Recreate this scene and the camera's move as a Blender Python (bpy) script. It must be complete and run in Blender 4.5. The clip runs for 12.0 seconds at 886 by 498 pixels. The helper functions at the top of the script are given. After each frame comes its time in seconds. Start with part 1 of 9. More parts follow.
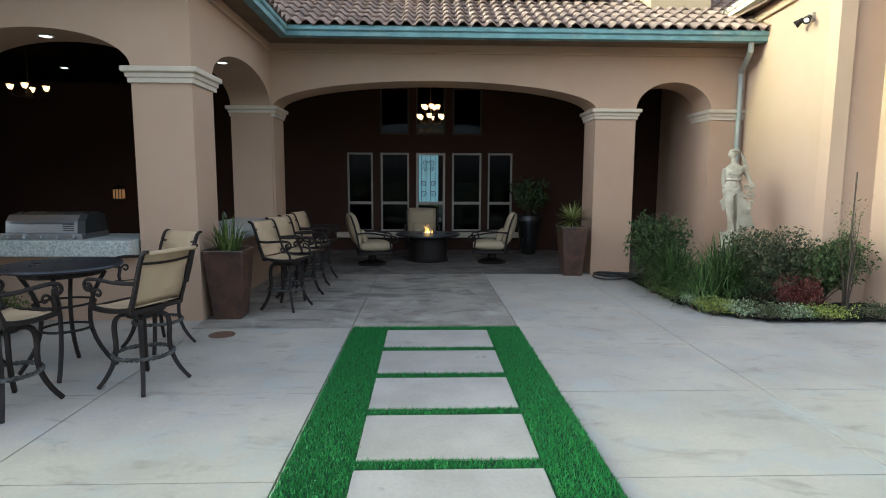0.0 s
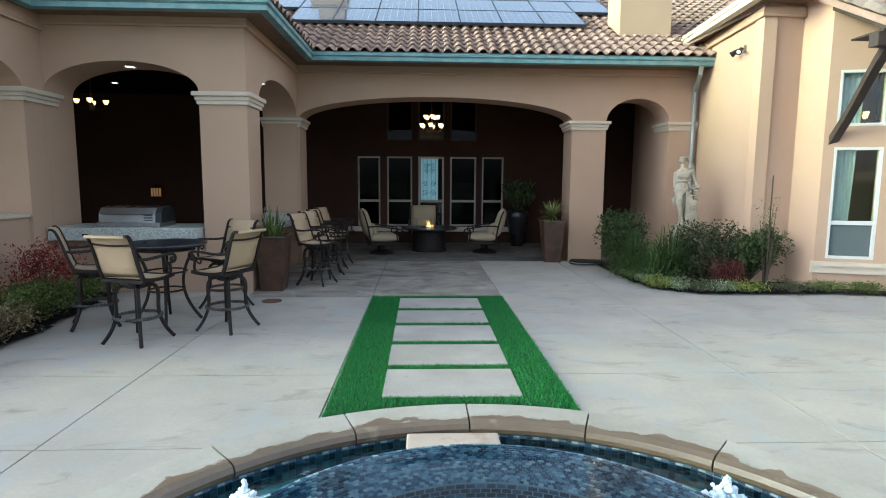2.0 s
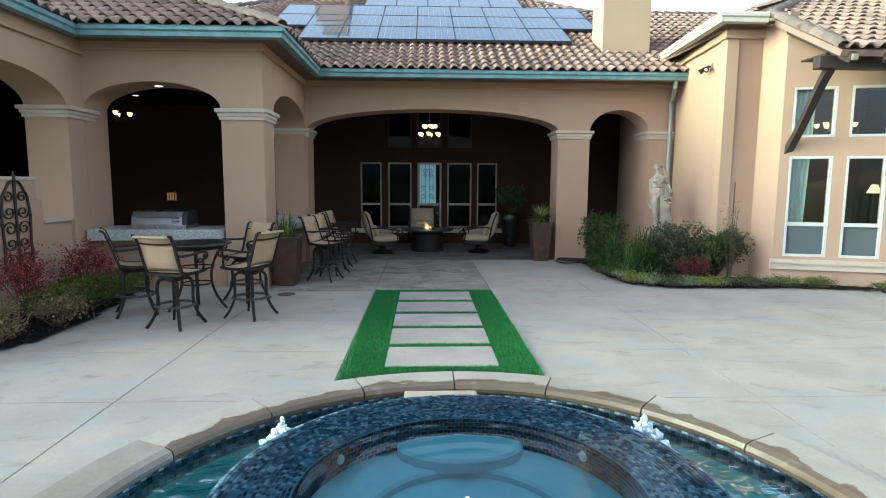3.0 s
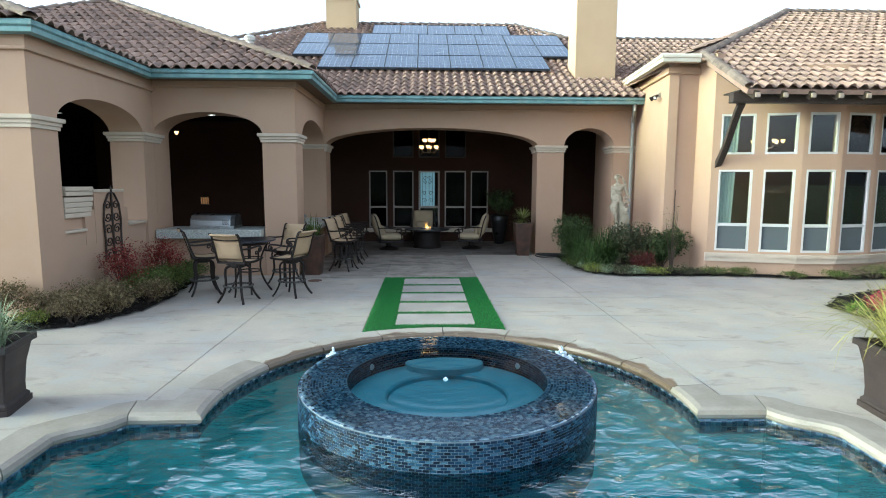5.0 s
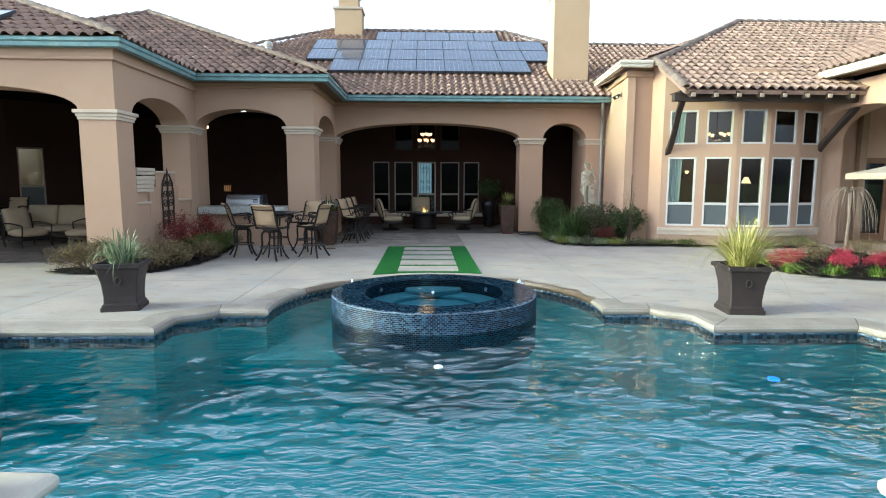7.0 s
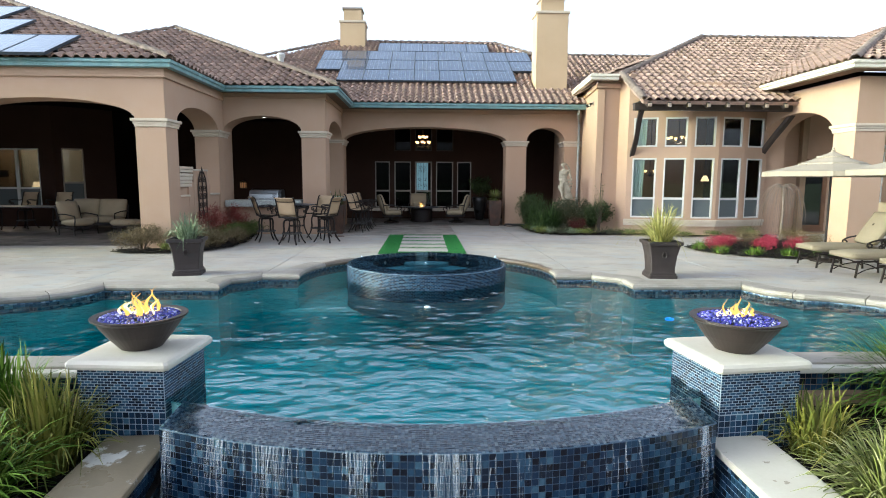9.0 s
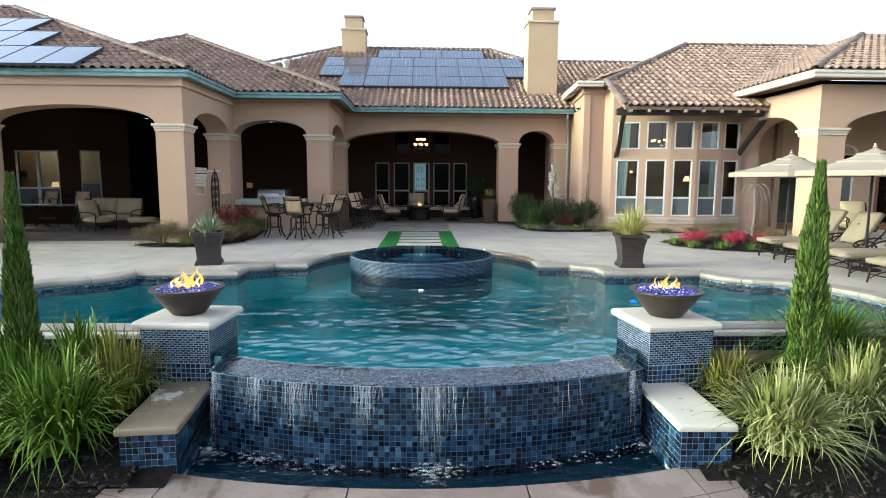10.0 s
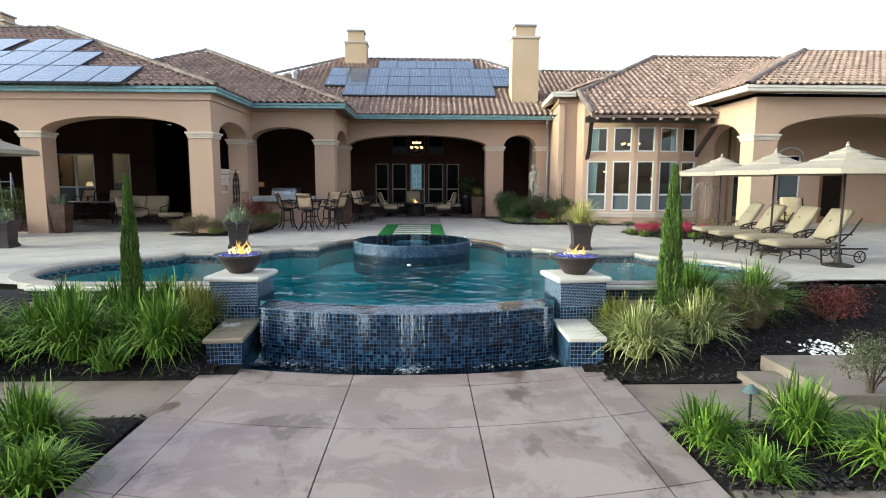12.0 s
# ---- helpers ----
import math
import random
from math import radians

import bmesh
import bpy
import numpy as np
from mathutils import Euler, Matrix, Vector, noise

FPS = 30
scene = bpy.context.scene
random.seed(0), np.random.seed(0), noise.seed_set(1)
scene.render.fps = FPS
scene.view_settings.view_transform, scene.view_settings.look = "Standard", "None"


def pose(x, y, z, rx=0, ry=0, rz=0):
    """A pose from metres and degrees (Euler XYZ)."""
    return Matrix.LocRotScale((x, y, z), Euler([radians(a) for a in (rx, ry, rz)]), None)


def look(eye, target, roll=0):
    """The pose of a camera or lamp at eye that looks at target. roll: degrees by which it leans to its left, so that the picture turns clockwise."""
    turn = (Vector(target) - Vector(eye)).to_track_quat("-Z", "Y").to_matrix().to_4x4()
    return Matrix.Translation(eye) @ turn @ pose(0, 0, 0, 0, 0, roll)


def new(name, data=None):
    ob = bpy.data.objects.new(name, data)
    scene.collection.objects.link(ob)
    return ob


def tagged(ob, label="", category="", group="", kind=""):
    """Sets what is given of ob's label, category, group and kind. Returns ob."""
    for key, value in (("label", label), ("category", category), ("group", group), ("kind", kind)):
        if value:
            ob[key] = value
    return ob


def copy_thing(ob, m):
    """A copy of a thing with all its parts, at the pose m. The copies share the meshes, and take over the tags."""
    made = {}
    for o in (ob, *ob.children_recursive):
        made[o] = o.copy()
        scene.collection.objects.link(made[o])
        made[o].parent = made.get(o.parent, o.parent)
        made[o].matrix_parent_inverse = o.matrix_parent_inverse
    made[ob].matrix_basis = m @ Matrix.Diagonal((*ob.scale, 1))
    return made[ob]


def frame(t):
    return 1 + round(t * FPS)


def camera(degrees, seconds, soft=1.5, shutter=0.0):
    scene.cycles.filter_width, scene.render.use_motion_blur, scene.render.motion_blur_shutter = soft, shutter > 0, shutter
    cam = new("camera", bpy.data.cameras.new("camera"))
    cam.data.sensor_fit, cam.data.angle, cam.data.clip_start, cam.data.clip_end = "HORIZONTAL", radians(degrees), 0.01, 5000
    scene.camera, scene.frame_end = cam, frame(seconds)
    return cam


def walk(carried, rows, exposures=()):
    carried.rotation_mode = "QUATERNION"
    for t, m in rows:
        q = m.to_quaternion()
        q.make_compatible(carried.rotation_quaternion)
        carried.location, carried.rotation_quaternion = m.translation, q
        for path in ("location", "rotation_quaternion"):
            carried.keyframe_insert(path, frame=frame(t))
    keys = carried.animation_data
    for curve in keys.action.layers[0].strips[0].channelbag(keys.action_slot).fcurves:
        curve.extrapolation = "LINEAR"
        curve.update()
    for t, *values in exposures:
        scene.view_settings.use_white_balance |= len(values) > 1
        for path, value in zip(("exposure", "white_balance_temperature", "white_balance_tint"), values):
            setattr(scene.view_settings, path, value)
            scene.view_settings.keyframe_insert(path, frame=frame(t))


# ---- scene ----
cam = camera(76.3, 12.0, 1.0)
PATH = [
    (0, (0.346, -0.133, 1.822), (0.411, 1.852, 1.582), 0.25),
    (0.5, (0.332, -0.604, 1.824), (0.400, 1.380, 1.582), 0.3),
    (1, (0.302, -1.071, 1.814), (0.374, 0.913, 1.572), 0.4),
    (1.5, (0.263, -1.569, 1.826), (0.335, 0.415, 1.583), 0.4),
    (2, (0.237, -2.082, 1.839), (0.311, -0.098, 1.599), 0.4),
    (2.5, (0.253, -2.615, 1.866), (0.326, -0.63, 1.631), 0.4),
    (3, (0.298, -3.181, 1.924), (0.369, -1.197, 1.69), 0.3),
    (5, (0.339, -5.739, 2.142), (0.404, -3.754, 1.906), 0.2),
    (5.5, (0.327, -6.404, 2.069), (0.393, -4.419, 1.834), 0.2),
    (6, (0.358, -7.049, 1.96), (0.423, -5.064, 1.725), 0.2),
    (6.5, (0.388, -7.696, 1.836), (0.454, -5.711, 1.601), 0.2),
    (7, (0.433, -8.344, 1.769), (0.497, -6.359, 1.53), 0.2),
    (9, (0.517, -10.763, 1.705), (0.585, -8.779, 1.464), 0.3),
    (9.5, (0.566, -11.371, 1.699), (0.633, -9.386, 1.459), 0.3),
    (10, (0.613, -11.998, 1.692), (0.681, -10.014, 1.453), 0.3),
    (10.5, (0.684, -12.641, 1.685), (0.75, -10.657, 1.446), 0.3),
    (11, (0.762, -13.302, 1.676), (0.826, -11.317, 1.437), 0.2),
    (11.5, (0.844, -13.972, 1.674), (0.906, -11.988, 1.434), 0.2),
    (12, (0.926, -14.654, 1.672), (0.987, -12.669, 1.432), 0.2),
]
walk(cam, [(t, look(eye, target, roll)) for t, eye, target, roll in PATH], ((0.0, 1.70, 5250, 2), (4.0, 1.68, 5200, 2), (7.0, 1.65, 5350, 6), (12.0, 1.56, 5450, 9)))

# ---- light ----
world = bpy.data.worlds.new("world")
scene.world = world
world.use_nodes = True
wn = world.node_tree.nodes
sky = wn.new("ShaderNodeTexSky")
sky.sky_type, sky.sun_disc = "NISHITA", False
SUN_AZ, SUN_EL = radians(262), radians(15)
sky.sun_elevation, sky.sun_rotation = SUN_EL, SUN_AZ
sky.air_density, sky.dust_density, sky.ozone_density = 1.0, 4.0, 1.5
haze = wn.new("ShaderNodeHueSaturation")
haze.inputs["Saturation"].default_value = 0.24
haze.inputs["Value"].default_value = 1.2
world.node_tree.links.new(sky.outputs[0], haze.inputs["Color"])
world.node_tree.links.new(haze.outputs[0], wn["Background"].inputs[0])
wn["Background"].inputs[1].default_value = 0.15
sun = new("sun", bpy.data.lights.new("sun", "SUN"))
sun.data.energy, sun.data.angle, sun.data.color = 0.8, radians(12), (0.94, 1.0, 0.10)
sun_from = Vector((math.sin(SUN_AZ) * math.cos(SUN_EL), math.cos(SUN_AZ) * math.cos(SUN_EL), math.sin(SUN_EL)))
sun.matrix_world = look(sun_from * 60, (0, 0, 0))


# ---- materials ----
def mat(name, col, col2=None, rough=0.7, metal=0.0, scale=3.0, fine=40.0, bump=0.15, mix=0.5, rand=0.0, island=0.0,
        stain=None, stain_scale=0.8, stain_amount=0.0, patch=None, spec=None, emit=None, power=0.0, dist=0.004, coat=0.0, stretch=None, edge=(0.52, 0.68), wet=None, rim=None):
    """Principled surface with coarse and fine variation in world metres, optional stains and per-piece shifts."""
    m = bpy.data.materials.new(name)
    m.use_nodes = True
    nt = m.node_tree
    N, L = nt.nodes, nt.links
    b = N["Principled BSDF"]
    geo = N.new("ShaderNodeNewGeometry")

    def noise_at(sc, detail=4.0):
        n = N.new("ShaderNodeTexNoise")
        n.inputs["Scale"].default_value, n.inputs["Detail"].default_value = sc, detail
        L.new(geo.outputs["Position"], n.inputs["Vector"])
        return n

    coarse, grain = noise_at(scale), noise_at(fine, 3.0)
    add = N.new("ShaderNodeMath")
    add.operation = "MULTIPLY_ADD"
    L.new(grain.outputs["Fac"], add.inputs[0])
    add.inputs[1].default_value = 0.35
    L.new(coarse.outputs["Fac"], add.inputs[2])
    ramp = N.new("ShaderNodeMapRange")
    L.new(add.outputs[0], ramp.inputs["Value"])
    ramp.inputs["From Min"].default_value, ramp.inputs["From Max"].default_value = 0.67 - mix * 0.5, 0.67 + mix * 0.5
    cm = N.new("ShaderNodeMix")
    cm.data_type = "RGBA"
    L.new(ramp.outputs[0], cm.inputs["Factor"])
    c2 = col2 or tuple(c * 0.78 for c in col)
    cm.inputs[6].default_value, cm.inputs[7].default_value = (*col, 1), (*c2, 1)
    out = cm.outputs[2]
    if stain:
        sn = noise_at(stain_scale, 6.0)
        sn.inputs["Roughness"].default_value = 0.6
        sr = N.new("ShaderNodeMapRange")
        L.new(sn.outputs["Fac"], sr.inputs["Value"])
        sr.inputs["From Min"].default_value, sr.inputs["From Max"].default_value = edge
        if stretch:
            mp = N.new("ShaderNodeMapping")
            mp.inputs["Scale"].default_value = stretch
            L.new(geo.outputs["Position"], mp.inputs["Vector"])
            L.new(mp.outputs[0], sn.inputs["Vector"])
            sn.inputs["Distortion"].default_value = 1.1
        sr.inputs["To Max"].default_value = stain_amount
        sm = N.new("ShaderNodeMix")
        sm.data_type = "RGBA"
        L.new(sr.outputs[0], sm.inputs["Factor"])
        L.new(out, sm.inputs[6])
        sm.inputs[7].default_value = (*stain, 1)
        out = sm.outputs[2]
    if rim:
        rc, rx, ry, rad, amp, rs = rim
        dn = N.new("ShaderNodeVectorMath")
        dn.operation = "DISTANCE"
        L.new(geo.outputs["Position"], dn.inputs[0])
        dn.inputs[1].default_value = (rx, ry, 0.0)
        wn_ = noise_at(rs, 5.0)
        ma = N.new("ShaderNodeMath")
        ma.operation = "MULTIPLY_ADD"
        L.new(wn_.outputs["Fac"], ma.inputs[0])
        ma.inputs[1].default_value = amp
        L.new(dn.outputs["Value"], ma.inputs[2])
        sr = N.new("ShaderNodeMapRange")
        L.new(ma.outputs[0], sr.inputs["Value"])
        sr.inputs["From Min"].default_value, sr.inputs["From Max"].default_value = rad + amp * 0.5 + 0.008, rad + amp * 0.5 - 0.008
        sm = N.new("ShaderNodeMix")
        sm.data_type = "RGBA"
        L.new(sr.outputs[0], sm.inputs["Factor"])
        L.new(out, sm.inputs[6])
        sm.inputs[7].default_value = (*rc, 1)
        out = sm.outputs[2]
    if patch:
        pc, ps, pa, pe = patch
        pn = noise_at(ps, 7.0)
        pn.inputs["Distortion"].default_value, pn.inputs["Roughness"].default_value = 0.5, 0.66
        pr = N.new("ShaderNodeMapRange")
        L.new(pn.outputs["Fac"], pr.inputs["Value"])
        pr.inputs["From Min"].default_value, pr.inputs["From Max"].default_value = pe
        pr.inputs["To Max"].default_value = pa
        pm = N.new("ShaderNodeMix")
        pm.data_type = "RGBA"
        L.new(pr.outputs[0], pm.inputs["Factor"])
        L.new(out, pm.inputs[6])
        pm.inputs[7].default_value = (*pc, 1)
        out = pm.outputs[2]
    if rand or island:
        hsv = N.new("ShaderNodeHueSaturation")
        mr = N.new("ShaderNodeMapRange")
        if island:
            L.new(geo.outputs["Random Per Island"], mr.inputs["Value"])
        else:
            oi = N.new("ShaderNodeObjectInfo")
            L.new(oi.outputs["Random"], mr.inputs["Value"])
        k = rand or island
        mr.inputs["To Min"].default_value, mr.inputs["To Max"].default_value = 1 - k, 1 + k
        L.new(mr.outputs[0], hsv.inputs["Value"])
        L.new(out, hsv.inputs["Color"])
        out = hsv.outputs[0]
    L.new(out, b.inputs["Base Color"])
    b.inputs["Metallic"].default_value = metal
    rr = N.new("ShaderNodeMapRange")
    L.new(coarse.outputs["Fac"], rr.inputs["Value"])
    rr.inputs["To Min"].default_value, rr.inputs["To Max"].default_value = max(rough - 0.1, 0.02), min(rough + 0.1, 1)
    L.new(rr.outputs[0], b.inputs["Roughness"])
    if wet is not None and (stain or rim):
        wr = N.new("ShaderNodeMix")
        L.new(sr.outputs[0], wr.inputs[0])
        L.new(rr.outputs[0], wr.inputs[2])
        wr.inputs[3].default_value = wet
        L.new(wr.outputs[0], b.inputs["Roughness"])
    if spec is not None:
        b.inputs["Specular IOR Level"].default_value = spec
    if coat:
        b.inputs["Coat Weight"].default_value = coat
    if bump:
        bn = N.new("ShaderNodeBump")
        bn.inputs["Strength"].default_value, bn.inputs["Distance"].default_value = bump, dist
        L.new(grain.outputs["Fac"], bn.inputs["Height"])
        L.new(bn.outputs[0], b.inputs["Normal"])
    if emit:
        b.inputs["Emission Color"].default_value, b.inputs["Emission Strength"].default_value = (*emit, 1), power
    return m


STUCCO = mat("stucco", (0.450, 0.300, 0.203), (0.395, 0.263, 0.177), rough=0.9, scale=0.7, fine=90, bump=0.6, mix=0.7, spec=0.2,
             patch=((0.43, 0.30, 0.215), 2.3, 0.6, (0.45, 0.75)))
TRIM = mat("painted_trim", (0.54, 0.45, 0.345), (0.47, 0.385, 0.29), rough=0.8, fine=60, bump=0.25)
CONCRETE = mat("concrete_deck", (0.405, 0.350, 0.290), (0.325, 0.288, 0.245), rough=0.75, scale=1.1, fine=26, bump=0.35, mix=0.34,
               stain=(0.20, 0.17, 0.138), stain_scale=2.6, stain_amount=0.7, stretch=(0.6, 1.4, 1.0), edge=(0.56, 0.72),
               patch=((0.335, 0.325, 0.305), 1.7, 0.7, (0.50, 0.62)))
APRON = mat("concrete_apron", (0.33, 0.285, 0.24), (0.21, 0.18, 0.152), rough=0.65, scale=1.7, fine=30, bump=0.25, mix=0.3,
            stain=(0.085, 0.07, 0.058), stain_scale=1.6, stain_amount=0.7, stretch=(0.6, 1.5, 1.0), edge=(0.53, 0.62),
            patch=((0.41, 0.375, 0.33), 1.9, 0.6, (0.54, 0.66)))
# stained slab, its overall tone darkened for the shade under the roof
CONCRETE_DARK = mat("concrete_stained_shaded", (0.185, 0.158, 0.135), (0.105, 0.088, 0.074), rough=0.6, scale=1.9, fine=30, bump=0.25, mix=0.3,
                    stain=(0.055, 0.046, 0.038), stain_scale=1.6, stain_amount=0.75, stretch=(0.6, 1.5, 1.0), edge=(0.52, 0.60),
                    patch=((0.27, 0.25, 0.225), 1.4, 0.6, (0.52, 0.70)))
PAVER = mat("paver", (0.37, 0.325, 0.29), (0.28, 0.245, 0.215), rough=0.8, scale=1.8, fine=34, bump=0.4, rand=0.07, mix=0.4,
            stain=(0.16, 0.125, 0.10), stain_scale=2.6, stain_amount=0.7, edge=(0.66, 0.70))
TERRACE = mat("terrace_slab", (0.228, 0.168, 0.148), (0.178, 0.130, 0.114), rough=0.5, scale=1.9, fine=25, bump=0.2, mix=0.5, rand=0.05,
              patch=((0.285, 0.226, 0.196), 1.7, 0.7, (0.47, 0.56)), stain=(0.10, 0.068, 0.046), stain_scale=1.0, stain_amount=0.85,
              stretch=(1.2, 0.7, 1.0), edge=(0.57, 0.60), wet=0.26)
COPING = mat("coping_stone", (0.39, 0.35, 0.295), (0.31, 0.275, 0.225), rough=0.65, scale=2.2, fine=30, bump=0.35, mix=0.4, rand=0.06, wet=0.3,
             rim=((0.15, 0.104, 0.066), 0.60, -0.35, 2.45, 0.50, 4.2))
COPING_PLAIN = mat("coping_stone_dry", (0.30, 0.262, 0.218), (0.225, 0.195, 0.16), rough=0.65, scale=2.6, fine=30, bump=0.4, mix=0.4, rand=0.06,
                   stain=(0.225, 0.18, 0.13), stain_scale=3.2, stain_amount=0.6, edge=(0.58, 0.70))
COPING_WET = mat("coping_stone_wet_edge", (0.155, 0.107, 0.067), (0.108, 0.075, 0.048), rough=0.35, scale=2.5, fine=30, bump=0.35,
                 stain=(0.28, 0.22, 0.15), stain_scale=3.5, stain_amount=0.6, edge=(0.58, 0.66))
CAPSTONE = mat("limestone_cap", (0.56, 0.51, 0.43), (0.50, 0.45, 0.36), rough=0.6, scale=2.5, fine=40, bump=0.2)
SOIL = mat("mulch", (0.018, 0.014, 0.012), (0.007, 0.006, 0.005), rough=0.95, scale=14, fine=60, bump=1.0, dist=0.02, spec=0.1)
TILE_ARGS = dict(rough=0.78, scale=2.0, fine=30, bump=0.3, mix=0.5, spec=0.3, stain=(0.12, 0.092, 0.082), stain_scale=3.0, stain_amount=0.55,
                 patch=((0.33, 0.235, 0.165), 1.1, 0.35, (0.48, 0.70)))
TILE = mat("clay_roof_tile", (0.365, 0.245, 0.183), (0.235, 0.158, 0.125), island=0.2, **TILE_ARGS)
TILE_PIECE = mat("clay_roof_tile_piece", (0.365, 0.245, 0.183), (0.235, 0.158, 0.125), rand=0.2, **TILE_ARGS)
RIDGE = mat("lichened_ridge_tile", (0.25, 0.185, 0.145), (0.15, 0.12, 0.10), rough=0.85, scale=3.0, fine=30, bump=0.4, island=0.22, spec=0.2,
            stain=(0.085, 0.07, 0.055), stain_scale=4.0, stain_amount=0.7)
PATINA = mat("patina_copper", (0.19, 0.325, 0.325), (0.115, 0.20, 0.205), rough=0.6, metal=0.2, scale=4, fine=30, bump=0.1,
             patch=((0.30, 0.36, 0.33), 3.0, 0.6, (0.5, 0.7)))
FASCIA = mat("fascia_paint", (0.66, 0.60, 0.48), (0.58, 0.52, 0.41), rough=0.7)
# stucco tone at under half strength, the eave's shade put into the colour
SOFFIT = mat("soffit_shade_brown", (0.20, 0.135, 0.09), rough=0.85, spec=0.1)
DARKWOOD = mat("dark_stained_timber", (0.045, 0.03, 0.022), (0.03, 0.02, 0.015), rough=0.65, scale=5, fine=50, bump=0.3)
# dark ceiling taken down to near-black, with the porch shade in its colour
CEIL_SHADE = mat("porch_ceiling_shade", (0.009, 0.006, 0.005), (0.006, 0.004, 0.004), rough=0.95, spec=0.03)
FRAME = mat("window_frame_paint", (0.58, 0.565, 0.52), (0.53, 0.515, 0.475), rough=0.5, bump=0.05)
FRAME_TAUPE = mat("window_frame_taupe", (0.32, 0.27, 0.22), (0.28, 0.23, 0.19), rough=0.5, bump=0.05)
# porch stucco with the indoor shade put into darkened colours
PORCH_SHADE = mat("porch_stucco_shaded", (0.052, 0.028, 0.020), (0.038, 0.021, 0.016), rough=0.95, scale=1.0, fine=80, bump=0.3, spec=0.03)
PORCH_DEEP_SHADE = mat("porch_stucco_deep_shade", (0.007, 0.0045, 0.004), (0.005, 0.0035, 0.003), rough=0.95, scale=1.0, fine=80, bump=0.3, spec=0.03)
ROOM = mat("room_wall", (0.30, 0.20, 0.12), (0.25, 0.17, 0.10), rough=0.9)
PLASTER = mat("pool_plaster", (0.36, 0.68, 0.67), (0.29, 0.60, 0.60), rough=0.7, scale=0.8, fine=20)


def glass_mat(name, tint, rough=0.0, ior=1.5):
    m = bpy.data.materials.new(name)
    m.use_nodes = True
    nt = m.node_tree
    N, L = nt.nodes, nt.links
    N.remove(N["Principled BSDF"])
    t, g, f, mx = N.new("ShaderNodeBsdfTransparent"), N.new("ShaderNodeBsdfGlossy"), N.new("ShaderNodeFresnel"), N.new("ShaderNodeMixShader")
    t.inputs[0].default_value = (*tint, 1)
    g.inputs["Roughness"].default_value = rough
    f.inputs[0].default_value = ior
    L.new(f.outputs[0], mx.inputs[0])
    L.new(t.outputs[0], mx.inputs[1])
    L.new(g.outputs[0], mx.inputs[2])
    L.new(mx.outputs[0], N["Material Output"].inputs[0])
    return m


GLASS_CLEAR = glass_mat("clear_window_glass", (0.82, 0.85, 0.84), 0.0, 1.55)
# low-reflection copy with the darkness of unlit rooms put into its tint
GLASS_DARK = glass_mat("dim_window_glass", (0.16, 0.17, 0.17), 0.0, 1.22)
GLASS = glass_mat("window_glass", (0.55, 0.58, 0.58), 0.0, 1.6)


def water_mat(name, tint, scale, strength, calm=0.04):
    m = glass_mat(name, tint, calm, 1.33)
    nt = m.node_tree
    N, L = nt.nodes, nt.links
    geo, n1, n2, ad, bp = (N.new("ShaderNodeNewGeometry"), N.new("ShaderNodeTexNoise"), N.new("ShaderNodeTexNoise"),
                           N.new("ShaderNodeMath"), N.new("ShaderNodeBump"))
    mp = N.new("ShaderNodeMapping")
    mp.inputs["Scale"].default_value = (0.55, 1.25, 1.0)
    L.new(geo.outputs["Position"], mp.inputs["Vector"])
    for n, s, d in ((n1, scale, 3.0), (n2, scale * 3.3, 2.0)):
        n.inputs["Scale"].default_value, n.inputs["Detail"].default_value, n.inputs["Distortion"].default_value = s, d, 0.8
        L.new(mp.outputs[0], n.inputs["Vector"])
    ad.operation = "MULTIPLY_ADD"
    L.new(n2.outputs["Fac"], ad.inputs[0])
    ad.inputs[1].default_value = 0.3
    L.new(n1.outputs["Fac"], ad.inputs[2])
    L.new(ad.outputs[0], bp.inputs["Height"])
    bp.inputs["Strength"].default_value, bp.inputs["Distance"].default_value = strength, 0.08
    for node in N:
        if node.bl_idname in ("ShaderNodeBsdfGlossy", "ShaderNodeFresnel"):
            L.new(bp.outputs[0], node.inputs["Normal"])
    return m


WATER = water_mat("pool_water", (0.64, 0.91, 0.91), 9.0, 0.85, 0.085)
WATER_CALM = water_mat("spa_water", (0.74, 0.92, 0.94), 7.0, 0.10, 0.05)
WATER_DEEP = glass_mat("water_depth_tint", (0.50, 0.86, 0.90), 0.5, 1.0)


# ---- mesh helpers ----
def part(name, bm, material, parent=None, label="", smooth=False):
    me = bpy.data.meshes.new(name)
    bm.to_mesh(me)
    bm.free()
    me.materials.append(material)
    if smooth:
        for p in me.polygons:
            p.use_smooth = True
    ob = new(name, me)
    if parent is not None:
        ob.parent = parent
    if label:
        ob["label"] = label
    return ob


def mesh_of(name, verts, faces, material, parent=None, label="", smooth=False):
    me = bpy.data.meshes.new(name)
    me.from_pydata(verts, [], faces)
    me.materials.append(material)
    if smooth:
        for p in me.polygons:
            p.use_smooth = True
    me.update()
    ob = new(name, me)
    if parent is not None:
        ob.parent = parent
    if label:
        ob["label"] = label
    return ob


def empty(name, m, label, category, group=""):
    ob = new(name)
    ob.matrix_basis = m
    return tagged(ob, label, category, group)


def fix(bm):
    bmesh.ops.recalc_face_normals(bm, faces=bm.faces)
    return bm


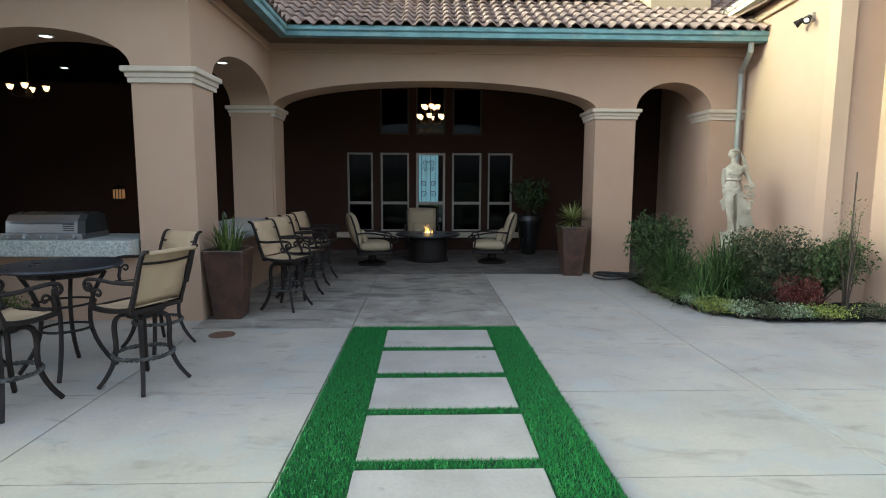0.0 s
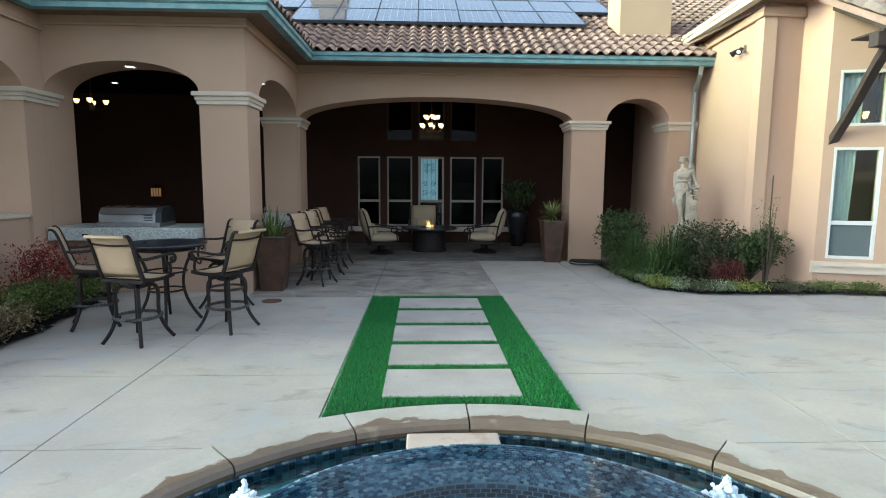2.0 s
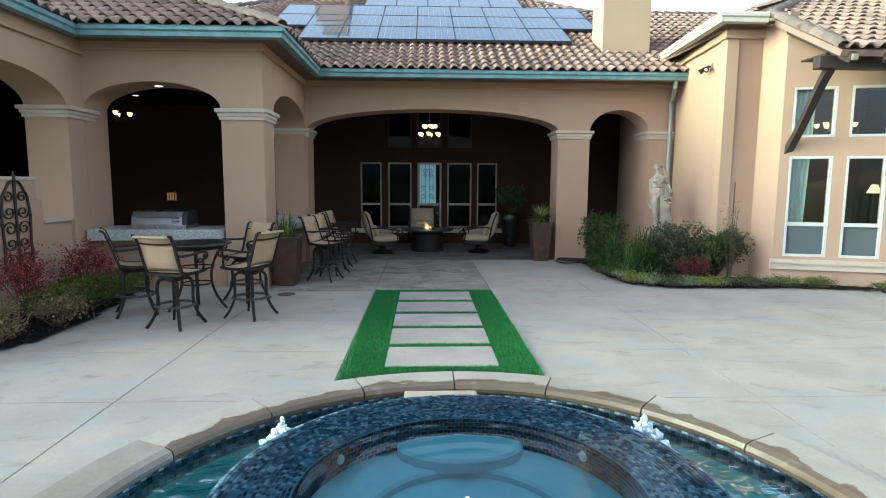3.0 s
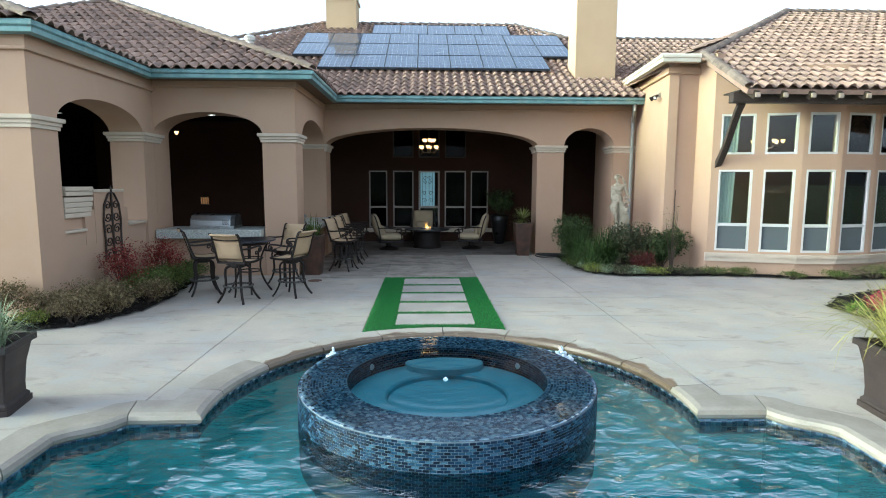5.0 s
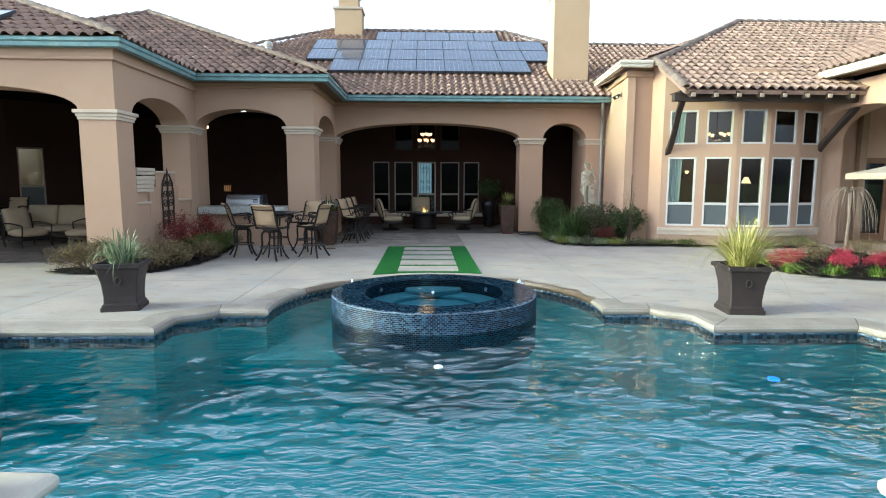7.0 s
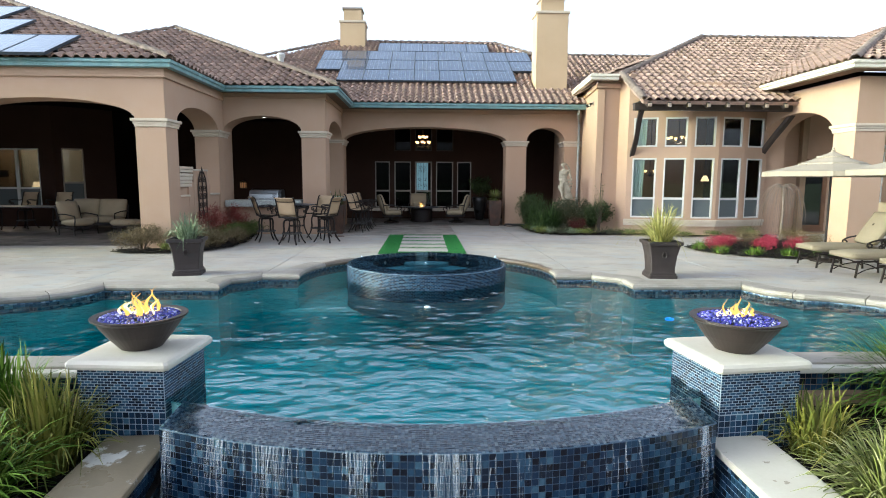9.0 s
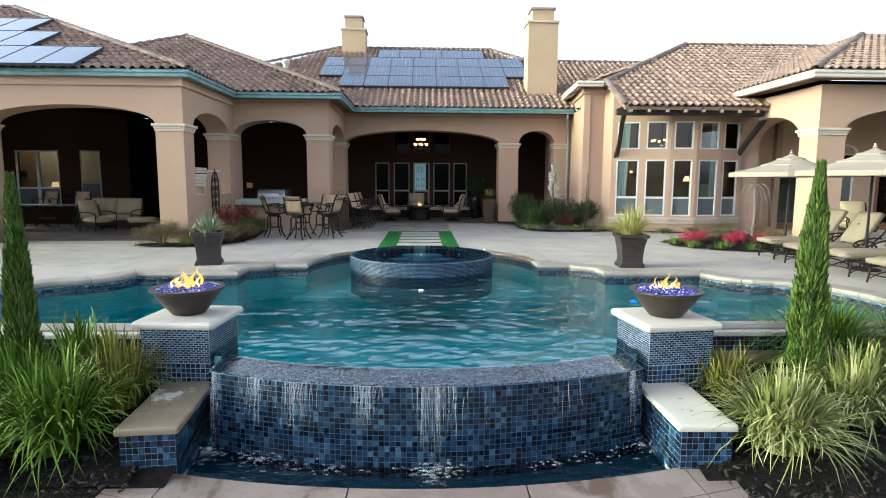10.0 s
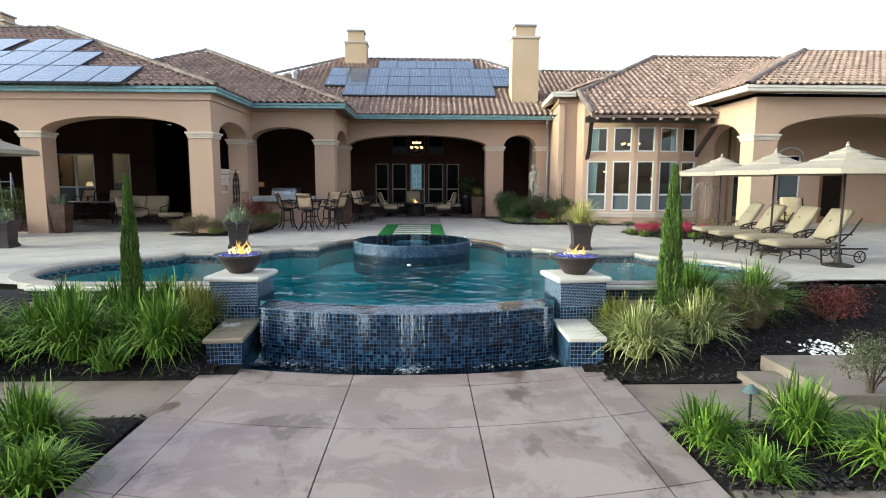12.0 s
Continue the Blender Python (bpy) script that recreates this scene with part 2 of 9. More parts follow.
def box(bm, x0, x1, y0, y1, z0, z1, bevel=0.0, m=None):
    r = bmesh.ops.create_cube(bm, size=1.0)
    vs = r["verts"]
    for v in vs:
        v.co = Vector(((x0 + x1) / 2 + v.co.x * (x1 - x0), (y0 + y1) / 2 + v.co.y * (y1 - y0), (z0 + z1) / 2 + v.co.z * (z1 - z0)))
    if bevel:
        es = list({e for v in vs for e in v.link_edges})
        r = bmesh.ops.bevel(bm, geom=es, offset=bevel, segments=2, affect="EDGES", profile=0.6)
        vs = list({v for f in r["faces"] for v in f.verts} | {v for v in vs if v.is_valid})
    if m is not None:
        bmesh.ops.transform(bm, matrix=m, verts=vs)
    return bm


def boxed(*a, **k):
    return box(bmesh.new(), *a, **k)


def loft(bm, rings, close=True, caps=True):
    """Skin through rings of equal length."""
    vr = [[bm.verts.new(p) for p in ring] for ring in rings]
    n = len(vr[0])
    for a, b in zip(vr, vr[1:]):
        for i in range(n if close else n - 1):
            j = (i + 1) % n
            bm.faces.new((a[i], a[j], b[j], b[i]))
    if caps and close:
        bm.faces.new(vr[0][::-1])
        bm.faces.new(vr[-1])
    return bm


def ring(r, z, n=16, cx=0.0, cy=0.0, ry=None, turn=0.0):
    return [(cx + r * math.cos(2 * math.pi * i / n + turn), cy + (ry or r) * math.sin(2 * math.pi * i / n + turn), z) for i in range(n)]


def lathe(profile, n=20, cx=0.0, cy=0.0):
    return fix(loft(bmesh.new(), [ring(max(r, 0.001), z, n, cx, cy) for r, z in profile]))


def sq(hx, z, hy=None, c=0.0):
    """A square ring with slightly cut corners."""
    hy = hy or hx
    c = c or min(hx, hy) * 0.06
    return [(hx, -hy + c, z), (hx, hy - c, z), (hx - c, hy, z), (-hx + c, hy, z), (-hx, hy - c, z), (-hx, -hy + c, z), (-hx + c, -hy, z), (hx - c, -hy, z)]


def tube(bm, pts, r, n=6, r1=None):
    """A round bar along a line of points."""
    pts = [Vector(p) for p in pts]
    rings = []
    side = None
    for i, p in enumerate(pts):
        d = (pts[min(i + 1, len(pts) - 1)] - pts[max(i - 1, 0)]).normalized()
        if side is None:
            side = d.orthogonal().normalized()
        side = (side - d * side.dot(d)).normalized()
        up = d.cross(side)
        k = r if r1 is None else r + (r1 - r) * i / (len(pts) - 1)
        rings.append([p + side * (k * math.cos(2 * math.pi * a / n)) + up * (k * math.sin(2 * math.pi * a / n)) for a in range(n)])
    return loft(bm, rings)


def tubed(pts, r, n=6, r1=None):
    return fix(tube(bmesh.new(), pts, r, n, r1))


def prism(bm, poly, z0, z1):
    return loft(bm, [[(x, y, z0) for x, y in poly], [(x, y, z1) for x, y in poly]])


def bez(p0, p1, p2, p3, n=8):
    p0, p1, p2, p3 = (Vector(p) for p in (p0, p1, p2, p3))
    return [p0 * (1 - t) ** 3 + p1 * 3 * t * (1 - t) ** 2 + p2 * 3 * t * t * (1 - t) + p3 * t ** 3 for t in (i / n for i in range(n + 1))]


def arc2(cx, cy, r, a0, a1, n):
    return [(cx + r * math.cos(radians(a0 + (a1 - a0) * i / n)), cy + r * math.sin(radians(a0 + (a1 - a0) * i / n))) for i in range(n + 1)]


def fill(outer, holes, z0, z1):
    """A flat slab of any outline with holes."""
    from mathutils.geometry import delaunay_2d_cdt
    co, edges = [], []
    for loop in (outer, *holes):
        k = len(co)
        co += [Vector(p) for p in loop]
        edges += [(k + i, k + (i + 1) % len(loop)) for i in range(len(loop))]
    vs, es, fs, *_ = delaunay_2d_cdt(co, edges, [], 4, 1e-5)
    bm = bmesh.new()
    bv = [bm.verts.new((v.x, v.y, z1)) for v in vs]
    for f in fs:
        bm.faces.new([bv[i] for i in f])
    fix(bm)
    if bm.faces and sum(f.normal.z for f in bm.faces) < 0:
        bmesh.ops.reverse_faces(bm, faces=bm.faces)
    if z0 < z1:
        r = bmesh.ops.extrude_face_region(bm, geom=list(bm.faces))
        low = [g for g in r["geom"] if isinstance(g, bmesh.types.BMVert)]
        for v in low:
            v.co.z = z0
        fix(bm)
    return bm


def offset(line, d):
    """A polyline moved to its left by d."""
    out = []
    for i, p in enumerate(line):
        a, b = Vector(line[max(i - 1, 0)]), Vector(line[min(i + 1, len(line) - 1)])
        p = Vector(p)
        d0, d1 = (p - a), (b - p)
        d0 = d0.normalized() if d0.length > 1e-6 else d1.normalized()
        d1 = d1.normalized() if d1.length > 1e-6 else d0
        n0, n1 = Vector((-d0.y, d0.x)), Vector((-d1.y, d1.x))
        n = (n0 + n1)
        n = n.normalized() if n.length > 1e-6 else n0
        k = d / max(n.dot(n0), 0.5)
        out.append((p.x + n.x * k, p.y + n.y * k))
    return out


def outer_offset(line, d):
    """Like offset(), with the folds at inner corners drawn together into one point."""
    off = offset(line, d)

    def gap(p):
        best = 9.0
        for a, b in zip(line, line[1:]):
            ax, ay, bx, by = a[0], a[1], b[0] - a[0], b[1] - a[1]
            t = max(0.0, min(1.0, ((p[0] - ax) * bx + (p[1] - ay) * by) / max(bx * bx + by * by, 1e-9)))
            best = min(best, math.hypot(p[0] - ax - t * bx, p[1] - ay - t * by))
        return best

    ok = [gap(p) > d * 0.985 for p in off]
    i = 1
    while i < len(off) - 1:
        if ok[i]:
            i += 1
            continue
        j = i
        while j < len(off) - 1 and not ok[j]:
            j += 1
        p, q, r, s = off[max(i - 2, 0)], off[i - 1], off[j], off[min(j + 1, len(off) - 1)]
        den = (q[0] - p[0]) * (s[1] - r[1]) - (q[1] - p[1]) * (s[0] - r[0])
        m = ((q[0] + r[0]) / 2, (q[1] + r[1]) / 2)
        if abs(den) > 1e-6:
            t = ((r[0] - p[0]) * (s[1] - r[1]) - (r[1] - p[1]) * (s[0] - r[0])) / den
            c = (p[0] + t * (q[0] - p[0]), p[1] + t * (q[1] - p[1]))
            if math.hypot(c[0] - m[0], c[1] - m[1]) < 0.4:
                m = c
        for k in range(i, j):
            off[k] = m
        i = j
    return off


def arch_wall(name, axis, face, thick, a0, a1, z1, openings, label, material=None):
    """A wall along x or y, from a0 to a1, its outer face at `face`, `thick` deep inwards, with arched openings
    (start, end, spring, apex) down to the floor."""
    us = {a0, a1}
    for o in openings:
        us |= {o[0] + (o[1] - o[0]) * (0.5 - 0.5 * math.cos(math.pi * i / 28)) for i in range(29)}
    us = sorted(us)

    def low(u, o):
        c, h = (o[0] + o[1]) / 2, (o[1] - o[0]) / 2
        return o[2] + (o[3] - o[2]) * math.sqrt(max(0.0, 1 - ((u - c) / h) ** 2))

    verts, faces = [], []

    def at(u, z, back):
        w = face + (thick if back else 0.0)
        verts.append((u, w, z) if axis == "x" else (w, u, z))
        return len(verts) - 1

    for u0, u1 in zip(us, us[1:]):
        mid = (u0 + u1) / 2
        o = next((o for o in openings if o[0] < mid < o[1]), None)
        l0, l1 = (low(u0, o), low(u1, o)) if o else (-0.05, -0.05)
        for back in (False, True):
            faces.append([at(u0, l0, back), at(u1, l1, back), at(u1, z1, back), at(u0, z1, back)])
        faces.append([at(u0, z1, False), at(u1, z1, False), at(u1, z1, True), at(u0, z1, True)])
        if o:
            faces.append([at(u0, l0, False), at(u1, l1, False), at(u1, l1, True), at(u0, l0, True)])
    for o in openings:
        for u in o[:2]:
            faces.append([at(u, -0.05, False), at(u, o[2], False), at(u, o[2], True), at(u, -0.05, True)])
    for u in (a0, a1):
        faces.append([at(u, -0.05, False), at(u, z1, False), at(u, z1, True), at(u, -0.05, True)])
    bm = bmesh.new()
    bv = [bm.verts.new(v) for v in verts]
    for f in faces:
        bm.faces.new([bv[i] for i in f])
    bmesh.ops.remove_doubles(bm, verts=bm.verts, dist=1e-5)
    fix(bm)
    return tagged(part(name, bm, STUCCO), label, "wall", kind="structure")


def capital(x0, x1, y0, y1, top, parent):
    """Moulded band round a pillar head."""
    cx, cy, hx, hy = (x0 + x1) / 2, (y0 + y1) / 2, (x1 - x0) / 2, (y1 - y0) / 2
    prof = [(0.004, -0.195), (0.03, -0.19), (0.03, -0.14), (0.038, -0.13), (0.05, -0.125), (0.05, -0.08), (0.062, -0.07), (0.083, -0.065), (0.088, -0.055), (0.088, -0.008), (0.083, 0.0), (0.004, 0.006)]
    rings = [[(cx + sx * (hx + d), cy + sy * (hy + d), top + z) for sx, sy in ((1, -1), (1, 1), (-1, 1), (-1, -1))] for d, z in prof]
    return part("capital", fix(loft(bmesh.new(), rings)), TRIM, parent, "pale moulded plaster capital")

# ---- ground, deck and pool basin ----
X0 = 0.60                      # axis of pool and walk
WATER_Z = -0.105
TERR_Z = -0.80

half = [(X0 + x, y) for x, y in (
    arc2(0, -0.35, 2.38, 90, -8, 28)
    + [(2.98, -0.69)] + [(p.x, p.y) for p in bez((3.0, -0.70, 0), (3.12, -0.98, 0), (3.28, -0.92, 0), (3.42, -1.12, 0), 6)]
    + [(3.42, -1.66), (5.22, -1.66)] + [(p.x, p.y) for p in bez((5.24, -1.7, 0), (5.32, -2.3, 0), (5.5, -2.25, 0), (5.72, -2.5, 0), 6)]
    + arc2(5.3, -3.9, 1.5, 60, -90, 18) + [(2.95, -5.40)])]
left_half = [(2 * X0 - x, y) for x, y in half]
pool_line = left_half[::-1] + half[1:]          # from the left plinth, round by the house, to the right plinth
cop_line = outer_offset(pool_line, 0.33)

# the weir: an arc between the plinths that bulges outwards
WR = 5.2


def weir_arc(grow, half_w, n=24):
    c = -6.72 + math.sqrt(WR ** 2 - 2.0 ** 2) - 0.0
    r = WR + grow
    a = math.degrees(math.asin(half_w / r))
    return [(X0 + 0.06 + r * math.sin(radians(t)), c - 0.02 - r * math.cos(radians(t))) for t in (-a + 2 * a * i / n for i in range(n + 1))]


def sheet(name, xs, ys, height, material, skip, label, category):
    verts = [(x, y, height(x, y)) for y in ys for x in xs]
    faces = []
    for j in range(len(ys) - 1):
        for i in range(len(xs) - 1):
            if not skip((xs[i] + xs[i + 1]) / 2, (ys[j] + ys[j + 1]) / 2):
                k = j * len(xs) + i
                faces.append((k, k + 1, k + 1 + len(xs), k + len(xs)))
    return tagged(mesh_of(name, verts, faces, material), label, category, kind="structure")


GRASS_FAR = mat("dry_lawn", (0.09, 0.115, 0.04), (0.06, 0.085, 0.03), rough=0.95, scale=0.5, fine=12, bump=0.6, dist=0.02)


def ground_z(x, y):
    if y > -5.6:
        return -0.12
    if y > -7.8:
        return -0.40 + (y + 5.6) / 2.2 * 0.44
    return -0.84


gx = sorted({-900, -300, -120, -60, -40, -30, *[(-20 + i) for i in range(12)], -7.5, 8.7, *[9 + i for i in range(14)], 30, 40, 60, 120, 300, 900, *[-6 + i * 0.75 for i in range(20)]})
gy = sorted({-900, -300, -120, -60, -40, -30, -20, -16, -13, -11, -10, -9, -8.4, -7.8, -7.1, -6.4, -6.0, -5.6, -5.0, -3, 0, 2.7, 8, 16, 25, 40, 80, 300, 900})
ground = sheet("ground", gx, gy, ground_z, GRASS_FAR, lambda x, y: (-7.5 < x < 8.7 and -5.6 < y < 2.7) or (-1.7 < x < 3.0 and -7.9 < y < -5.6), "lawn ground round the house and pool", "ground")
ground.data.materials.append(SOIL)
for p in ground.data.polygons:
    if -9 < p.center.x < 9.5 and -10.5 < p.center.y < -5 or -9 < p.center.x < -1.5 and -13 < p.center.y < -5:
        p.material_index = 1

deck_line = [(-24, -5.2), (X0 - 7.3, -5.2), *[p for p in cop_line if p[1] > -5.2 or abs(p[0] - X0) > 6.2], (X0 + 7.3, -5.2), (24, -5.2), (24, 16), (-24, 16)]
deck_bm = fill(deck_line, [], 0.0, 0.0)
JOINTS = [((1.52, 0), (1, 0)), ((3.34, 0), (1, 0)), ((-0.56, 0), (1, 0)), ((-2.40, 0), (1, 0)), ((6.2, 0), (1, 0)), ((-5.2, 0), (1, 0)), ((-8.2, 0), (1, 0)), ((9.0, 0), (1, 0)),
          ((0, 6.74), (0, 1)), ((0, 3.13), (0, 1)), ((0, 1.66), (0, 1)), ((0, 4.57), (0, 1)), ((0, -2.2), (0, 1))]
for (px, py), (nx, ny) in JOINTS:
    for s in (-0.006, 0.006):
        bmesh.ops.bisect_plane(deck_bm, geom=list(deck_bm.verts) + list(deck_bm.edges) + list(deck_bm.faces), dist=1e-5,
                               plane_co=(px + nx * s, py + ny * s, 0), plane_no=(nx, ny, 0))
gone = [f for f in deck_bm.faces if any(all(abs((v.co.x - px) * nx + (v.co.y - py) * ny) < 0.0065 for v in f.verts) for (px, py), (nx, ny) in JOINTS)]
bmesh.ops.delete(deck_bm, geom=gone, context="FACES")
deck = tagged(part("pavement_deck", fill(deck_line, [], -0.12, -0.02), SOIL), "pale brushed concrete pool deck with saw-cut joints", "pavement", kind="structure")
todo = set(deck_bm.faces)
while todo:
    seed_face = todo.pop()
    group, stack = [seed_face], [seed_face]
    while stack:
        for ed in stack.pop().edges:
            for f in ed.link_faces:
                if f in todo:
                    todo.remove(f)
                    group.append(f)
                    stack.append(f)
    slab = bmesh.new()
    made = {}
    for f in group:
        for v in f.verts:
            if v not in made:
                made[v] = slab.verts.new(v.co)
        slab.faces.new([made[v] for v in f.verts])
    out = bmesh.ops.extrude_face_region(slab, geom=list(slab.faces))
    for v in out["geom"]:
        if isinstance(v, bmesh.types.BMVert):
            v.co.z = -0.10
    part("slab", fix(slab), CONCRETE, deck)
deck_bm.free()


def inside(poly, x, y):
    c = False
    for (x0, y0), (x1, y1) in zip(poly, poly[1:] + poly[:1]):
        if (y0 > y) != (y1 > y) and x < (x1 - x0) * (y - y0) / (y1 - y0) + x0:
            c = not c
    return c


# pool shell: walls, benches and floor
shell = bmesh.new()
pool_closed = pool_line + [(x, y) for x, y in weir_arc(-0.42, 2.3)[::-1]]
vs_top = [shell.verts.new((x, y, -0.235)) for x, y in pool_line]
vs_low = [shell.verts.new((x, y, -1.5)) for x, y in pool_line]
for i in range(len(pool_line) - 1):
    shell.faces.new((vs_top[i], vs_top[i + 1], vs_low[i + 1], vs_low[i]))
wl = weir_arc(-0.42, 2.3)
vt = [shell.verts.new((x, y, -0.14)) for x, y in wl]
vl = [shell.verts.new((x, y, -1.5)) for x, y in wl]
for i in range(len(wl) - 1):
    shell.faces.new((vt[i], vt[i + 1], vl[i + 1], vl[i]))
shell_ob = tagged(part("pool_shell", shell, PLASTER), "blue plastered pool walls below the water", "pool", kind="structure")
floor_bm = fill(pool_closed, [], -1.30, -1.20)
part("pool_floor", floor_bm, PLASTER, shell_ob)
# wide shallow shelf along the house side
shelf = fill([p for p in pool_line if p[1] > -0.68] + [(X0 + 2.6, -1.0), (X0 - 2.6, -1.0)], [], -1.5, -0.60)
part("pool_shelf", shelf, PLASTER, shell_ob)
WATER_EDGE = offset(pool_line, 0.16) + [(x, y) for x, y in weir_arc(-0.30, 2.3)[::-1]]


def rippled(name, poly, z, step, amp, material, label, skip=None, lean=0.0):
    """A water surface with real small waves."""
    xs, ys = [p[0] for p in poly], [p[1] for p in poly]
    nx, ny = int((max(xs) - min(xs)) / step) + 2, int((max(ys) - min(ys)) / step) + 2
    verts, faces, idx = [], [], {}
    for j in range(ny + 1):
        for i in range(nx + 1):
            x, y = min(xs) + i * step, min(ys) + j * step
            if inside(poly, x, y) and not (skip and skip(x, y)):
                idx[i, j] = len(verts)
                qx, qy = x + 0.35 * noise.noise((x * 0.9, y * 0.9, 7.0)), y + 0.25 * noise.noise((x * 0.8, y * 1.1, 12.0))
                w = 0.85 * noise.noise((qx * 1.2 + 3, qy * 2.0, 0.0)) + 0.75 * noise.noise((qx * 3.0, qy * 5.4 + 0.9 * qx, 4.0)) + 0.5 * noise.noise((qx * 7.0 - qy, qy * 11.0 - 1.5 * qx, 9.0))
                verts.append((x, y, z + amp * w))
    for (i, j) in idx:
        q = [(i, j), (i + 1, j), (i + 1, j + 1), (i, j + 1)]
        if all(c in idx for c in q):
            faces.append(tuple(idx[c] for c in q))
    return tagged(mesh_of(name, verts, faces, material, smooth=True), label, "water", kind="structure")


rippled("water", WATER_EDGE, WATER_Z, 0.033, 0.015, WATER, "rippling teal swimming pool water", lambda x, y: math.hypot(x - 0.57, y + 0.12) < 1.3)
deep = fill([p for p in pool_closed if p[1] < -0.69], [], -0.66, -0.66)
tagged(part("water_depths", deep, WATER_DEEP), "deeper blue-green water of the pool", "water", kind="structure")

# ---- porch walls ----
WALL_TOP = 4.22
T = 0.74
CAP = 3.20
wall_main = arch_wall("wall_porch_main", "x", 10.80, T, -3.28, 6.50, WALL_TOP, [(-2.50, 3.62, 3.20, 3.69), (4.40, 5.86, 3.18, 3.71)], "tan stucco porch wall with a wide and a narrow arch")
capital(3.62, 4.40, 10.80, 11.54, CAP, wall_main)
capital(-3.28, -2.50, 10.80, 11.54, CAP, wall_main)
capital(5.86, 6.47, 10.80, 11.54, CAP, wall_main)
wall_side = arch_wall("wall_kitchen_side", "y", -2.54, -T, 7.15, 10.80, WALL_TOP, [(7.85, 10.76, 3.20, 3.70)], "tan stucco side wall with one arch")
TL2 = 0.70
arch_wall("wall_kitchen_front", "x", 7.15, T, -5.66, -3.28, WALL_TOP, [(-5.655, -3.28, 3.20, 3.66)], "tan stucco wall with an arch over the grill counter")
capital(-3.28, -2.54, 7.15, 7.89, CAP, wall_side)
wall_sit_side = arch_wall("wall_lounge_side", "y", -5.66, -TL2, 3.20, 7.42, WALL_TOP, [(3.85, 6.68, 3.14, 3.62)], "tan stucco side wall with one arch")
wall_sit = arch_wall("wall_lounge_front", "x", 3.20, TL2, -18.0, -6.36, WALL_TOP, [(-10.81, -6.38, 3.14, 3.61), (-16.5, -11.44, 3.14, 3.66)], "tan stucco porch wall with wide arches")
capital(-6.36, -5.66, 3.20, 3.85, 3.14, wall_sit_side)
capital(-6.36, -5.66, 6.68, 7.42, 3.17, wall_sit_side)
capital(-11.44, -10.81, 3.20, 3.85, 3.14, wall_sit)


def plain_wall(name, x0, x1, y0, y1, z0, z1, label, material=STUCCO):
    return tagged(part(name, boxed(x0, x1, y0, y1, z0, z1), material), label, "wall", kind="structure")


def wall_with_holes(name, axis, face, thick, a0, a1, z0, z1, holes, label, material=STUCCO, base=None):
    """A wall with rectangular openings (a0, a1, z0, z1). base: a pose for walls that stand askew."""
    us = sorted({a0, a1, *[h[0] for h in holes], *[h[1] for h in holes]})
    zs = sorted({z0, z1, *[h[2] for h in holes], *[h[3] for h in holes]})
    bm = bmesh.new()
    for u0, u1 in zip(us, us[1:]):
        for w0, w1 in zip(zs, zs[1:]):
            um, wm = (u0 + u1) / 2, (w0 + w1) / 2
            if any(h[0] < um < h[1] and h[2] < wm < h[3] for h in holes):
                continue
            if axis == "x":
                box(bm, u0, u1, min(face, face + thick), max(face, face + thick), w0, w1)
            else:
                box(bm, min(face, face + thick), max(face, face + thick), u0, u1, w0, w1)
    bmesh.ops.remove_doubles(bm, verts=bm.verts, dist=1e-5)
    seen = {}
    for f in bm.faces:
        key = tuple(round(c, 3) for c in f.calc_center_median())
        seen.setdefault(key, []).append(f)
    bmesh.ops.delete(bm, geom=[f for fs in seen.values() if len(fs) > 1 for f in fs], context="FACES")
    fix(bm)
    if base is not None:
        bm.transform(base)
    return tagged(part(name, bm, material), label, "wall", kind="structure")


def window_unit(name, m, w, h, split=None, frame=FRAME, label="tall window with a pale frame", glass=None, screen=None):
    """A window in the plane y = 0 of m, its outside towards -y, from x = 0 to w and z = 0 to h."""
    ob = empty(name, m, label, "window")
    ob["kind"] = "structure"
    f, d = 0.048, 0.07
    bm = bmesh.new()
    box(bm, 0, f, -0.03, d, 0, h, 0.006)
    box(bm, w - f, w, -0.03, d, 0, h, 0.006)
    box(bm, f, w - f, -0.03, d, 0, f, 0.006)
    box(bm, f, w - f, -0.03, d, h - f, h, 0.006)
    part("window_frame", bm, frame, ob)
    if split:
        part("rail", boxed(f, w - f, -0.02, d - 0.01, split - 0.035, split + 0.035, 0.006), frame, ob)
        panes = [part("pane", boxed(f, w - f, 0.02, 0.026, f, split - 0.035), screen or SCREEN, ob, "dark lower sash pane"),
                 part("pane", boxed(f, w - f, 0.02, 0.026, split + 0.035, h - f), glass or GLASS, ob)]
    else:
        panes = [part("pane", boxed(f, w - f, 0.02, 0.026, f, h - f), glass or GLASS, ob)]
    for pane in panes:
        pane.visible_shadow = False
    return ob


SCREEN = glass_mat("insect_screen", (0.30, 0.31, 0.31), 0.25, 1.35)
_n, _l = SCREEN.node_tree.nodes, SCREEN.node_tree.links
_d, _m = _n.new("ShaderNodeBsdfDiffuse"), _n.new("ShaderNodeMixShader")
_d.inputs[0].default_value = (0.17, 0.19, 0.19, 1)
_m.inputs[0].default_value = 0.62
_l.new(_n["Material Output"].inputs[0].links[0].from_socket, _m.inputs[1])
_l.new(_d.outputs[0], _m.inputs[2])
_l.new(_m.outputs[0], _n["Material Output"].inputs[0])

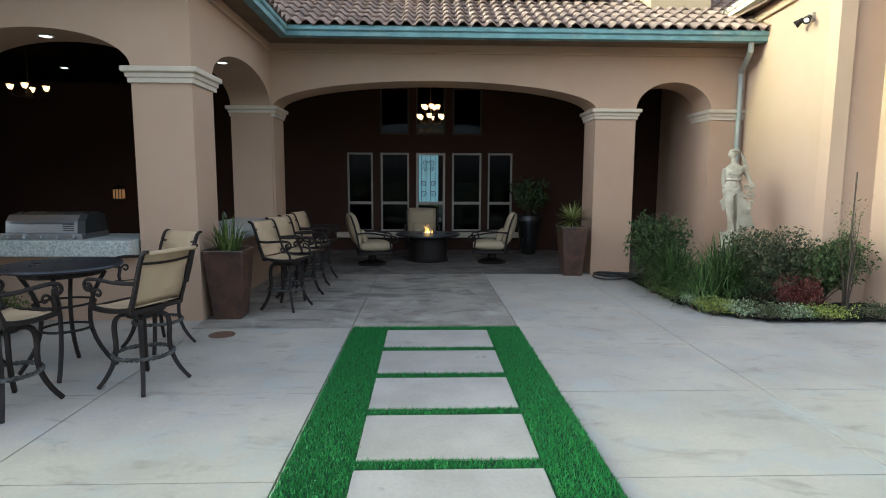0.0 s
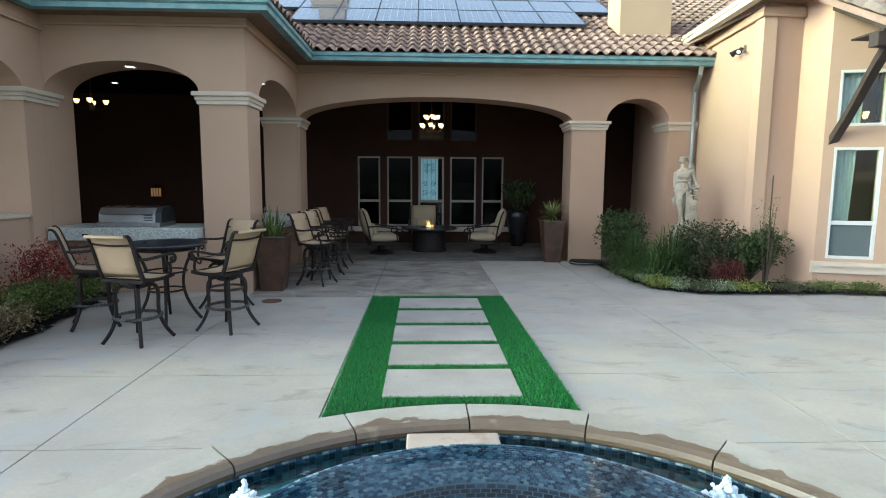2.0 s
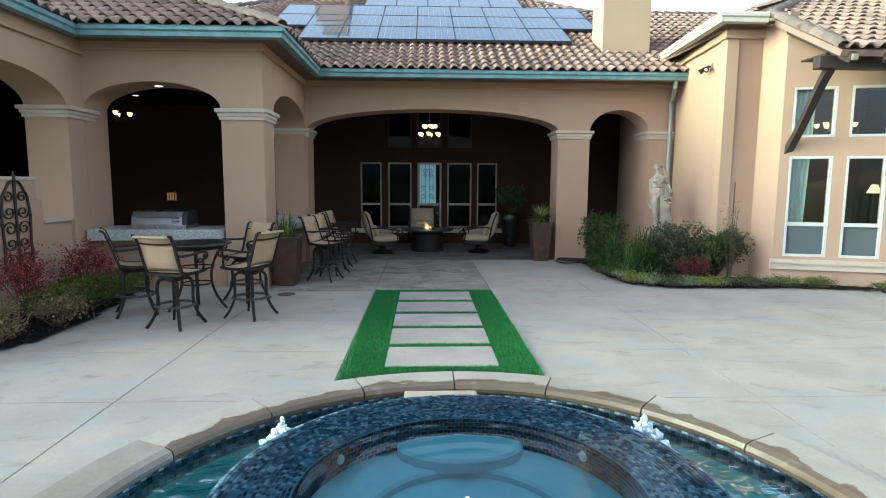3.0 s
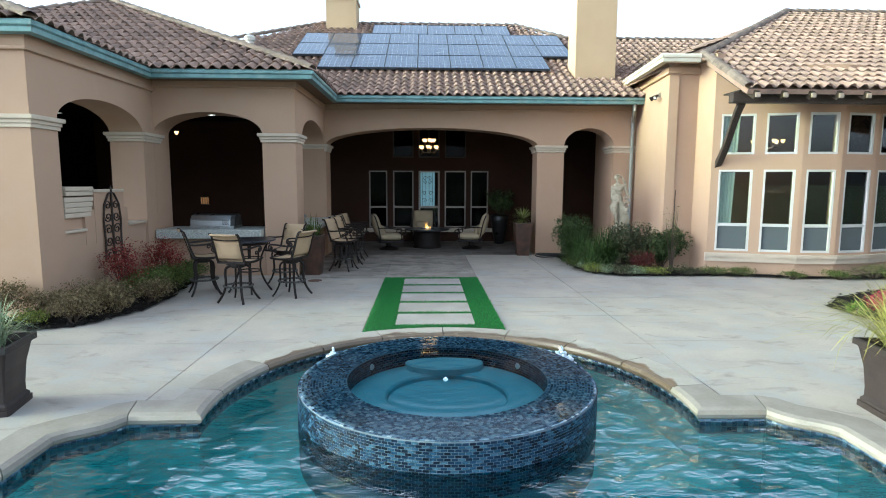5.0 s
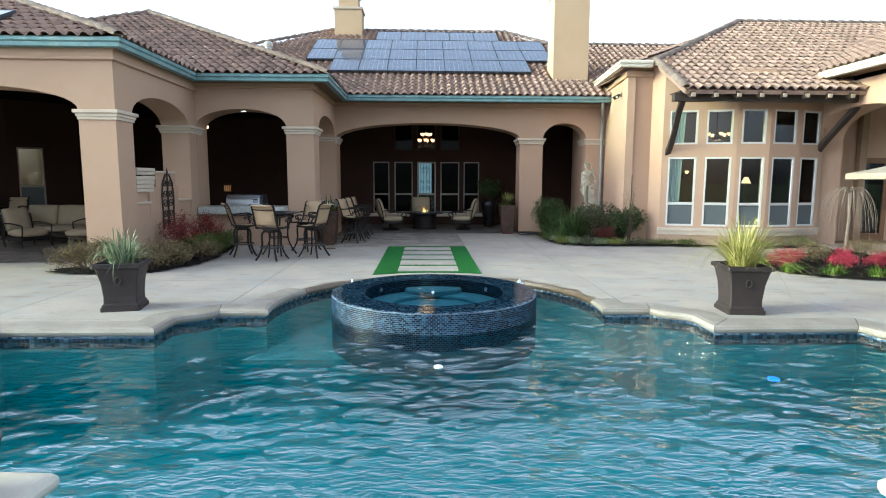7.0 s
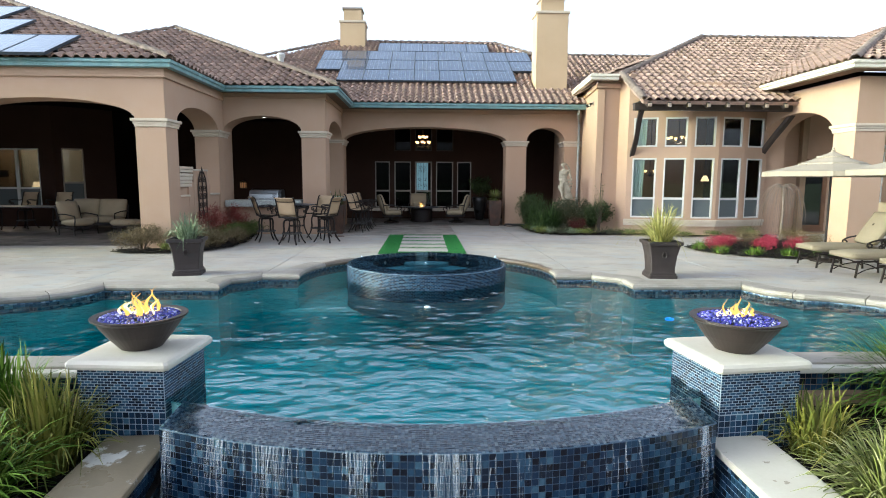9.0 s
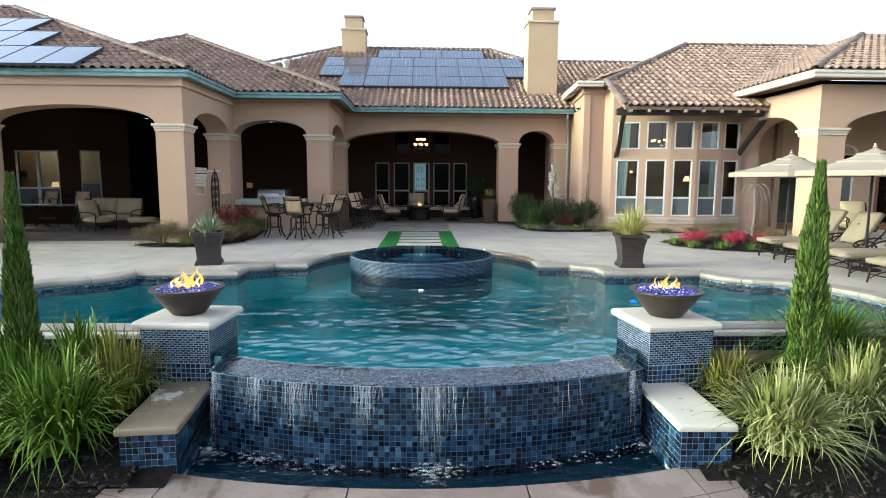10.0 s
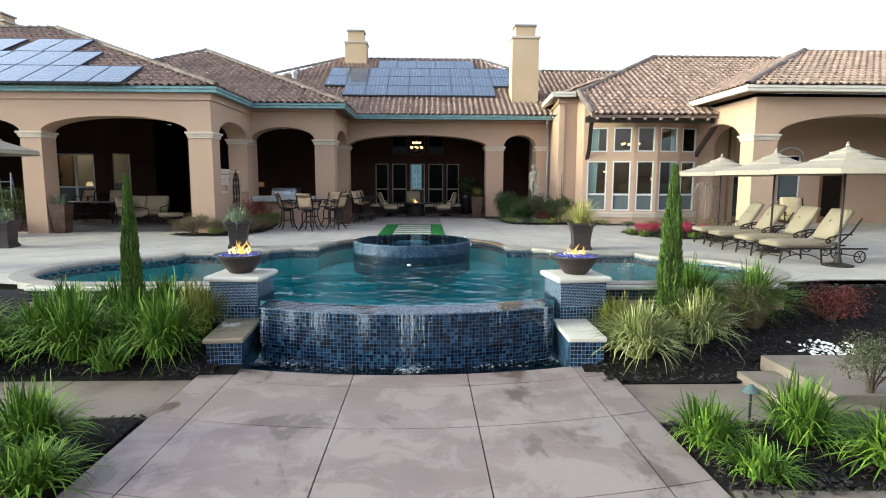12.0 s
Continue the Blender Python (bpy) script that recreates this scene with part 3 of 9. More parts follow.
# porch back wall with doors and lights
BACK_Y = 14.70
wins = [(-1.66, -1.00), (-0.80, -0.06), (0.12, 0.88), (1.06, 1.83), (2.00, 2.64)]
holes = [(a, b, 0.5, 2.54) for a, b in wins[:2] + wins[3:]] + [(wins[2][0], wins[2][1], 0.02, 2.54)]
holes += [(-0.80, -0.05, 3.0, 4.20), (0.12, 0.88, 3.0, 4.35), (1.06, 1.83, 3.0, 4.20)]
wall_with_holes("wall_porch_back", "x", BACK_Y, 0.25, -13.0, 6.5, -0.05, 4.87, holes, "tan stucco back wall of the porch, darkened for shade", PORCH_SHADE)
for i, (a, b) in enumerate(wins):
    if i != 2:
        window_unit("window_porch", pose(a, BACK_Y + 0.06, 0.5), b - a, 2.04, 0.74, FRAME_TAUPE, label="taupe-framed sash window in the porch wall", glass=GLASS_DARK, screen=GLASS_DARK)
for a, b, z in ((-0.80, -0.05, 4.20), (0.12, 0.88, 4.35), (1.06, 1.83, 4.20)):
    window_unit("window_transom", pose(a, BACK_Y + 0.06, 3.0), b - a, z - 3.0, None, DARKWOOD, label="high dark-framed transom window", glass=GLASS_DARK)
# right flank of the porch and the passage behind the narrow arch
plain_wall("wall_passage", 6.50, 6.75, 10.8, 14.95, -0.05, 5.2, "stucco wall of the porch passage")
plain_wall("wall_passage_jamb", 5.87, 6.49, 11.545, 12.6, -0.05, 4.2, "deep stucco jamb behind the narrow arch")
tagged(part("ceiling_porch", boxed(-2.75, 6.6, 11.5, 14.75, 4.88, 4.98), CEIL_SHADE), "dark vaulted porch ceiling", "ceiling", kind="structure")
tagged(part("ceiling_kitchen", boxed(-11.4, -2.56, 7.5, 14.7, 4.235, 4.40), CEIL_SHADE), "dark porch ceiling over the outdoor kitchen", "ceiling", kind="structure")
tagged(part("ceiling_lounge", boxed(-18.0, -5.73, 3.5, 11.6, 4.245, 4.41), CEIL_SHADE), "dark porch ceiling over the lounge", "ceiling", kind="structure")
plain_wall("wall_ceiling_step", -2.8, -2.56, 11.54, 14.7, 4.24, 4.87, "stucco wall above the kitchen ceiling", PORCH_DEEP_SHADE)
plain_wall("wall_kitchen_back", -11.45, -11.2, 11.3, 14.95, -0.05, 4.4, "stucco wall of the outdoor kitchen, near-black for shade", PORCH_DEEP_SHADE)
wall_with_holes("wall_lounge_back", "x", 9.90, 0.25, -18.0, -12.6, -0.05, 4.4, [(-14.70, -13.10, 0.66, 2.76)], "stucco wall behind the lounge, darkened for shade", PORCH_SHADE)
window_unit("window_lounge", pose(-14.70, 9.94, 0.66), 0.80, 2.10, 0.7, label="white-framed sash window behind the lounge")
window_unit("window_lounge", pose(-13.90, 9.94, 0.66), 0.80, 2.10, 0.7, label="white-framed sash window behind the lounge")
wall_with_holes("wall_lounge_return", "x", 0.0, 0.25, 0.0, 1.98, -0.05, 4.4, [(0.25, 0.95, 0.86, 2.79)], "stucco return wall, darkened for shade", PORCH_SHADE, base=pose(-12.6, 9.9, 0, 0, 0, 45))
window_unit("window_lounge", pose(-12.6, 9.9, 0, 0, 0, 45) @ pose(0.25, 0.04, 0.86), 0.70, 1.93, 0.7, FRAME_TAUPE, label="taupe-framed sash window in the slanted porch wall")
plain_wall("wall_lounge_end", -18.25, -18.0, 3.2, 10.15, -0.05, 4.4, "stucco end wall", PORCH_DEEP_SHADE)

# ---- right-hand house block with the bay ----
C0, C1, C2 = (6.50, 10.79), (6.20, 7.95), (6.93, 7.98)
BAY = [(7.06, 7.42), (8.03, 7.14), (8.87, 6.88), (9.73, 6.80), (10.67, 7.0), (11.58, 7.33)]


def slab_wall(name, p, q, z0, z1, holes, label, thick=0.22):
    """A wall from p to q in plan with openings measured along it."""
    d = Vector((q[0] - p[0], q[1] - p[1]))
    base = pose(p[0], p[1], 0, 0, 0, math.degrees(math.atan2(d.y, d.x)))
    return wall_with_holes(name, "x", 0.0, thick, 0.0, d.length, z0, z1, holes, label, base=base), base, d.length


slab_wall("wall_flank", C0, C1, -0.05, 5.2, [], "stucco flank wall lit from the garden side")
slab_wall("wall_bay_shoulder", C1, C2, -0.05, 5.1, [], "tan stucco shoulder wall beside the bay")
slab_wall("wall_bay_flank", C2, BAY[0], -0.05, 5.1, [], "tan stucco flank of the bay")
for p, q in zip(BAY, BAY[1:]):
    ln = math.hypot(q[0] - p[0], q[1] - p[1])
    w0, w1 = (0.17 if p is BAY[0] else 0.11), ln - (0.17 if q is BAY[-1] else 0.11)
    wall, base, ln = slab_wall("wall_bay", p, q, -0.05, 4.75, [(w0, w1, 0.55, 2.45), (w0, w1, 2.80, 3.72)], "tan stucco bay wall round tall windows")
    window_unit("window_bay", base @ pose(w0, 0.03, 0.55), w1 - w0, 1.90, 0.62, label="tall white-framed bay window", glass=GLASS_CLEAR)
    window_unit("window_bay_upper", base @ pose(w0, 0.03, 2.80), w1 - w0, 0.92, None, label="square white-framed upper bay window", glass=GLASS_CLEAR)
sill_line = [(7.03, 7.45)] + BAY[1:-1] + [(11.58, 7.36)]
for k, (d, z0, z1) in enumerate(((0.10, 0.42, 0.50), (0.06, 0.30, 0.42))):
    a, b = offset(sill_line, -d), offset(sill_line, 0.02)
    bm = bmesh.new()
    loft(bm, [[(a[i][0], a[i][1], z0), (a[i][0], a[i][1], z1), (b[i][0], b[i][1], z1), (b[i][0], b[i][1], z0)] for i in range(len(a))])
    tagged(part("trim_bay_sill", fix(bm), TRIM), "moulded plaster sill band under the bay windows", "sill", kind="structure")
# bay room
tagged(part("floor_bay_room", boxed(7.45, 16, 7.5, 12.88, 0.0, 0.03), ROOM), "dim floor of the bay room", "floor", kind="structure")
plain_wall("wall_bay_room_back", 6.76, 16, 12.9, 13.1, 0, 4.6, "warm painted wall inside the bay room", ROOM)
plain_wall("wall_bay_room_end", 13.2, 13.4, 8.0, 12.9, 0, 4.6, "warm painted end wall inside", ROOM)
tagged(part("ceiling_bay_room", boxed(7.45, 13.9, 7.5, 12.88, 4.3, 4.4), ROOM), "painted ceiling of the bay room", "ceiling", kind="structure")

# ---- right-hand covered patio ----
RX, RY, RT = 11.47, 3.45, 0.77
arch_wall("wall_patio_side", "y", RX, RT, RY, 8.2, WALL_TOP + 0.15, [(RY + 0.77, 7.45, 3.0, 3.72)], "sunlit stucco side wall with one arch")
wall_r_front = arch_wall("wall_patio_front", "x", RY, RT, RX + RT, 24.0, WALL_TOP + 0.15, [(12.26, 18.6, 3.2, 3.85)], "sunlit stucco wall with a wide arch over the patio")
capital(RX, RX + RT, RY, RY + RT, CAP, wall_r_front)
wall_with_holes("wall_patio_back", "x", 8.2, 0.25, RX, 24.0, -0.05, 4.6, [(13.2, 14.3, 0.0, 2.5), (15.33, 16.27, 0.85, 2.75), (17.1, 18.2, 0.0, 2.5)], "stucco back wall of the covered patio")
tagged(part("ceiling_patio", boxed(RX + 0.1, 24, RY + 0.3, 8.2, 4.38, 4.52), CEIL_SHADE), "dark patio ceiling", "ceiling", kind="structure")
window_unit("window_patio", pose(15.33, 8.26, 0.85), 0.94, 1.90, 1.45, label="white-framed patio window")
tagged(part("trim_arch_head", fix(loft(bmesh.new(), [[(15.8 + r * math.cos(a), y, 2.76 + 0.62 * r * math.sin(a)) for r, y in ((0.44, 8.20), (0.44, 8.16), (0.53, 8.16), (0.53, 8.20))] for a in (math.pi * i / 16 for i in range(17))])), FRAME), "arched white trim over the patio window", "trim", kind="structure")

# ---- roofs ----
EAVE_Z, PITCH = 4.47, 0.52
TW, TL = 0.245, 0.34
PROF = [(0.0, 0.0), (0.035, -0.014), (0.07, -0.002), (0.092, 0.034), (0.125, 0.06), (0.16, 0.066), (0.195, 0.052), (0.222, 0.022), (0.245, 0.0)]


def tile_mesh_parts(u, v, rise):
    """Vertices and faces of one barrel tile at (u, v) on a slope."""
    n = len(PROF)
    vs = [(u + a, v - 0.03, h + rise) for a, h in PROF] + [(u + a, v + TL, h + 0.008) for a, h in PROF] + [(u + a, v - 0.03, h + rise - 0.022) for a, h in PROF]
    fs = []
    for i in range(n - 1):
        fs.append((i, i + 1, n + i + 1, n + i))
        fs.append((2 * n + i, 2 * n + i + 1, i + 1, i))
    return vs, fs


def roof_plane(poly, e0, e1, z0, pitch, parent, single=None):
    """Tiles on one slope. poly: outline in plan; e0, e1: its eave from left to right as seen from outside."""
    e0, e1 = Vector((*e0, z0)), Vector((*e1, z0))
    ud = (e1 - e0).normalized()
    inward = Vector((-ud.y, ud.x, 0))
    vd = (inward + Vector((0, 0, pitch))).normalized()
    nd = ud.cross(vd)
    m = Matrix.Translation(e0) @ Matrix((ud, vd, nd)).transposed().to_4x4()
    # solid board under the tiles
    bm = bmesh.new()
    pts = [Vector((x, y, z0 + (Vector((x, y, 0)) - Vector((e0.x, e0.y, 0))).dot(inward) * pitch)) for x, y in poly]
    loft(bm, [[p - nd * 0.12 for p in pts], [p - nd * 0.02 for p in pts]])
    part("roof_board", fix(bm), TILE, parent)
    cosp = 1 / math.sqrt(1 + pitch * pitch)
    us = [(Vector((x, y, 0)) - Vector((e0.x, e0.y, 0))).dot(ud) for x, y in poly]
    vv = [(Vector((x, y, 0)) - Vector((e0.x, e0.y, 0))).dot(inward) / cosp for x, y in poly]
    verts, faces, pieces = [], [], []
    rng = random.Random(7)
    for j in range(int(min(vv) / TL) - 1, int(max(vv) / TL) + 1):
        for i in range(int(min(us) / TW) - 1, int(max(us) / TW) + 1):
            u, v = i * TW, j * TL
            c = e0 + ud * (u + TW / 2) + inward * ((v + TL / 2) * cosp)
            if not inside(poly, c.x, c.y):
                continue
            if single and single(c.x, c.y):
                pieces.append((u, v, rng.uniform(-0.006, 0.006), rng.uniform(-0.02, 0.02)))
                continue
            vs, fs = tile_mesh_parts(u, v + rng.uniform(-0.008, 0.008), 0.05 + rng.uniform(-0.006, 0.01))
            k = len(verts)
            verts += vs
            faces += [tuple(k + a for a in f) for f in fs]
    ob = mesh_of("roof_tiles", [m @ Vector(v) for v in verts], faces, TILE, parent)
    ob["kind"] = "stuff"
    return m, pieces


def hip_caps(p, q, parent):
    """A row of half-round cap tiles along a hip or ridge."""
    p, q = Vector(p), Vector(q)
    d = q - p
    n = max(2, int(d.length / 0.36))
    side = d.cross(Vector((0, 0, 1))).normalized()
    up = side.cross(d).normalized()
    verts, faces = [], []
    for i in range(n):
        a, b = p + d * (i / n) - d.normalized() * 0.03, p + d * ((i + 1) / n)
        k = len(verts)
        for c, r, lift in ((a, 0.125, 0.045), (b, 0.105, 0.02)):
            verts += [c + side * (r * math.cos(t)) + up * (r * math.sin(t) * 0.9 + lift) for t in (math.pi * s / 6 for s in range(7))]
        verts += [a + side * (0.10 * math.cos(t)) + up * (0.10 * math.sin(t) * 0.9 + 0.03) for t in (math.pi * s / 6 for s in range(7))]
        for s in range(6):
            faces += [(k + s, k + s + 1, k + 8 + s, k + 7 + s), (k + s, k + s + 1, k + 15 + s, k + 14 + s)]
    return mesh_of("ridge_caps", verts, faces, RIDGE, parent)


def gutter(line, z, material=PATINA, name="gutter"):
    """An open moulded gutter along a polyline in plan; the roof lies to its left."""
    prof = [(0.14, 0.03), (0.0, 0.03), (-0.02, 0.0), (-0.02, -0.05), (0.01, -0.075), (0.01, -0.15), (0.14, -0.16)]
    offs = [offset(line, d) for d, _ in prof]
    bm = bmesh.new()
    rows = [[bm.verts.new((offs[k][i][0], offs[k][i][1], z + prof[k][1])) for k in range(len(prof))] for i in range(len(line))]
    for a, b in zip(rows, rows[1:]):
        for k in range(len(prof) - 1):
            bm.faces.new((a[k], b[k], b[k + 1], a[k + 1]))
    return tagged(part(name, fix(bm), material), "weathered green copper rain gutter along the eave", "gutter", kind="structure")


def soffit(line, depth, z, material=SOFFIT):
    a, b = offset(line, 0.08), offset(line, depth)
    bm = bmesh.new()
    loft(bm, [[(a[i][0], a[i][1], z - 0.06), (b[i][0], b[i][1], z - 0.05), (b[i][0], b[i][1], z - 0.01), (a[i][0], a[i][1], z - 0.02)] for i in range(len(line))])
    return tagged(part("soffit", fix(bm), material), "brown soffit under the eave, shade in its colour", "soffit", kind="structure")


def band(line, z, top=4.36):
    """Stucco fascia band on top of a wall, with a drip edge below."""
    prof = [(0.02, z), (-0.055, z), (-0.06, z + 0.012), (-0.06, z + 0.03), (-0.048, z + 0.05), (-0.048, top), (0.02, top)]
    offs = [offset(line, d) for d, _ in prof]
    bm = bmesh.new()
    loft(bm, [[(offs[k][i][0], offs[k][i][1], prof[k][1]) for k in range(len(prof))] for i in range(len(line))])
    return tagged(part("trim_band", fix(bm), STUCCO), "stucco band along the wall head", "trim", kind="structure")


GE_M, GE_K, GE_L = 10.02, 6.60, 2.97          # eave lines of the three porch fronts
EX_K, EX_L = -2.03, -5.38                      # eave lines of the two side walls
eave_left = [(-22, GE_L), (EX_L, GE_L), (EX_L, GE_K), (EX_K, GE_K), (EX_K, GE_M), (6.45, GE_M)]
gutter(eave_left, EAVE_Z - 0.02)
soffit(eave_left, 0.66, EAVE_Z - 0.10)
band([(-18, 3.20), (-5.66, 3.20), (-5.66, 7.15)], 4.09)
band([(-5.66, 7.15), (-2.54, 7.15), (-2.54, 10.80), (6.45, 10.80)], 4.18)

roof_main = tagged(new("roof_main"), "terracotta barrel-tile roof over the porch", "roof", kind="structure")
RIDGE_Y, RIDGE_Z = 17.3, EAVE_Z + PITCH * 7.2
mm, pieces = roof_plane([(EX_K - 0.3, GE_M), (6.9, GE_M), (9.5, 13.2), (14.0, 14.2), (14.0, 15.6), (5.2, 15.6), (3.9, RIDGE_Y), (-3.6, RIDGE_Y), (-8.0, 13.0)],
                        (EX_K - 0.3, GE_M), (6.9, GE_M), EAVE_Z, PITCH, roof_main, lambda x, y: y < 11.62)
roof_pieces = (mm, pieces)
hip_caps((-3.6, RIDGE_Y, RIDGE_Z), (3.9, RIDGE_Y, RIDGE_Z), roof_main)
hip_caps((-3.6, RIDGE_Y, RIDGE_Z), (-8.4, 13.2, EAVE_Z + 1.7), roof_main)
hip_caps((3.9, RIDGE_Y, RIDGE_Z), (5.6, 15.6, EAVE_Z + PITCH * 5.5), roof_main)
hip_caps((5.2, 15.6, EAVE_Z + PITCH * 5.5), (14.0, 15.6, EAVE_Z + PITCH * 5.5), roof_main)

roof_kit = tagged(new("roof_kitchen"), "hipped terracotta roof over the outdoor kitchen", "roof", kind="structure")
AK = (-9.15, 12.45)
pk = (7.52 - EAVE_Z) / (AK[1] - GE_K)
pk2 = (7.52 - EAVE_Z) / (EX_K - AK[0])
roof_plane([(-16.0, GE_K), (EX_K, GE_K), AK], (-16.0, GE_K), (EX_K, GE_K), EAVE_Z, pk, roof_kit)
roof_plane([(EX_K, GE_K), (EX_K, 18.5), AK], (EX_K, GE_K), (EX_K, 18.5), EAVE_Z, pk2, roof_kit)
hip_caps((*AK, 7.52), (EX_K, GE_K, EAVE_Z), roof_kit)
hip_caps((*AK, 7.52), (-16.0, GE_K, EAVE_Z), roof_kit)

roof_sit = tagged(new("roof_lounge"), "hipped terracotta roof over the lounge porch", "roof", kind="structure")
AL = (-13.7, 9.13)
pl, pl2 = (7.6 - EAVE_Z) / (AL[1] - GE_L), (7.6 - EAVE_Z) / (EX_L - AL[0])
roof_plane([(-26, GE_L), (EX_L, GE_L), AL, (-26, AL[1])], (-26, GE_L), (EX_L, GE_L), EAVE_Z, pl, roof_sit)
roof_plane([(EX_L, GE_L), (EX_L, 15.0), AL], (EX_L, GE_L), (EX_L, 15.0), EAVE_Z, pl2, roof_sit)
hip_caps((*AL, 7.6), (EX_L, GE_L, EAVE_Z), roof_sit)
hip_caps((-26, AL[1], 7.6), (*AL, 7.6), roof_sit)

roof_bay = tagged(new("roof_bay"), "sunlit terracotta roof over the bay", "roof", kind="structure")
BE_Y, BE_Z = 5.75, 4.05
AB = (11.5, 12.1)
BR_Z = 7.36
pb = (BR_Z - BE_Z) / (AB[1] - BE_Y)
zc = BE_Z + pb * (7.75 - BE_Y)
roof_plane([(6.88, BE_Y), (11.8, BE_Y), (20.0, AB[1]), AB, (6.9, 7.75)], (6.88, BE_Y), (11.8, BE_Y), BE_Z, pb, roof_bay)
roof_plane([(6.1, 13.5), (6.1, 7.85), (6.9, 7.85), AB], (6.1, 13.5), (6.1, 7.85), 4.98, 0.42, roof_bay)
hip_caps((*AB, BR_Z), (6.9, 7.75, zc), roof_bay)
hip_caps((*AB, BR_Z), (20.0, AB[1], BR_Z), roof_bay)
hip_caps((6.9, 7.75, zc), (6.88, BE_Y, BE_Z), roof_bay)
gutter([(6.15, 11.6), (5.82, 7.50), (6.72, 7.50)], zc - 0.02, FASCIA, "gutter_bay")
soffit([(6.1, 10.8), (5.84, 7.54), (6.9, 7.54)], 0.44, zc - 0.10)
band([C0, C1, C2], 4.72, 4.88)

roof_pat = tagged(new("roof_patio"), "sunlit terracotta roof over the covered patio", "roof", kind="structure")
PE_X, PE_Y, PE_Z = 10.75, 2.75, EAVE_Z + 0.15
AP = (15.6, 7.6)
pp = (6.7 - PE_Z) / (AP[1] - PE_Y)
roof_plane([(PE_X, PE_Y), (26, PE_Y), (26, AP[1]), AP], (PE_X, PE_Y), (26, PE_Y), PE_Z, pp, roof_pat)
roof_plane([(PE_X, 10.5), (PE_X, PE_Y), AP, (AP[0], 10.5)], (PE_X, 10.5), (PE_X, PE_Y), PE_Z, pp, roof_pat)
hip_caps((*AP, 6.7), (PE_X, PE_Y, PE_Z), roof_pat)
gutter([(PE_X, 8.2), (PE_X, PE_Y), (26, PE_Y)], PE_Z - 0.02, FASCIA, "gutter_patio")
soffit([(PE_X, 8.0), (PE_X, PE_Y), (26, PE_Y)], 0.66, PE_Z - 0.10)

# ---- mosaic, pool edge and spa ----
def ramp_mat(name, stops, rough=0.2, island=True, bump=0.0, metal=0.0, coat=0.0, spec=0.5):
    """A surface whose pieces each take one colour of a ramp."""
    m = bpy.data.materials.new(name)
    m.use_nodes = True
    N, L = m.node_tree.nodes, m.node_tree.links
    b = N["Principled BSDF"]
    r = N.new("ShaderNodeValToRGB")
    r.color_ramp.interpolation = "LINEAR"
    el = r.color_ramp.elements
    while len(el) < len(stops):
        el.new(0.5)
    for e, (p, c) in zip(el, stops):
        e.position, e.color = p, (*c, 1)
    geo = N.new("ShaderNodeNewGeometry")
    if island:
        L.new(geo.outputs["Random Per Island"], r.inputs[0])
    else:
        oi = N.new("ShaderNodeObjectInfo")
        L.new(oi.outputs["Random"], r.inputs[0])
    n = N.new("ShaderNodeTexNoise")
    n.inputs["Scale"].default_value = 60.0
    L.new(geo.outputs["Position"], n.inputs["Vector"])
    mx = N.new("ShaderNodeMix")
    mx.data_type, mx.blend_type = "RGBA", "MULTIPLY"
    mx.inputs["Factor"].default_value = 0.35
    L.new(r.outputs[0], mx.inputs[6])
    L.new(n.outputs["Fac"], mx.inputs[7])
    L.new(mx.outputs[2], b.inputs["Base Color"])
    b.inputs["Roughness"].default_value, b.inputs["Metallic"].default_value = rough, metal
    b.inputs["Coat Weight"].default_value = coat
    b.inputs["Specular IOR Level"].default_value = spec
    if bump:
        bn = N.new("ShaderNodeBump")
        bn.inputs["Strength"].default_value = bump
        L.new(n.outputs["Fac"], bn.inputs["Height"])
        L.new(bn.outputs[0], b.inputs["Normal"])
    return m


BLUES = [(0.0, (0.003, 0.006, 0.014)), (0.3, (0.007, 0.019, 0.044)), (0.6, (0.015, 0.045, 0.094)), (0.85, (0.034, 0.088, 0.155)), (1.0, (0.085, 0.165, 0.235))]
MOSAIC = ramp_mat("glass_mosaic", BLUES, 0.36, True, 0.1, spec=0.25)
MOSAIC_PIECE = ramp_mat("glass_mosaic_piece", BLUES, 0.36, False, 0.1, spec=0.25)
# paler copy: sky sheen on the wet tops in its colour; also the waterline
MOSAIC_PALE = ramp_mat("pale_glass_mosaic", [(0.0, (0.025, 0.045, 0.085)), (0.4, (0.085, 0.14, 0.22)), (0.75, (0.20, 0.29, 0.39)), (1.0, (0.42, 0.50, 0.56))], 0.2, True, 0.1, spec=0.4)
# darkened copy for the weir front, that face's shade put into the ramp
SHADED_BLUES = [(0.0, (0.002, 0.004, 0.010)), (0.35, (0.004, 0.011, 0.026)), (0.6, (0.008, 0.024, 0.055)), (0.85, (0.018, 0.048, 0.09)), (1.0, (0.055, 0.11, 0.16))]
MOSAIC_SHADED = ramp_mat("shaded_glass_mosaic", SHADED_BLUES, 0.2, True, 0.1, spec=0.3)
MOSAIC_SHADED_PIECE = ramp_mat("shaded_glass_mosaic_piece", SHADED_BLUES, 0.2, False, 0.1, spec=0.3)
GROUT = mat("tile_grout", (0.20, 0.25, 0.29), (0.14, 0.18, 0.215), rough=0.8)
PIER_GROUT = mat("pale_tile_grout", (0.42, 0.46, 0.49), (0.33, 0.37, 0.41), rough=0.8)
WEIR_GROUT = mat("steel_blue_grout", (0.085, 0.125, 0.175), (0.055, 0.085, 0.12), rough=0.5)
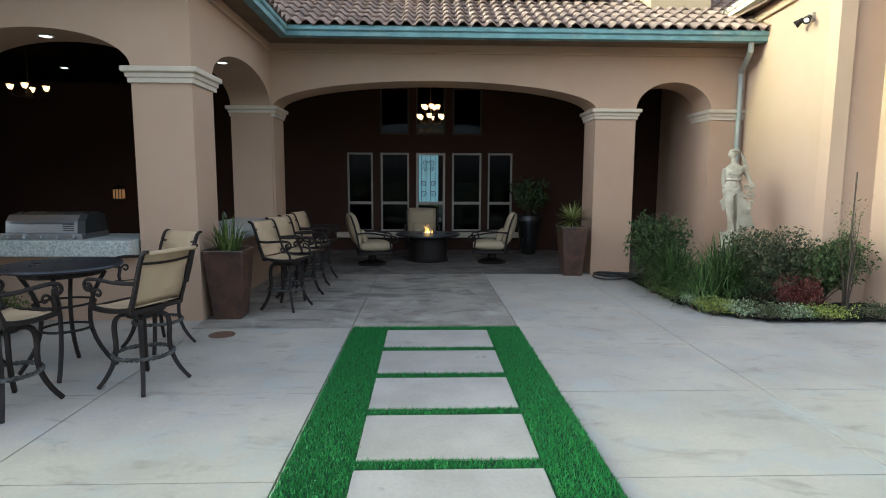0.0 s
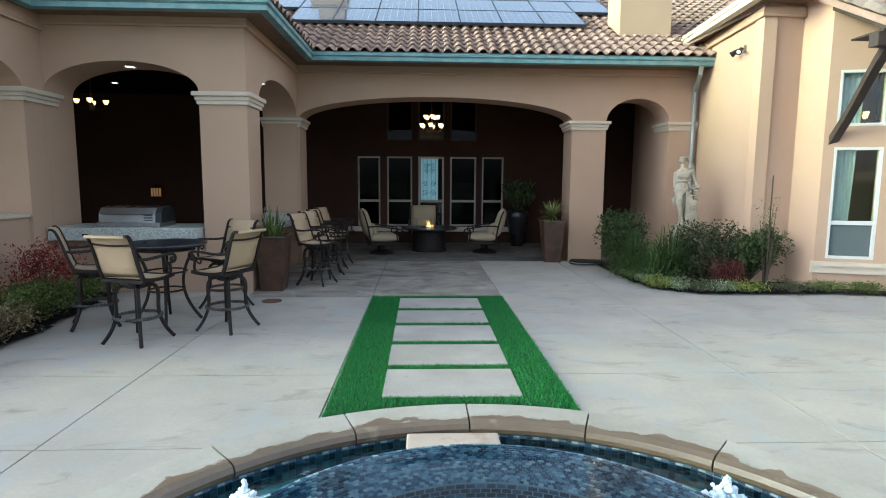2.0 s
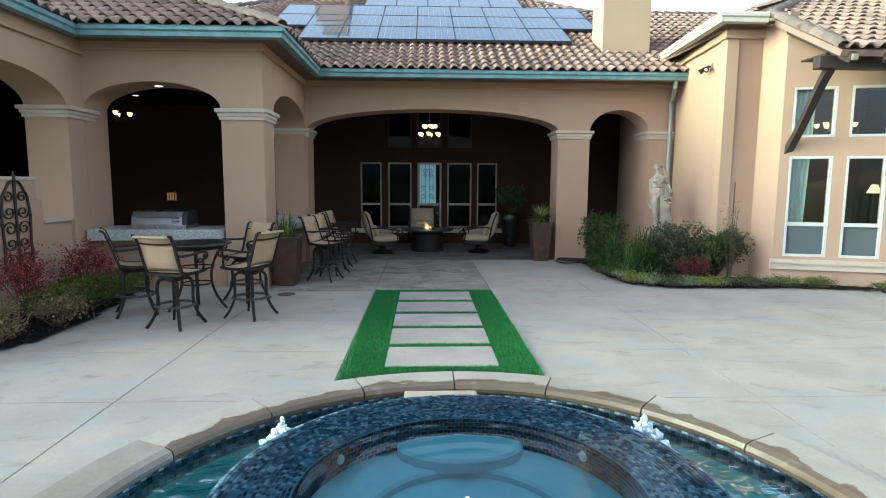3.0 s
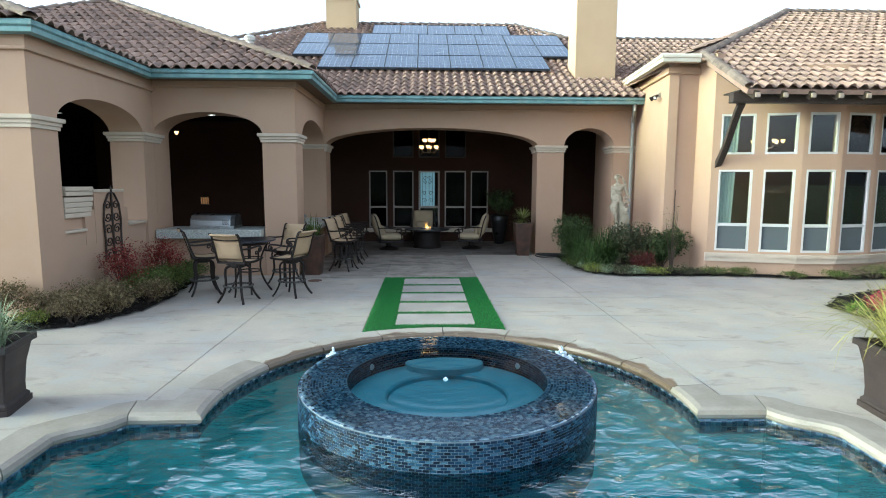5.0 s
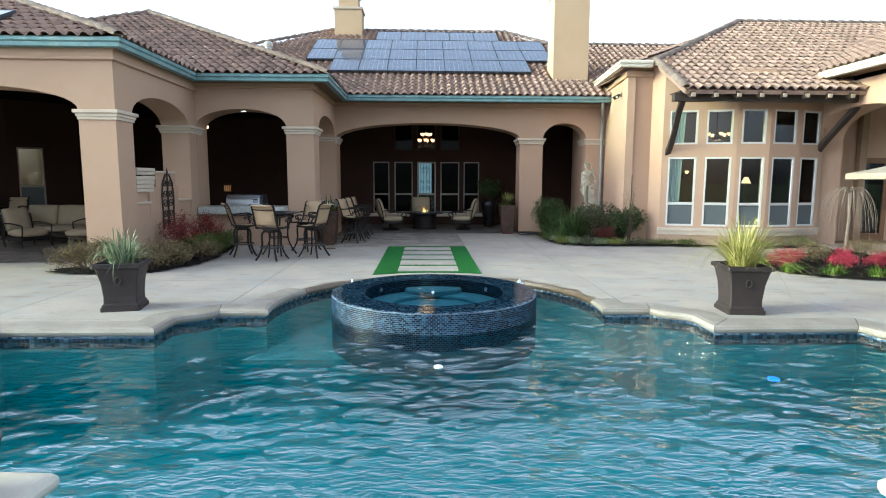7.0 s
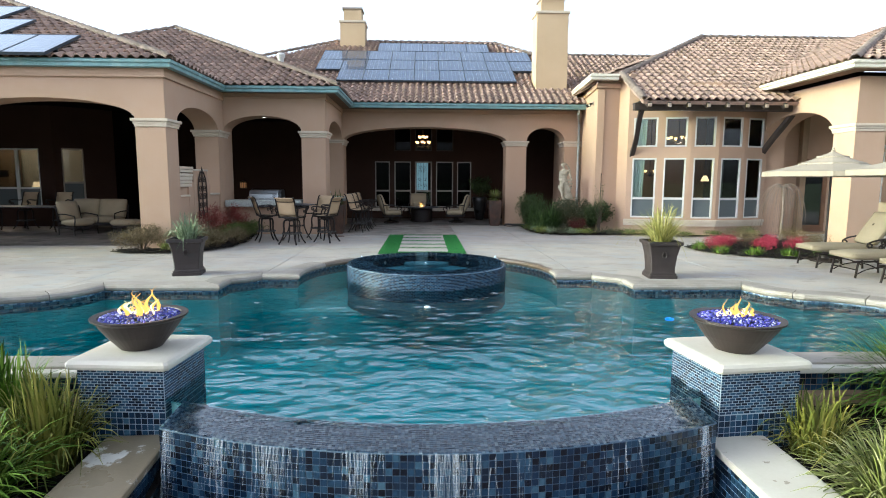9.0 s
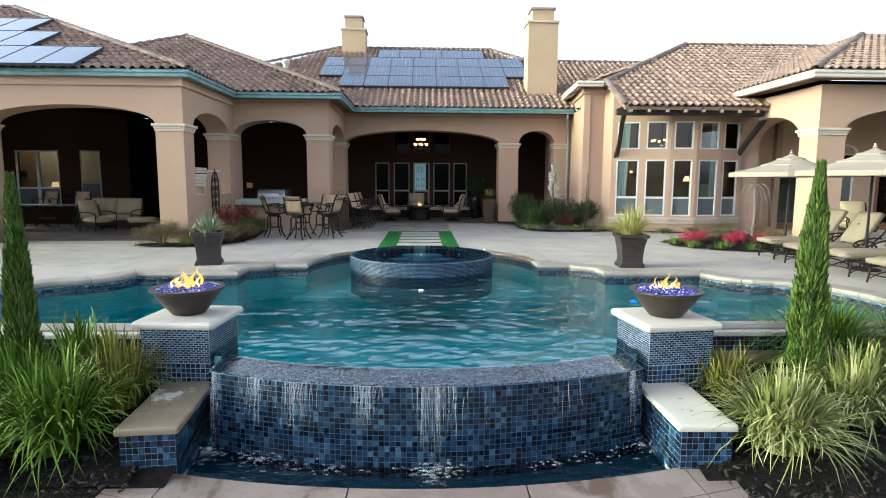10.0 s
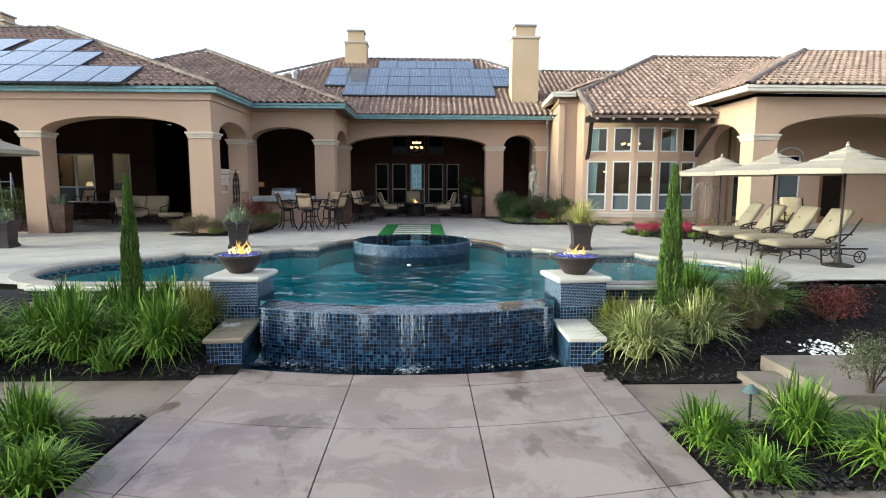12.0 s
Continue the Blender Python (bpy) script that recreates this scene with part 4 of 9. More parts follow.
STEPSTONE = mat("pool_step_stone", (0.46, 0.36, 0.29), (0.38, 0.29, 0.23), rough=0.6, fine=30, bump=0.3, stain=(0.22, 0.15, 0.10), stain_scale=6, stain_amount=0.6)


def tiles_on(parent, f, nu, nv, bond=True, gap=0.12, thick=0.004, singles=0, pick=None, material=None):
    """Small tiles with open joints over a patch f(u, v) -> (place, normal), u and v from 0 to 1."""
    verts, faces = [], []
    made = 0
    for j in range(nv):
        sh = 0.5 if bond and j % 2 else 0.0
        for i in range(nu + (1 if sh else 0)):
            u0, u1 = max(i - sh, 0) / nu, min(i + 1 - sh, nu) / nu
            if u1 - u0 < 0.2 / nu:
                continue
            gu, gv = gap * 0.5 / nu, gap * 0.5 / nv * (1.6 if bond else 1.0)
            cs = [f(u0 + gu, j / nv + gv), f(u1 - gu, j / nv + gv), f(u1 - gu, (j + 1) / nv - gv), f(u0 + gu, (j + 1) / nv - gv)]
            lo = [Vector(p) for p, n in cs]
            hi = [Vector(p) + Vector(n) * thick for p, n in cs]
            fs = [(4, 5, 6, 7), (0, 1, 5, 4), (1, 2, 6, 5), (2, 3, 7, 6), (3, 0, 4, 7)]
            if made < singles and pick(lo[0]):
                mesh_of("tile", lo + hi, fs, MOSAIC_SHADED_PIECE if material else MOSAIC_PIECE, parent)
                made += 1
                continue
            k = len(verts)
            verts += lo + hi
            faces += [tuple(k + a for a in q) for q in fs]
    if verts:
        ob = mesh_of("mosaic", verts, faces, material or MOSAIC, parent)
        ob["kind"] = "stuff"


def flat_patch(p, q, z0, z1):
    """A standing patch from p to q in plan, facing to the right of p -> q."""
    p, q = Vector((*p, 0)), Vector((*q, 0))
    d = (q - p).normalized()
    n = Vector((d.y, -d.x, 0))
    return lambda u, v: (p + (q - p) * u + Vector((0, 0, z0 + (z1 - z0) * v)), n)


def tile_face(parent, p, q, z0, z1, size=0.05, bond=False, **k):
    ln = math.hypot(q[0] - p[0], q[1] - p[1])
    w = size * (1.0 if not bond else 1.25)
    tiles_on(parent, flat_patch(p, q, z0, z1), max(1, round(ln / w)), max(1, round((z1 - z0) / (size if not bond else size * 0.55))), bond, **k)


# spa
SPA_PLASTER = mat("spa_plaster", (0.17, 0.38, 0.45), (0.13, 0.31, 0.38), rough=0.7, scale=3, fine=25)
SPA_STEP = mat("spa_step_plaster", (0.22, 0.42, 0.48), (0.18, 0.36, 0.42), rough=0.7, scale=3, fine=25)
SPX, SPY, SPR, SPI, SPZ = 0.57, -0.12, 1.50, 1.02, 0.16
spa = empty("spa", pose(SPX, SPY, 0), "round raised spa clad in dark blue glass mosaic, brim-full", "spa")
part("wall", lathe([(SPR - 0.006, -0.62), (SPR - 0.006, SPZ - 0.03), (SPR - 0.03, SPZ - 0.006), (SPI, SPZ - 0.006), (SPI, -0.09), (0.66, -0.09), (0.66, -0.45), (0.01, -0.45)], 72), GROUT, spa, smooth=False)
part("bench", lathe([(SPI - 0.002, -0.10), (SPI - 0.002, -0.04), (0.64, -0.04), (0.62, -0.06), (0.60, -0.42), (0.01, -0.42), (0.01, -0.46)], 48), SPA_PLASTER, spa, "pale blue plastered seat and floor")
part("step", fix(loft(bmesh.new(), [[(x * k, 0.985 * SPI - (0.985 * SPI - y) * k, z) for x, y in [(0.46 * math.cos(t), 0.86 - 0.28 * math.sin(t)) for t in (math.pi * i / 18 for i in range(19))] + [(-0.30, 0.95), (0.0, 0.99), (0.30, 0.95)]] for k, z in ((1.0, -0.05), (1.0, 0.02), (0.95, 0.04))])), SPA_STEP, spa, "pale plastered rounded entry step")


def cyl_patch(r, z0, z1, a0, a1):
    def f(u, v):
        a = radians(a0 + (a1 - a0) * u)
        return (SPX + r * math.cos(a) - SPX, r * math.sin(a), z0 + (z1 - z0) * v), (math.cos(a), math.sin(a), 0)
    return f


def disc_patch(r0, r1, z):
    def f(u, v):
        a, r = 2 * math.pi * u, r0 + (r1 - r0) * v
        return (r * math.cos(a), r * math.sin(a), z), (0, 0, 1)
    return f


tiles_on(spa, cyl_patch(SPR - 0.006, -0.32, SPZ - 0.012, 0, 360), 168, 19, True, 0.14, 0.005, 280, lambda p: p.y < -1.1 and p.z > -0.05)
tiles_on(spa, disc_patch(SPI + 0.005, SPR - 0.012, SPZ - 0.006), 240, 17, True, 0.14, 0.005, material=MOSAIC_PALE)
tiles_on(spa, lambda u, v: (((SPI) * math.cos(6.2832 * u), (SPI) * math.sin(6.2832 * u), -0.04 + (SPZ + 0.03) * v), (-math.cos(6.2832 * u), -math.sin(6.2832 * u), 0)), 110, 7, True, 0.14, 0.004)
_v, _f, _k = [], [], {}
for _j in range(-50, 51):
    for _i in range(-50, 51):
        _x, _y = _i * 0.03, _j * 0.03
        if math.hypot(_x, _y) < SPR - 0.02:
            _k[_i, _j] = len(_v)
            _v.append((_x, _y, SPZ + 0.006 + (0.0012 * noise.noise((_x * 6, _y * 9, 2.0)) + 0.0007 * math.sin(38 * math.hypot(_x, _y + 0.1))) * (1.0 if math.hypot(_x, _y) < SPI else 0.4)))
for _i, _j in _k:
    _q = [(_i, _j), (_i + 1, _j), (_i + 1, _j + 1), (_i, _j + 1)]
    if all(c in _k for c in _q):
        _f.append(tuple(_k[c] for c in _q))
mesh_of("spa_water", _v, _f, WATER_CALM, spa, "clear rippled water level with the rim", True)
JET = mat("white_fitting", (0.75, 0.77, 0.78), rough=0.3)
# slight emission added to brighten the bubbler, which is no lamp
BUBBLE = mat("glowing_white_bubbler", (0.85, 0.87, 0.88), rough=0.3, emit=(0.9, 0.95, 1.0), power=0.3)
part("bubbler", lathe([(0.012, SPZ - 0.03), (0.026, SPZ - 0.018), (0.022, SPZ - 0.004), (0.01, SPZ + 0.006), (0.003, SPZ + 0.009)], 14, -0.02, -0.08), BUBBLE, spa, "small white bubbling jet at the surface")
for a in (35, 145):
    j = part("jet", lathe([(0.03, 0.0), (0.035, 0.012), (0.015, 0.02), (0.005, 0.018)], 12), JET, spa, "pale jet fitting")
    j.matrix_basis = pose(1.0 * math.cos(radians(a)), 1.0 * math.sin(radians(a)), 0.06, 90, 0, a + 90)

tagged(part("pool_step", boxed(0.13, 0.79, 1.24, 1.80, -0.55, 0.035, 0.02), STEPSTONE), "pinkish stone step between the spa and the coping", "step", kind="structure")
# coping stones round the pool
coping = tagged(new("coping"), "weathered stone coping round the pool, wet in places", "coping", kind="structure")


def coping_run(line, n_min, width, z_top, thick, material, parent, name="coping_stone", inner=0.03):
    """Separate rounded edge stones along a line; the pool lies to its right."""
    pts = [Vector((x, y)) for x, y in line]
    cum = [0.0]
    for a, b in zip(pts, pts[1:]):
        cum.append(cum[-1] + (b - a).length)
    mid = len(pts) // 2
    cuts = [0, mid, len(pts) - 1]
    for way in (1, -1):
        last, i = cum[mid], mid
        while 0 < i < len(pts) - 1:
            i += way
            if abs(cum[i] - last) > n_min and min(cum[i], cum[-1] - cum[i]) > 0.4:
                cuts.append(i)
                last = cum[i]
    cuts = sorted(set(cuts))
    prof = [(-inner + 0.02, -thick), (-inner - 0.012, -thick * 0.75), (-inner - 0.02, -thick * 0.45), (-inner - 0.002, -0.014), (-inner + 0.055, 0.0), (0.135, 0.0), (width - 0.008, 0.0), (width, -0.006), (width, -thick)]
    for c0, c1 in zip(cuts, cuts[1:]):
        seg = [tuple(p) for p in pts]
        offs = {d: outer_offset(seg, d) if d > 0.1 else offset(seg, d) for d, _ in prof}
        rows = []
        for i in range(c0, c1 + 1):
            rows.append([(offs[d][i][0], offs[d][i][1], z_top + z) for d, z in prof])
        g = 0.006
        if len(rows) >= 2:
            for k, o in ((0, 1), (-1, -2)):
                base = rows[k]
                other = rows[o]
                out = []
                for p, q in zip(base, other):
                    p, q = Vector(p), Vector(q)
                    d = q - p
                    out.append(tuple(p + d.normalized() * min(g, d.length * 0.3)) if d.length > 1e-6 else tuple(p))
                rows[k] = out
            stone = part(name, fix(loft(bmesh.new(), rows)), material, parent)
            stone.data.materials.append(COPING_WET)
            if rows[0][0][1] < 0.2:
                stone.data.materials[0] = COPING_PLAIN
            n = len(prof)
            for i, p in enumerate(stone.data.polygons if rows[0][0][1] > 0.6 else ()):
                if i < (len(rows) - 1) * n and i % n < 4:
                    p.material_index = 1


coping_run(pool_line, 0.86, 0.33, 0.022, 0.108, COPING, coping)
# waterline tile band under the coping
_bm = bmesh.new()
_lo, _hi = [_bm.verts.new((x, y, -0.24)) for x, y in pool_line], [_bm.verts.new((x, y, -0.05)) for x, y in pool_line]
for _i in range(len(_lo) - 1):
    _bm.faces.new((_lo[_i], _lo[_i + 1], _hi[_i + 1], _hi[_i]))
band_ob = tagged(part("waterline_tiles", _bm, GROUT), "band of blue glass tiles at the waterline", "tiles", kind="structure")
for a, b in zip(pool_line, pool_line[1:]):
    if math.hypot(a[0] - b[0], a[1] - b[1]) > 0.03:
        tile_face(band_ob, a, b, -0.22, -0.055, 0.05, material=MOSAIC_PALE)

# plinths, front walls, weir and low side walls
WEIR_TOP = -0.10


def plinth(cx, cy, turn):
    ob = empty("plinth", pose(cx, cy, 0, 0, 0, turn), "square pier clad in blue mosaic with a pale stone cap", "pier", "piers by the weir")
    h = 0.36
    part("core", boxed(-h + 0.001, h - 0.001, -h + 0.001, h - 0.001, -0.95, 0.16), PIER_GROUT, ob)
    part("cap", fix(loft(bmesh.new(), [sq(h + 0.02, 0.155), sq(h + 0.055, 0.165), sq(h + 0.068, 0.19), sq(h + 0.068, 0.215), sq(h + 0.05, 0.238), sq(h + 0.02, 0.245)])), CAPSTONE, ob, "pale limestone cap with rounded edge")
    c = [(-h, -h), (h, -h), (h, h), (-h, h)]
    for i in range(4):
        p, q = c[i], c[(i + 1) % 4]
        tile_face(ob, p, q, -0.20, 0.152, 0.044, True, gap=0.17)
        tile_face(ob, p, q, -0.92, -0.205, 0.052, gap=0.15)
    return ob


plinth(-1.94, -5.86, -4.0)
plinth(3.26, -6.0, 7.0)


def low_wall(x0, y0, x1, y1, w, cap, cap_label):
    """Low tiled wing wall with a stone cap, from its far to its near end."""
    d = Vector((x1 - x0, y1 - y0))
    ln = d.length
    ob = empty("wing_wall", pose(x0, y0, 0, 0, 0, math.degrees(math.atan2(d.y, d.x))), "low tiled wing wall with a pale wet stone cap", "wall", "wing walls")
    part("core", boxed(0, ln - 0.005, -w / 2 + 0.001, w / 2 - 0.001, -0.95, -0.45), PIER_GROUT, ob)
    bm = boxed(0, ln + 0.03, -w / 2 - 0.035, w / 2 + 0.035, -0.455, -0.39, 0.02)
    part("cap", bm, cap, ob, cap_label)
    tile_face(ob, (0, -w / 2), (ln, -w / 2), -0.90, -0.458, 0.052)
    tile_face(ob, (ln, w / 2), (0, w / 2), -0.90, -0.458, 0.052)
    tile_face(ob, (ln, -w / 2), (ln, w / 2), -0.90, -0.458, 0.052)
    return ob


CAPWET = mat("limestone_cap_wet", (0.26, 0.205, 0.13), (0.22, 0.17, 0.105), rough=0.3, scale=2.5, fine=40, bump=0.2, stain=(0.55, 0.51, 0.44), stain_scale=1.7, stain_amount=1.0, edge=(0.53, 0.545), wet=0.6)
CAPDRY = mat("limestone_cap_dry", (0.56, 0.51, 0.43), (0.50, 0.45, 0.36), rough=0.6, scale=2.5, fine=40, bump=0.2, stain=(0.27, 0.22, 0.165), stain_scale=5.0, stain_amount=0.9, edge=(0.63, 0.645))
low_wall(-1.82, -6.24, -1.73, -7.36, 0.45, CAPWET, "wet tan stone cap with a dry white patch")
low_wall(3.10, -6.36, 3.08, -7.40, 0.45, CAPDRY, "dry white stone cap with a few wet marks")

front = tagged(new("pool_wall_front"), "tiled pool wall with a pale stone coping", "wall", kind="structure")
for s, xa, xb in ((0, X0 - 5.9, -2.30), (1, 3.66, X0 + 6.2)):
    part("core", boxed(xa, xb, -5.76, -5.44, -0.75, -0.06), STUCCO, front, "tan rendered wall below the tiles")
    part("coping", boxed(xa - 0.02, xb, -5.83, -5.37, -0.058, 0.0, 0.018), CAPSTONE, front, "pale limestone coping")
    tile_face(front, (xa, -5.765), (xb, -5.765), -0.24, -0.062, 0.055)

weir = tagged(new("weir"), "curved vanishing-edge weir clad in dark blue mosaic", "weir", kind="structure")
HW = 2.11
inner, outer = weir_arc(-0.40, HW, 30), weir_arc(0.0, HW, 30)
bm = bmesh.new()
loft(bm, [[(*inner[i], -1.5), (*inner[i], WEIR_TOP - 0.004), (*outer[i], WEIR_TOP - 0.035), (*outer[i], -1.25)] for i in range(31)])
part("core", fix(bm), WEIR_GROUT, weir)


def arc_at(pts, u):
    x = u * (len(pts) - 1)
    i = min(int(x), len(pts) - 2)
    a, b = Vector(pts[i]), Vector(pts[i + 1])
    return a + (b - a) * (x - i), (b - a).normalized()


def weir_front(u, v):
    p, d = arc_at(outer, u)
    return (p.x, p.y, -1.0 + (WEIR_TOP - 0.04 + 1.0) * v), (d.y, -d.x, 0)


def weir_top(u, v):
    p, _ = arc_at(outer, u)
    q, _ = arc_at(inner, u)
    r = p + (q - p) * v
    return (r.x, r.y, WEIR_TOP - 0.035 + 0.031 * v), (0, 0, 1)


tiles_on(weir, weir_front, 86, 17, False, 0.13, 0.004, 300, lambda p: 0.1 < p.x < 1.6 and p.z > -0.75, MOSAIC_SHADED)
tiles_on(weir, weir_top, 172, 15, False, 0.16, 0.003, material=MOSAIC_PALE)
FILM = water_mat("water_film", (0.86, 0.94, 0.97), 16.0, 0.25, 0.12)
for _q in FILM.node_tree.nodes:
    if _q.bl_idname == "ShaderNodeFresnel":
        _q.inputs[0].default_value = 1.7
_v, _f = [], []
for _i in range(121):
    for _j in range(13):
        (_x, _y, _z), _ = weir_top(_i / 120, _j / 12)
        _v.append((_x, _y, _z + 0.009 + 0.003 * noise.noise((_x * 9, _y * 14, 1.0))))
_f = [(13 * i + j, 13 * i + 13 + j, 13 * i + 14 + j, 13 * i + 1 + j) for i in range(120) for j in range(12)]
mesh_of("water_film", _v, _f, FILM, weir, "thin sheet of water sliding over the weir", True)

# catch basin below the weir
basin_outer = [(x, y - 0.47) for x, y in weir_arc(0.0, 2.4, 20)]
basin_inner = weir_arc(-0.1, 2.4, 20)
BASIN_WATER = water_mat("basin_water", (0.20, 0.46, 0.56), 9.0, 0.9, 0.08)
bas = fill(basin_inner + basin_outer[::-1], [], -1.3, -1.2)
tagged(part("basin_floor", bas, PLASTER), "blue plaster floor of the catch basin", "pool", kind="structure")
tagged(part("basin_bed", fill(basin_inner + basin_outer[::-1], [], -1.0, -1.0), GROUT), "dark bed of the catch basin", "pool", kind="structure")
rippled("basin_water", basin_inner + basin_outer[::-1], -0.90, 0.03, 0.03, BASIN_WATER, "dark churning water in the catch basin")

FOAM = mat("white_water", (0.85, 0.89, 0.92), (0.70, 0.78, 0.84), rough=0.35, bump=0.3)
FALL = bpy.data.materials.new("falling_water")
FALL.use_nodes = True
_n, _l = FALL.node_tree.nodes, FALL.node_tree.links
_t, _m = _n.new("ShaderNodeBsdfTransparent"), _n.new("ShaderNodeMixShader")
_n["Principled BSDF"].inputs["Base Color"].default_value = (0.86, 0.90, 0.94, 1)
_n["Principled BSDF"].inputs["Roughness"].default_value = 0.15
_m.inputs[0].default_value = 0.17
_l.new(_t.outputs[0], _m.inputs[1])
_l.new(_n["Principled BSDF"].outputs[0], _m.inputs[2])
_l.new(_m.outputs[0], _n["Material Output"].inputs[0])
FALL_FOAM = FALL.copy()
FALL_FOAM.name = "churned_water"
for _q in FALL_FOAM.node_tree.nodes:
    if _q.bl_idname == "ShaderNodeMixShader":
        _q.inputs[0].default_value = 0.12
rng = random.Random(11)
for g, (c, wid, drop) in enumerate(((-1.36, 0.10, 0.75), (-0.95, 0.22, 0.55), (-0.50, 0.26, 0.6), (0.10, 0.20, 0.45), (0.72, 0.28, 0.74), (1.1, 0.5, 0.5), (1.9, 0.5, 0.35), (2.64, 0.10, 0.7))):
    verts, faces = [], []
    for s in range(int((190 if wid < 0.3 else 16) * wid) + 4):
        x = c + rng.gauss(0, wid * 0.35)
        u = (x - outer[0][0]) / (outer[-1][0] - outer[0][0])
        if not 0.005 < u < 0.995:
            continue
        (px, py, _), nrm = weir_front(u, 1.0)
        nrm = Vector(nrm)
        ln = drop * rng.uniform(0.35, 1.0) * (1 - min(0.6, abs(x - c) / (wid + 0.1) * 0.5))
        w = rng.uniform(0.0008, 0.0045)
        wander = 0.0
        k = len(verts)
        z = WEIR_TOP - 0.03 - (rng.random() ** 2 * ln * 0.6 if wid > 0.3 else 0.0)
        for t in range(6):
            f = t / 5
            wander += rng.gauss(0, 0.006)
            p = Vector((px + wander, py, z - ln * f)) + nrm * (0.012 + 0.05 * f * rng.uniform(0.6, 1.2))
            ww = w * (1 - 0.7 * f) * rng.uniform(0.5, 1.4)
            verts += [p - Vector((ww, 0, 0)), p + Vector((ww, 0, 0))]
        faces += [(k + 2 * t, k + 2 * t + 1, k + 2 * t + 3, k + 2 * t + 2) for t in range(5)]
    ob = mesh_of("falling_water", verts, faces, FALL, weir, "white streaks of falling water")
    ob["kind"] = "stuff"


def splash(name, x, y, z, r, h, n, seed, size=1.0, material=FOAM):
    """A burst of water drops thrown up from the surface."""
    rg = random.Random(seed)
    bm = bmesh.new()
    for i in range(n):
        t = rg.random()
        a = rg.uniform(0, 6.283)
        rr = r * (1 - t) * rg.random() ** 0.5
        s = size * rg.uniform(0.004, 0.024) * (1.15 - 0.7 * t)
        m = Matrix.LocRotScale((x + rr * math.cos(a), y + rr * math.sin(a), z + h * t * rg.uniform(0.5, 1)), Euler((a, a, 0)), (s * rg.uniform(0.7, 1.6), s, s * rg.uniform(0.8, 2.2)))
        bmesh.ops.create_icosphere(bm, subdivisions=1, radius=1.0, matrix=m)
    return tagged(part(name, bm, material, smooth=True), "white bubbling splash of pool water", "splash", kind="stuff")


splash("splash", -0.78, 1.02, WATER_Z, 0.19, 0.22, 190, 1, 1.25)
splash("splash", 2.02, 0.96, WATER_Z, 0.21, 0.26, 210, 2, 1.25)
rng = random.Random(31)
verts, faces = [], []
for c, wid, n in ((-1.40, 0.20, 170), (-0.85, 0.26, 150), (-0.1, 0.35, 50), (0.72, 0.18, 240), (1.5, 0.45, 30), (2.25, 0.3, 50), (2.72, 0.10, 90)):
    for i in range(n):
        u = min(0.995, max(0.005, (c + rng.gauss(0, wid * 0.6) - outer[0][0]) / (outer[-1][0] - outer[0][0])))
        (px, py, _), nrm = weir_front(u, 0.0)
        away = abs(rng.gauss(0, 0.13)) + 0.02
        p = Vector((px, py, -0.885)) + Vector(nrm) * away
        p.z += 0.07 * rng.random() ** 3
        r, a, k = 0.022 * rng.random() ** 3 + 0.002, rng.uniform(0, 3.14), len(verts)
        for j in range(5):
            b = a + j * 1.2566
            verts.append(p + Vector((math.cos(b) * r * rng.uniform(0.8, 2.4), math.sin(b) * r * rng.uniform(0.4, 1.0), rng.uniform(-0.003, 0.003))))
        verts.append(p + Vector((0, 0, r * 0.7)))
        faces += [(k + j, k + (j + 1) % 5, k + 5) for j in range(5)]
tagged(mesh_of("basin_foam", verts, faces, FALL_FOAM), "thin white foam churning at the foot of the weir", "foam", kind="stuff")
# solid white dome in place of the bubbling above a pool jet
JET_FROTH = mat("white_jet_froth", (0.85, 0.85, 0.85), rough=0.4)
tagged(part("pool_float", lathe([(0.02, 0.0), (0.045, 0.01), (0.05, 0.02), (0.035, 0.035), (0.01, 0.04)], 14, 0.57, -2.80), JET_FROTH), "small white dome for bubbling over a pool jet", "float")
bpy.data.objects["pool_float"].location = (0, 0, WATER_Z - 0.02)
BLUELIGHT = mat("blue_pool_light", (0.05, 0.2, 0.9), rough=0.3, emit=(0.04, 0.2, 1.0), power=0.9)
pl_ob = tagged(part("pool_light", lathe([(0.01, 0.0), (0.06, 0.0), (0.06, 0.02), (0.03, 0.03), (0.01, 0.03)], 16), BLUELIGHT), "round blue underwater pool light", "lamp")
pl_ob.matrix_basis = pose(4.25, -2.5, -0.38)

# ---- terrace, paths and beds in front ----
terr = tagged(new("terrace"), "wet brown concrete terrace slabs below the weir", "pavement", kind="structure")
XC = [-1.98, -1.53, 0.0, 1.46, 2.90, 3.34]


def terr_y(x, row):
    c = (x - 0.68) / 2.2
    return [-7.66 + 0.30 * c * c, -8.09 + 0.29 * c * c, -9.24 + 0.26 * c * c, -10.62 + 0.24 * c * c, -12.1 + 0.2 * c * c, -13.6 + 0.2 * c * c, -15.2][row]


for r in range(6):
    for a, b in zip(XC, XC[1:]):
        a2, b2 = a + 0.006, b - 0.006
        n = 6
        top = [(a2 + (b2 - a2) * i / n, terr_y(a2 + (b2 - a2) * i / n, r) - 0.006) for i in range(n + 1)]
        bot = [(b2 - (b2 - a2) * i / n, terr_y(b2 - (b2 - a2) * i / n, r + 1) + 0.006) for i in range(n + 1)]
        part("slab", fix(prism(bmesh.new(), top + bot, TERR_Z - 0.1, TERR_Z)), TERRACE, terr)
tagged(part("terrace_bed", boxed(-1.97, 3.33, -15.2, -7.7, TERR_Z - 0.16, TERR_Z - 0.02), SOIL), "dark joint bed under the terrace slabs", "pavement", kind="structure")
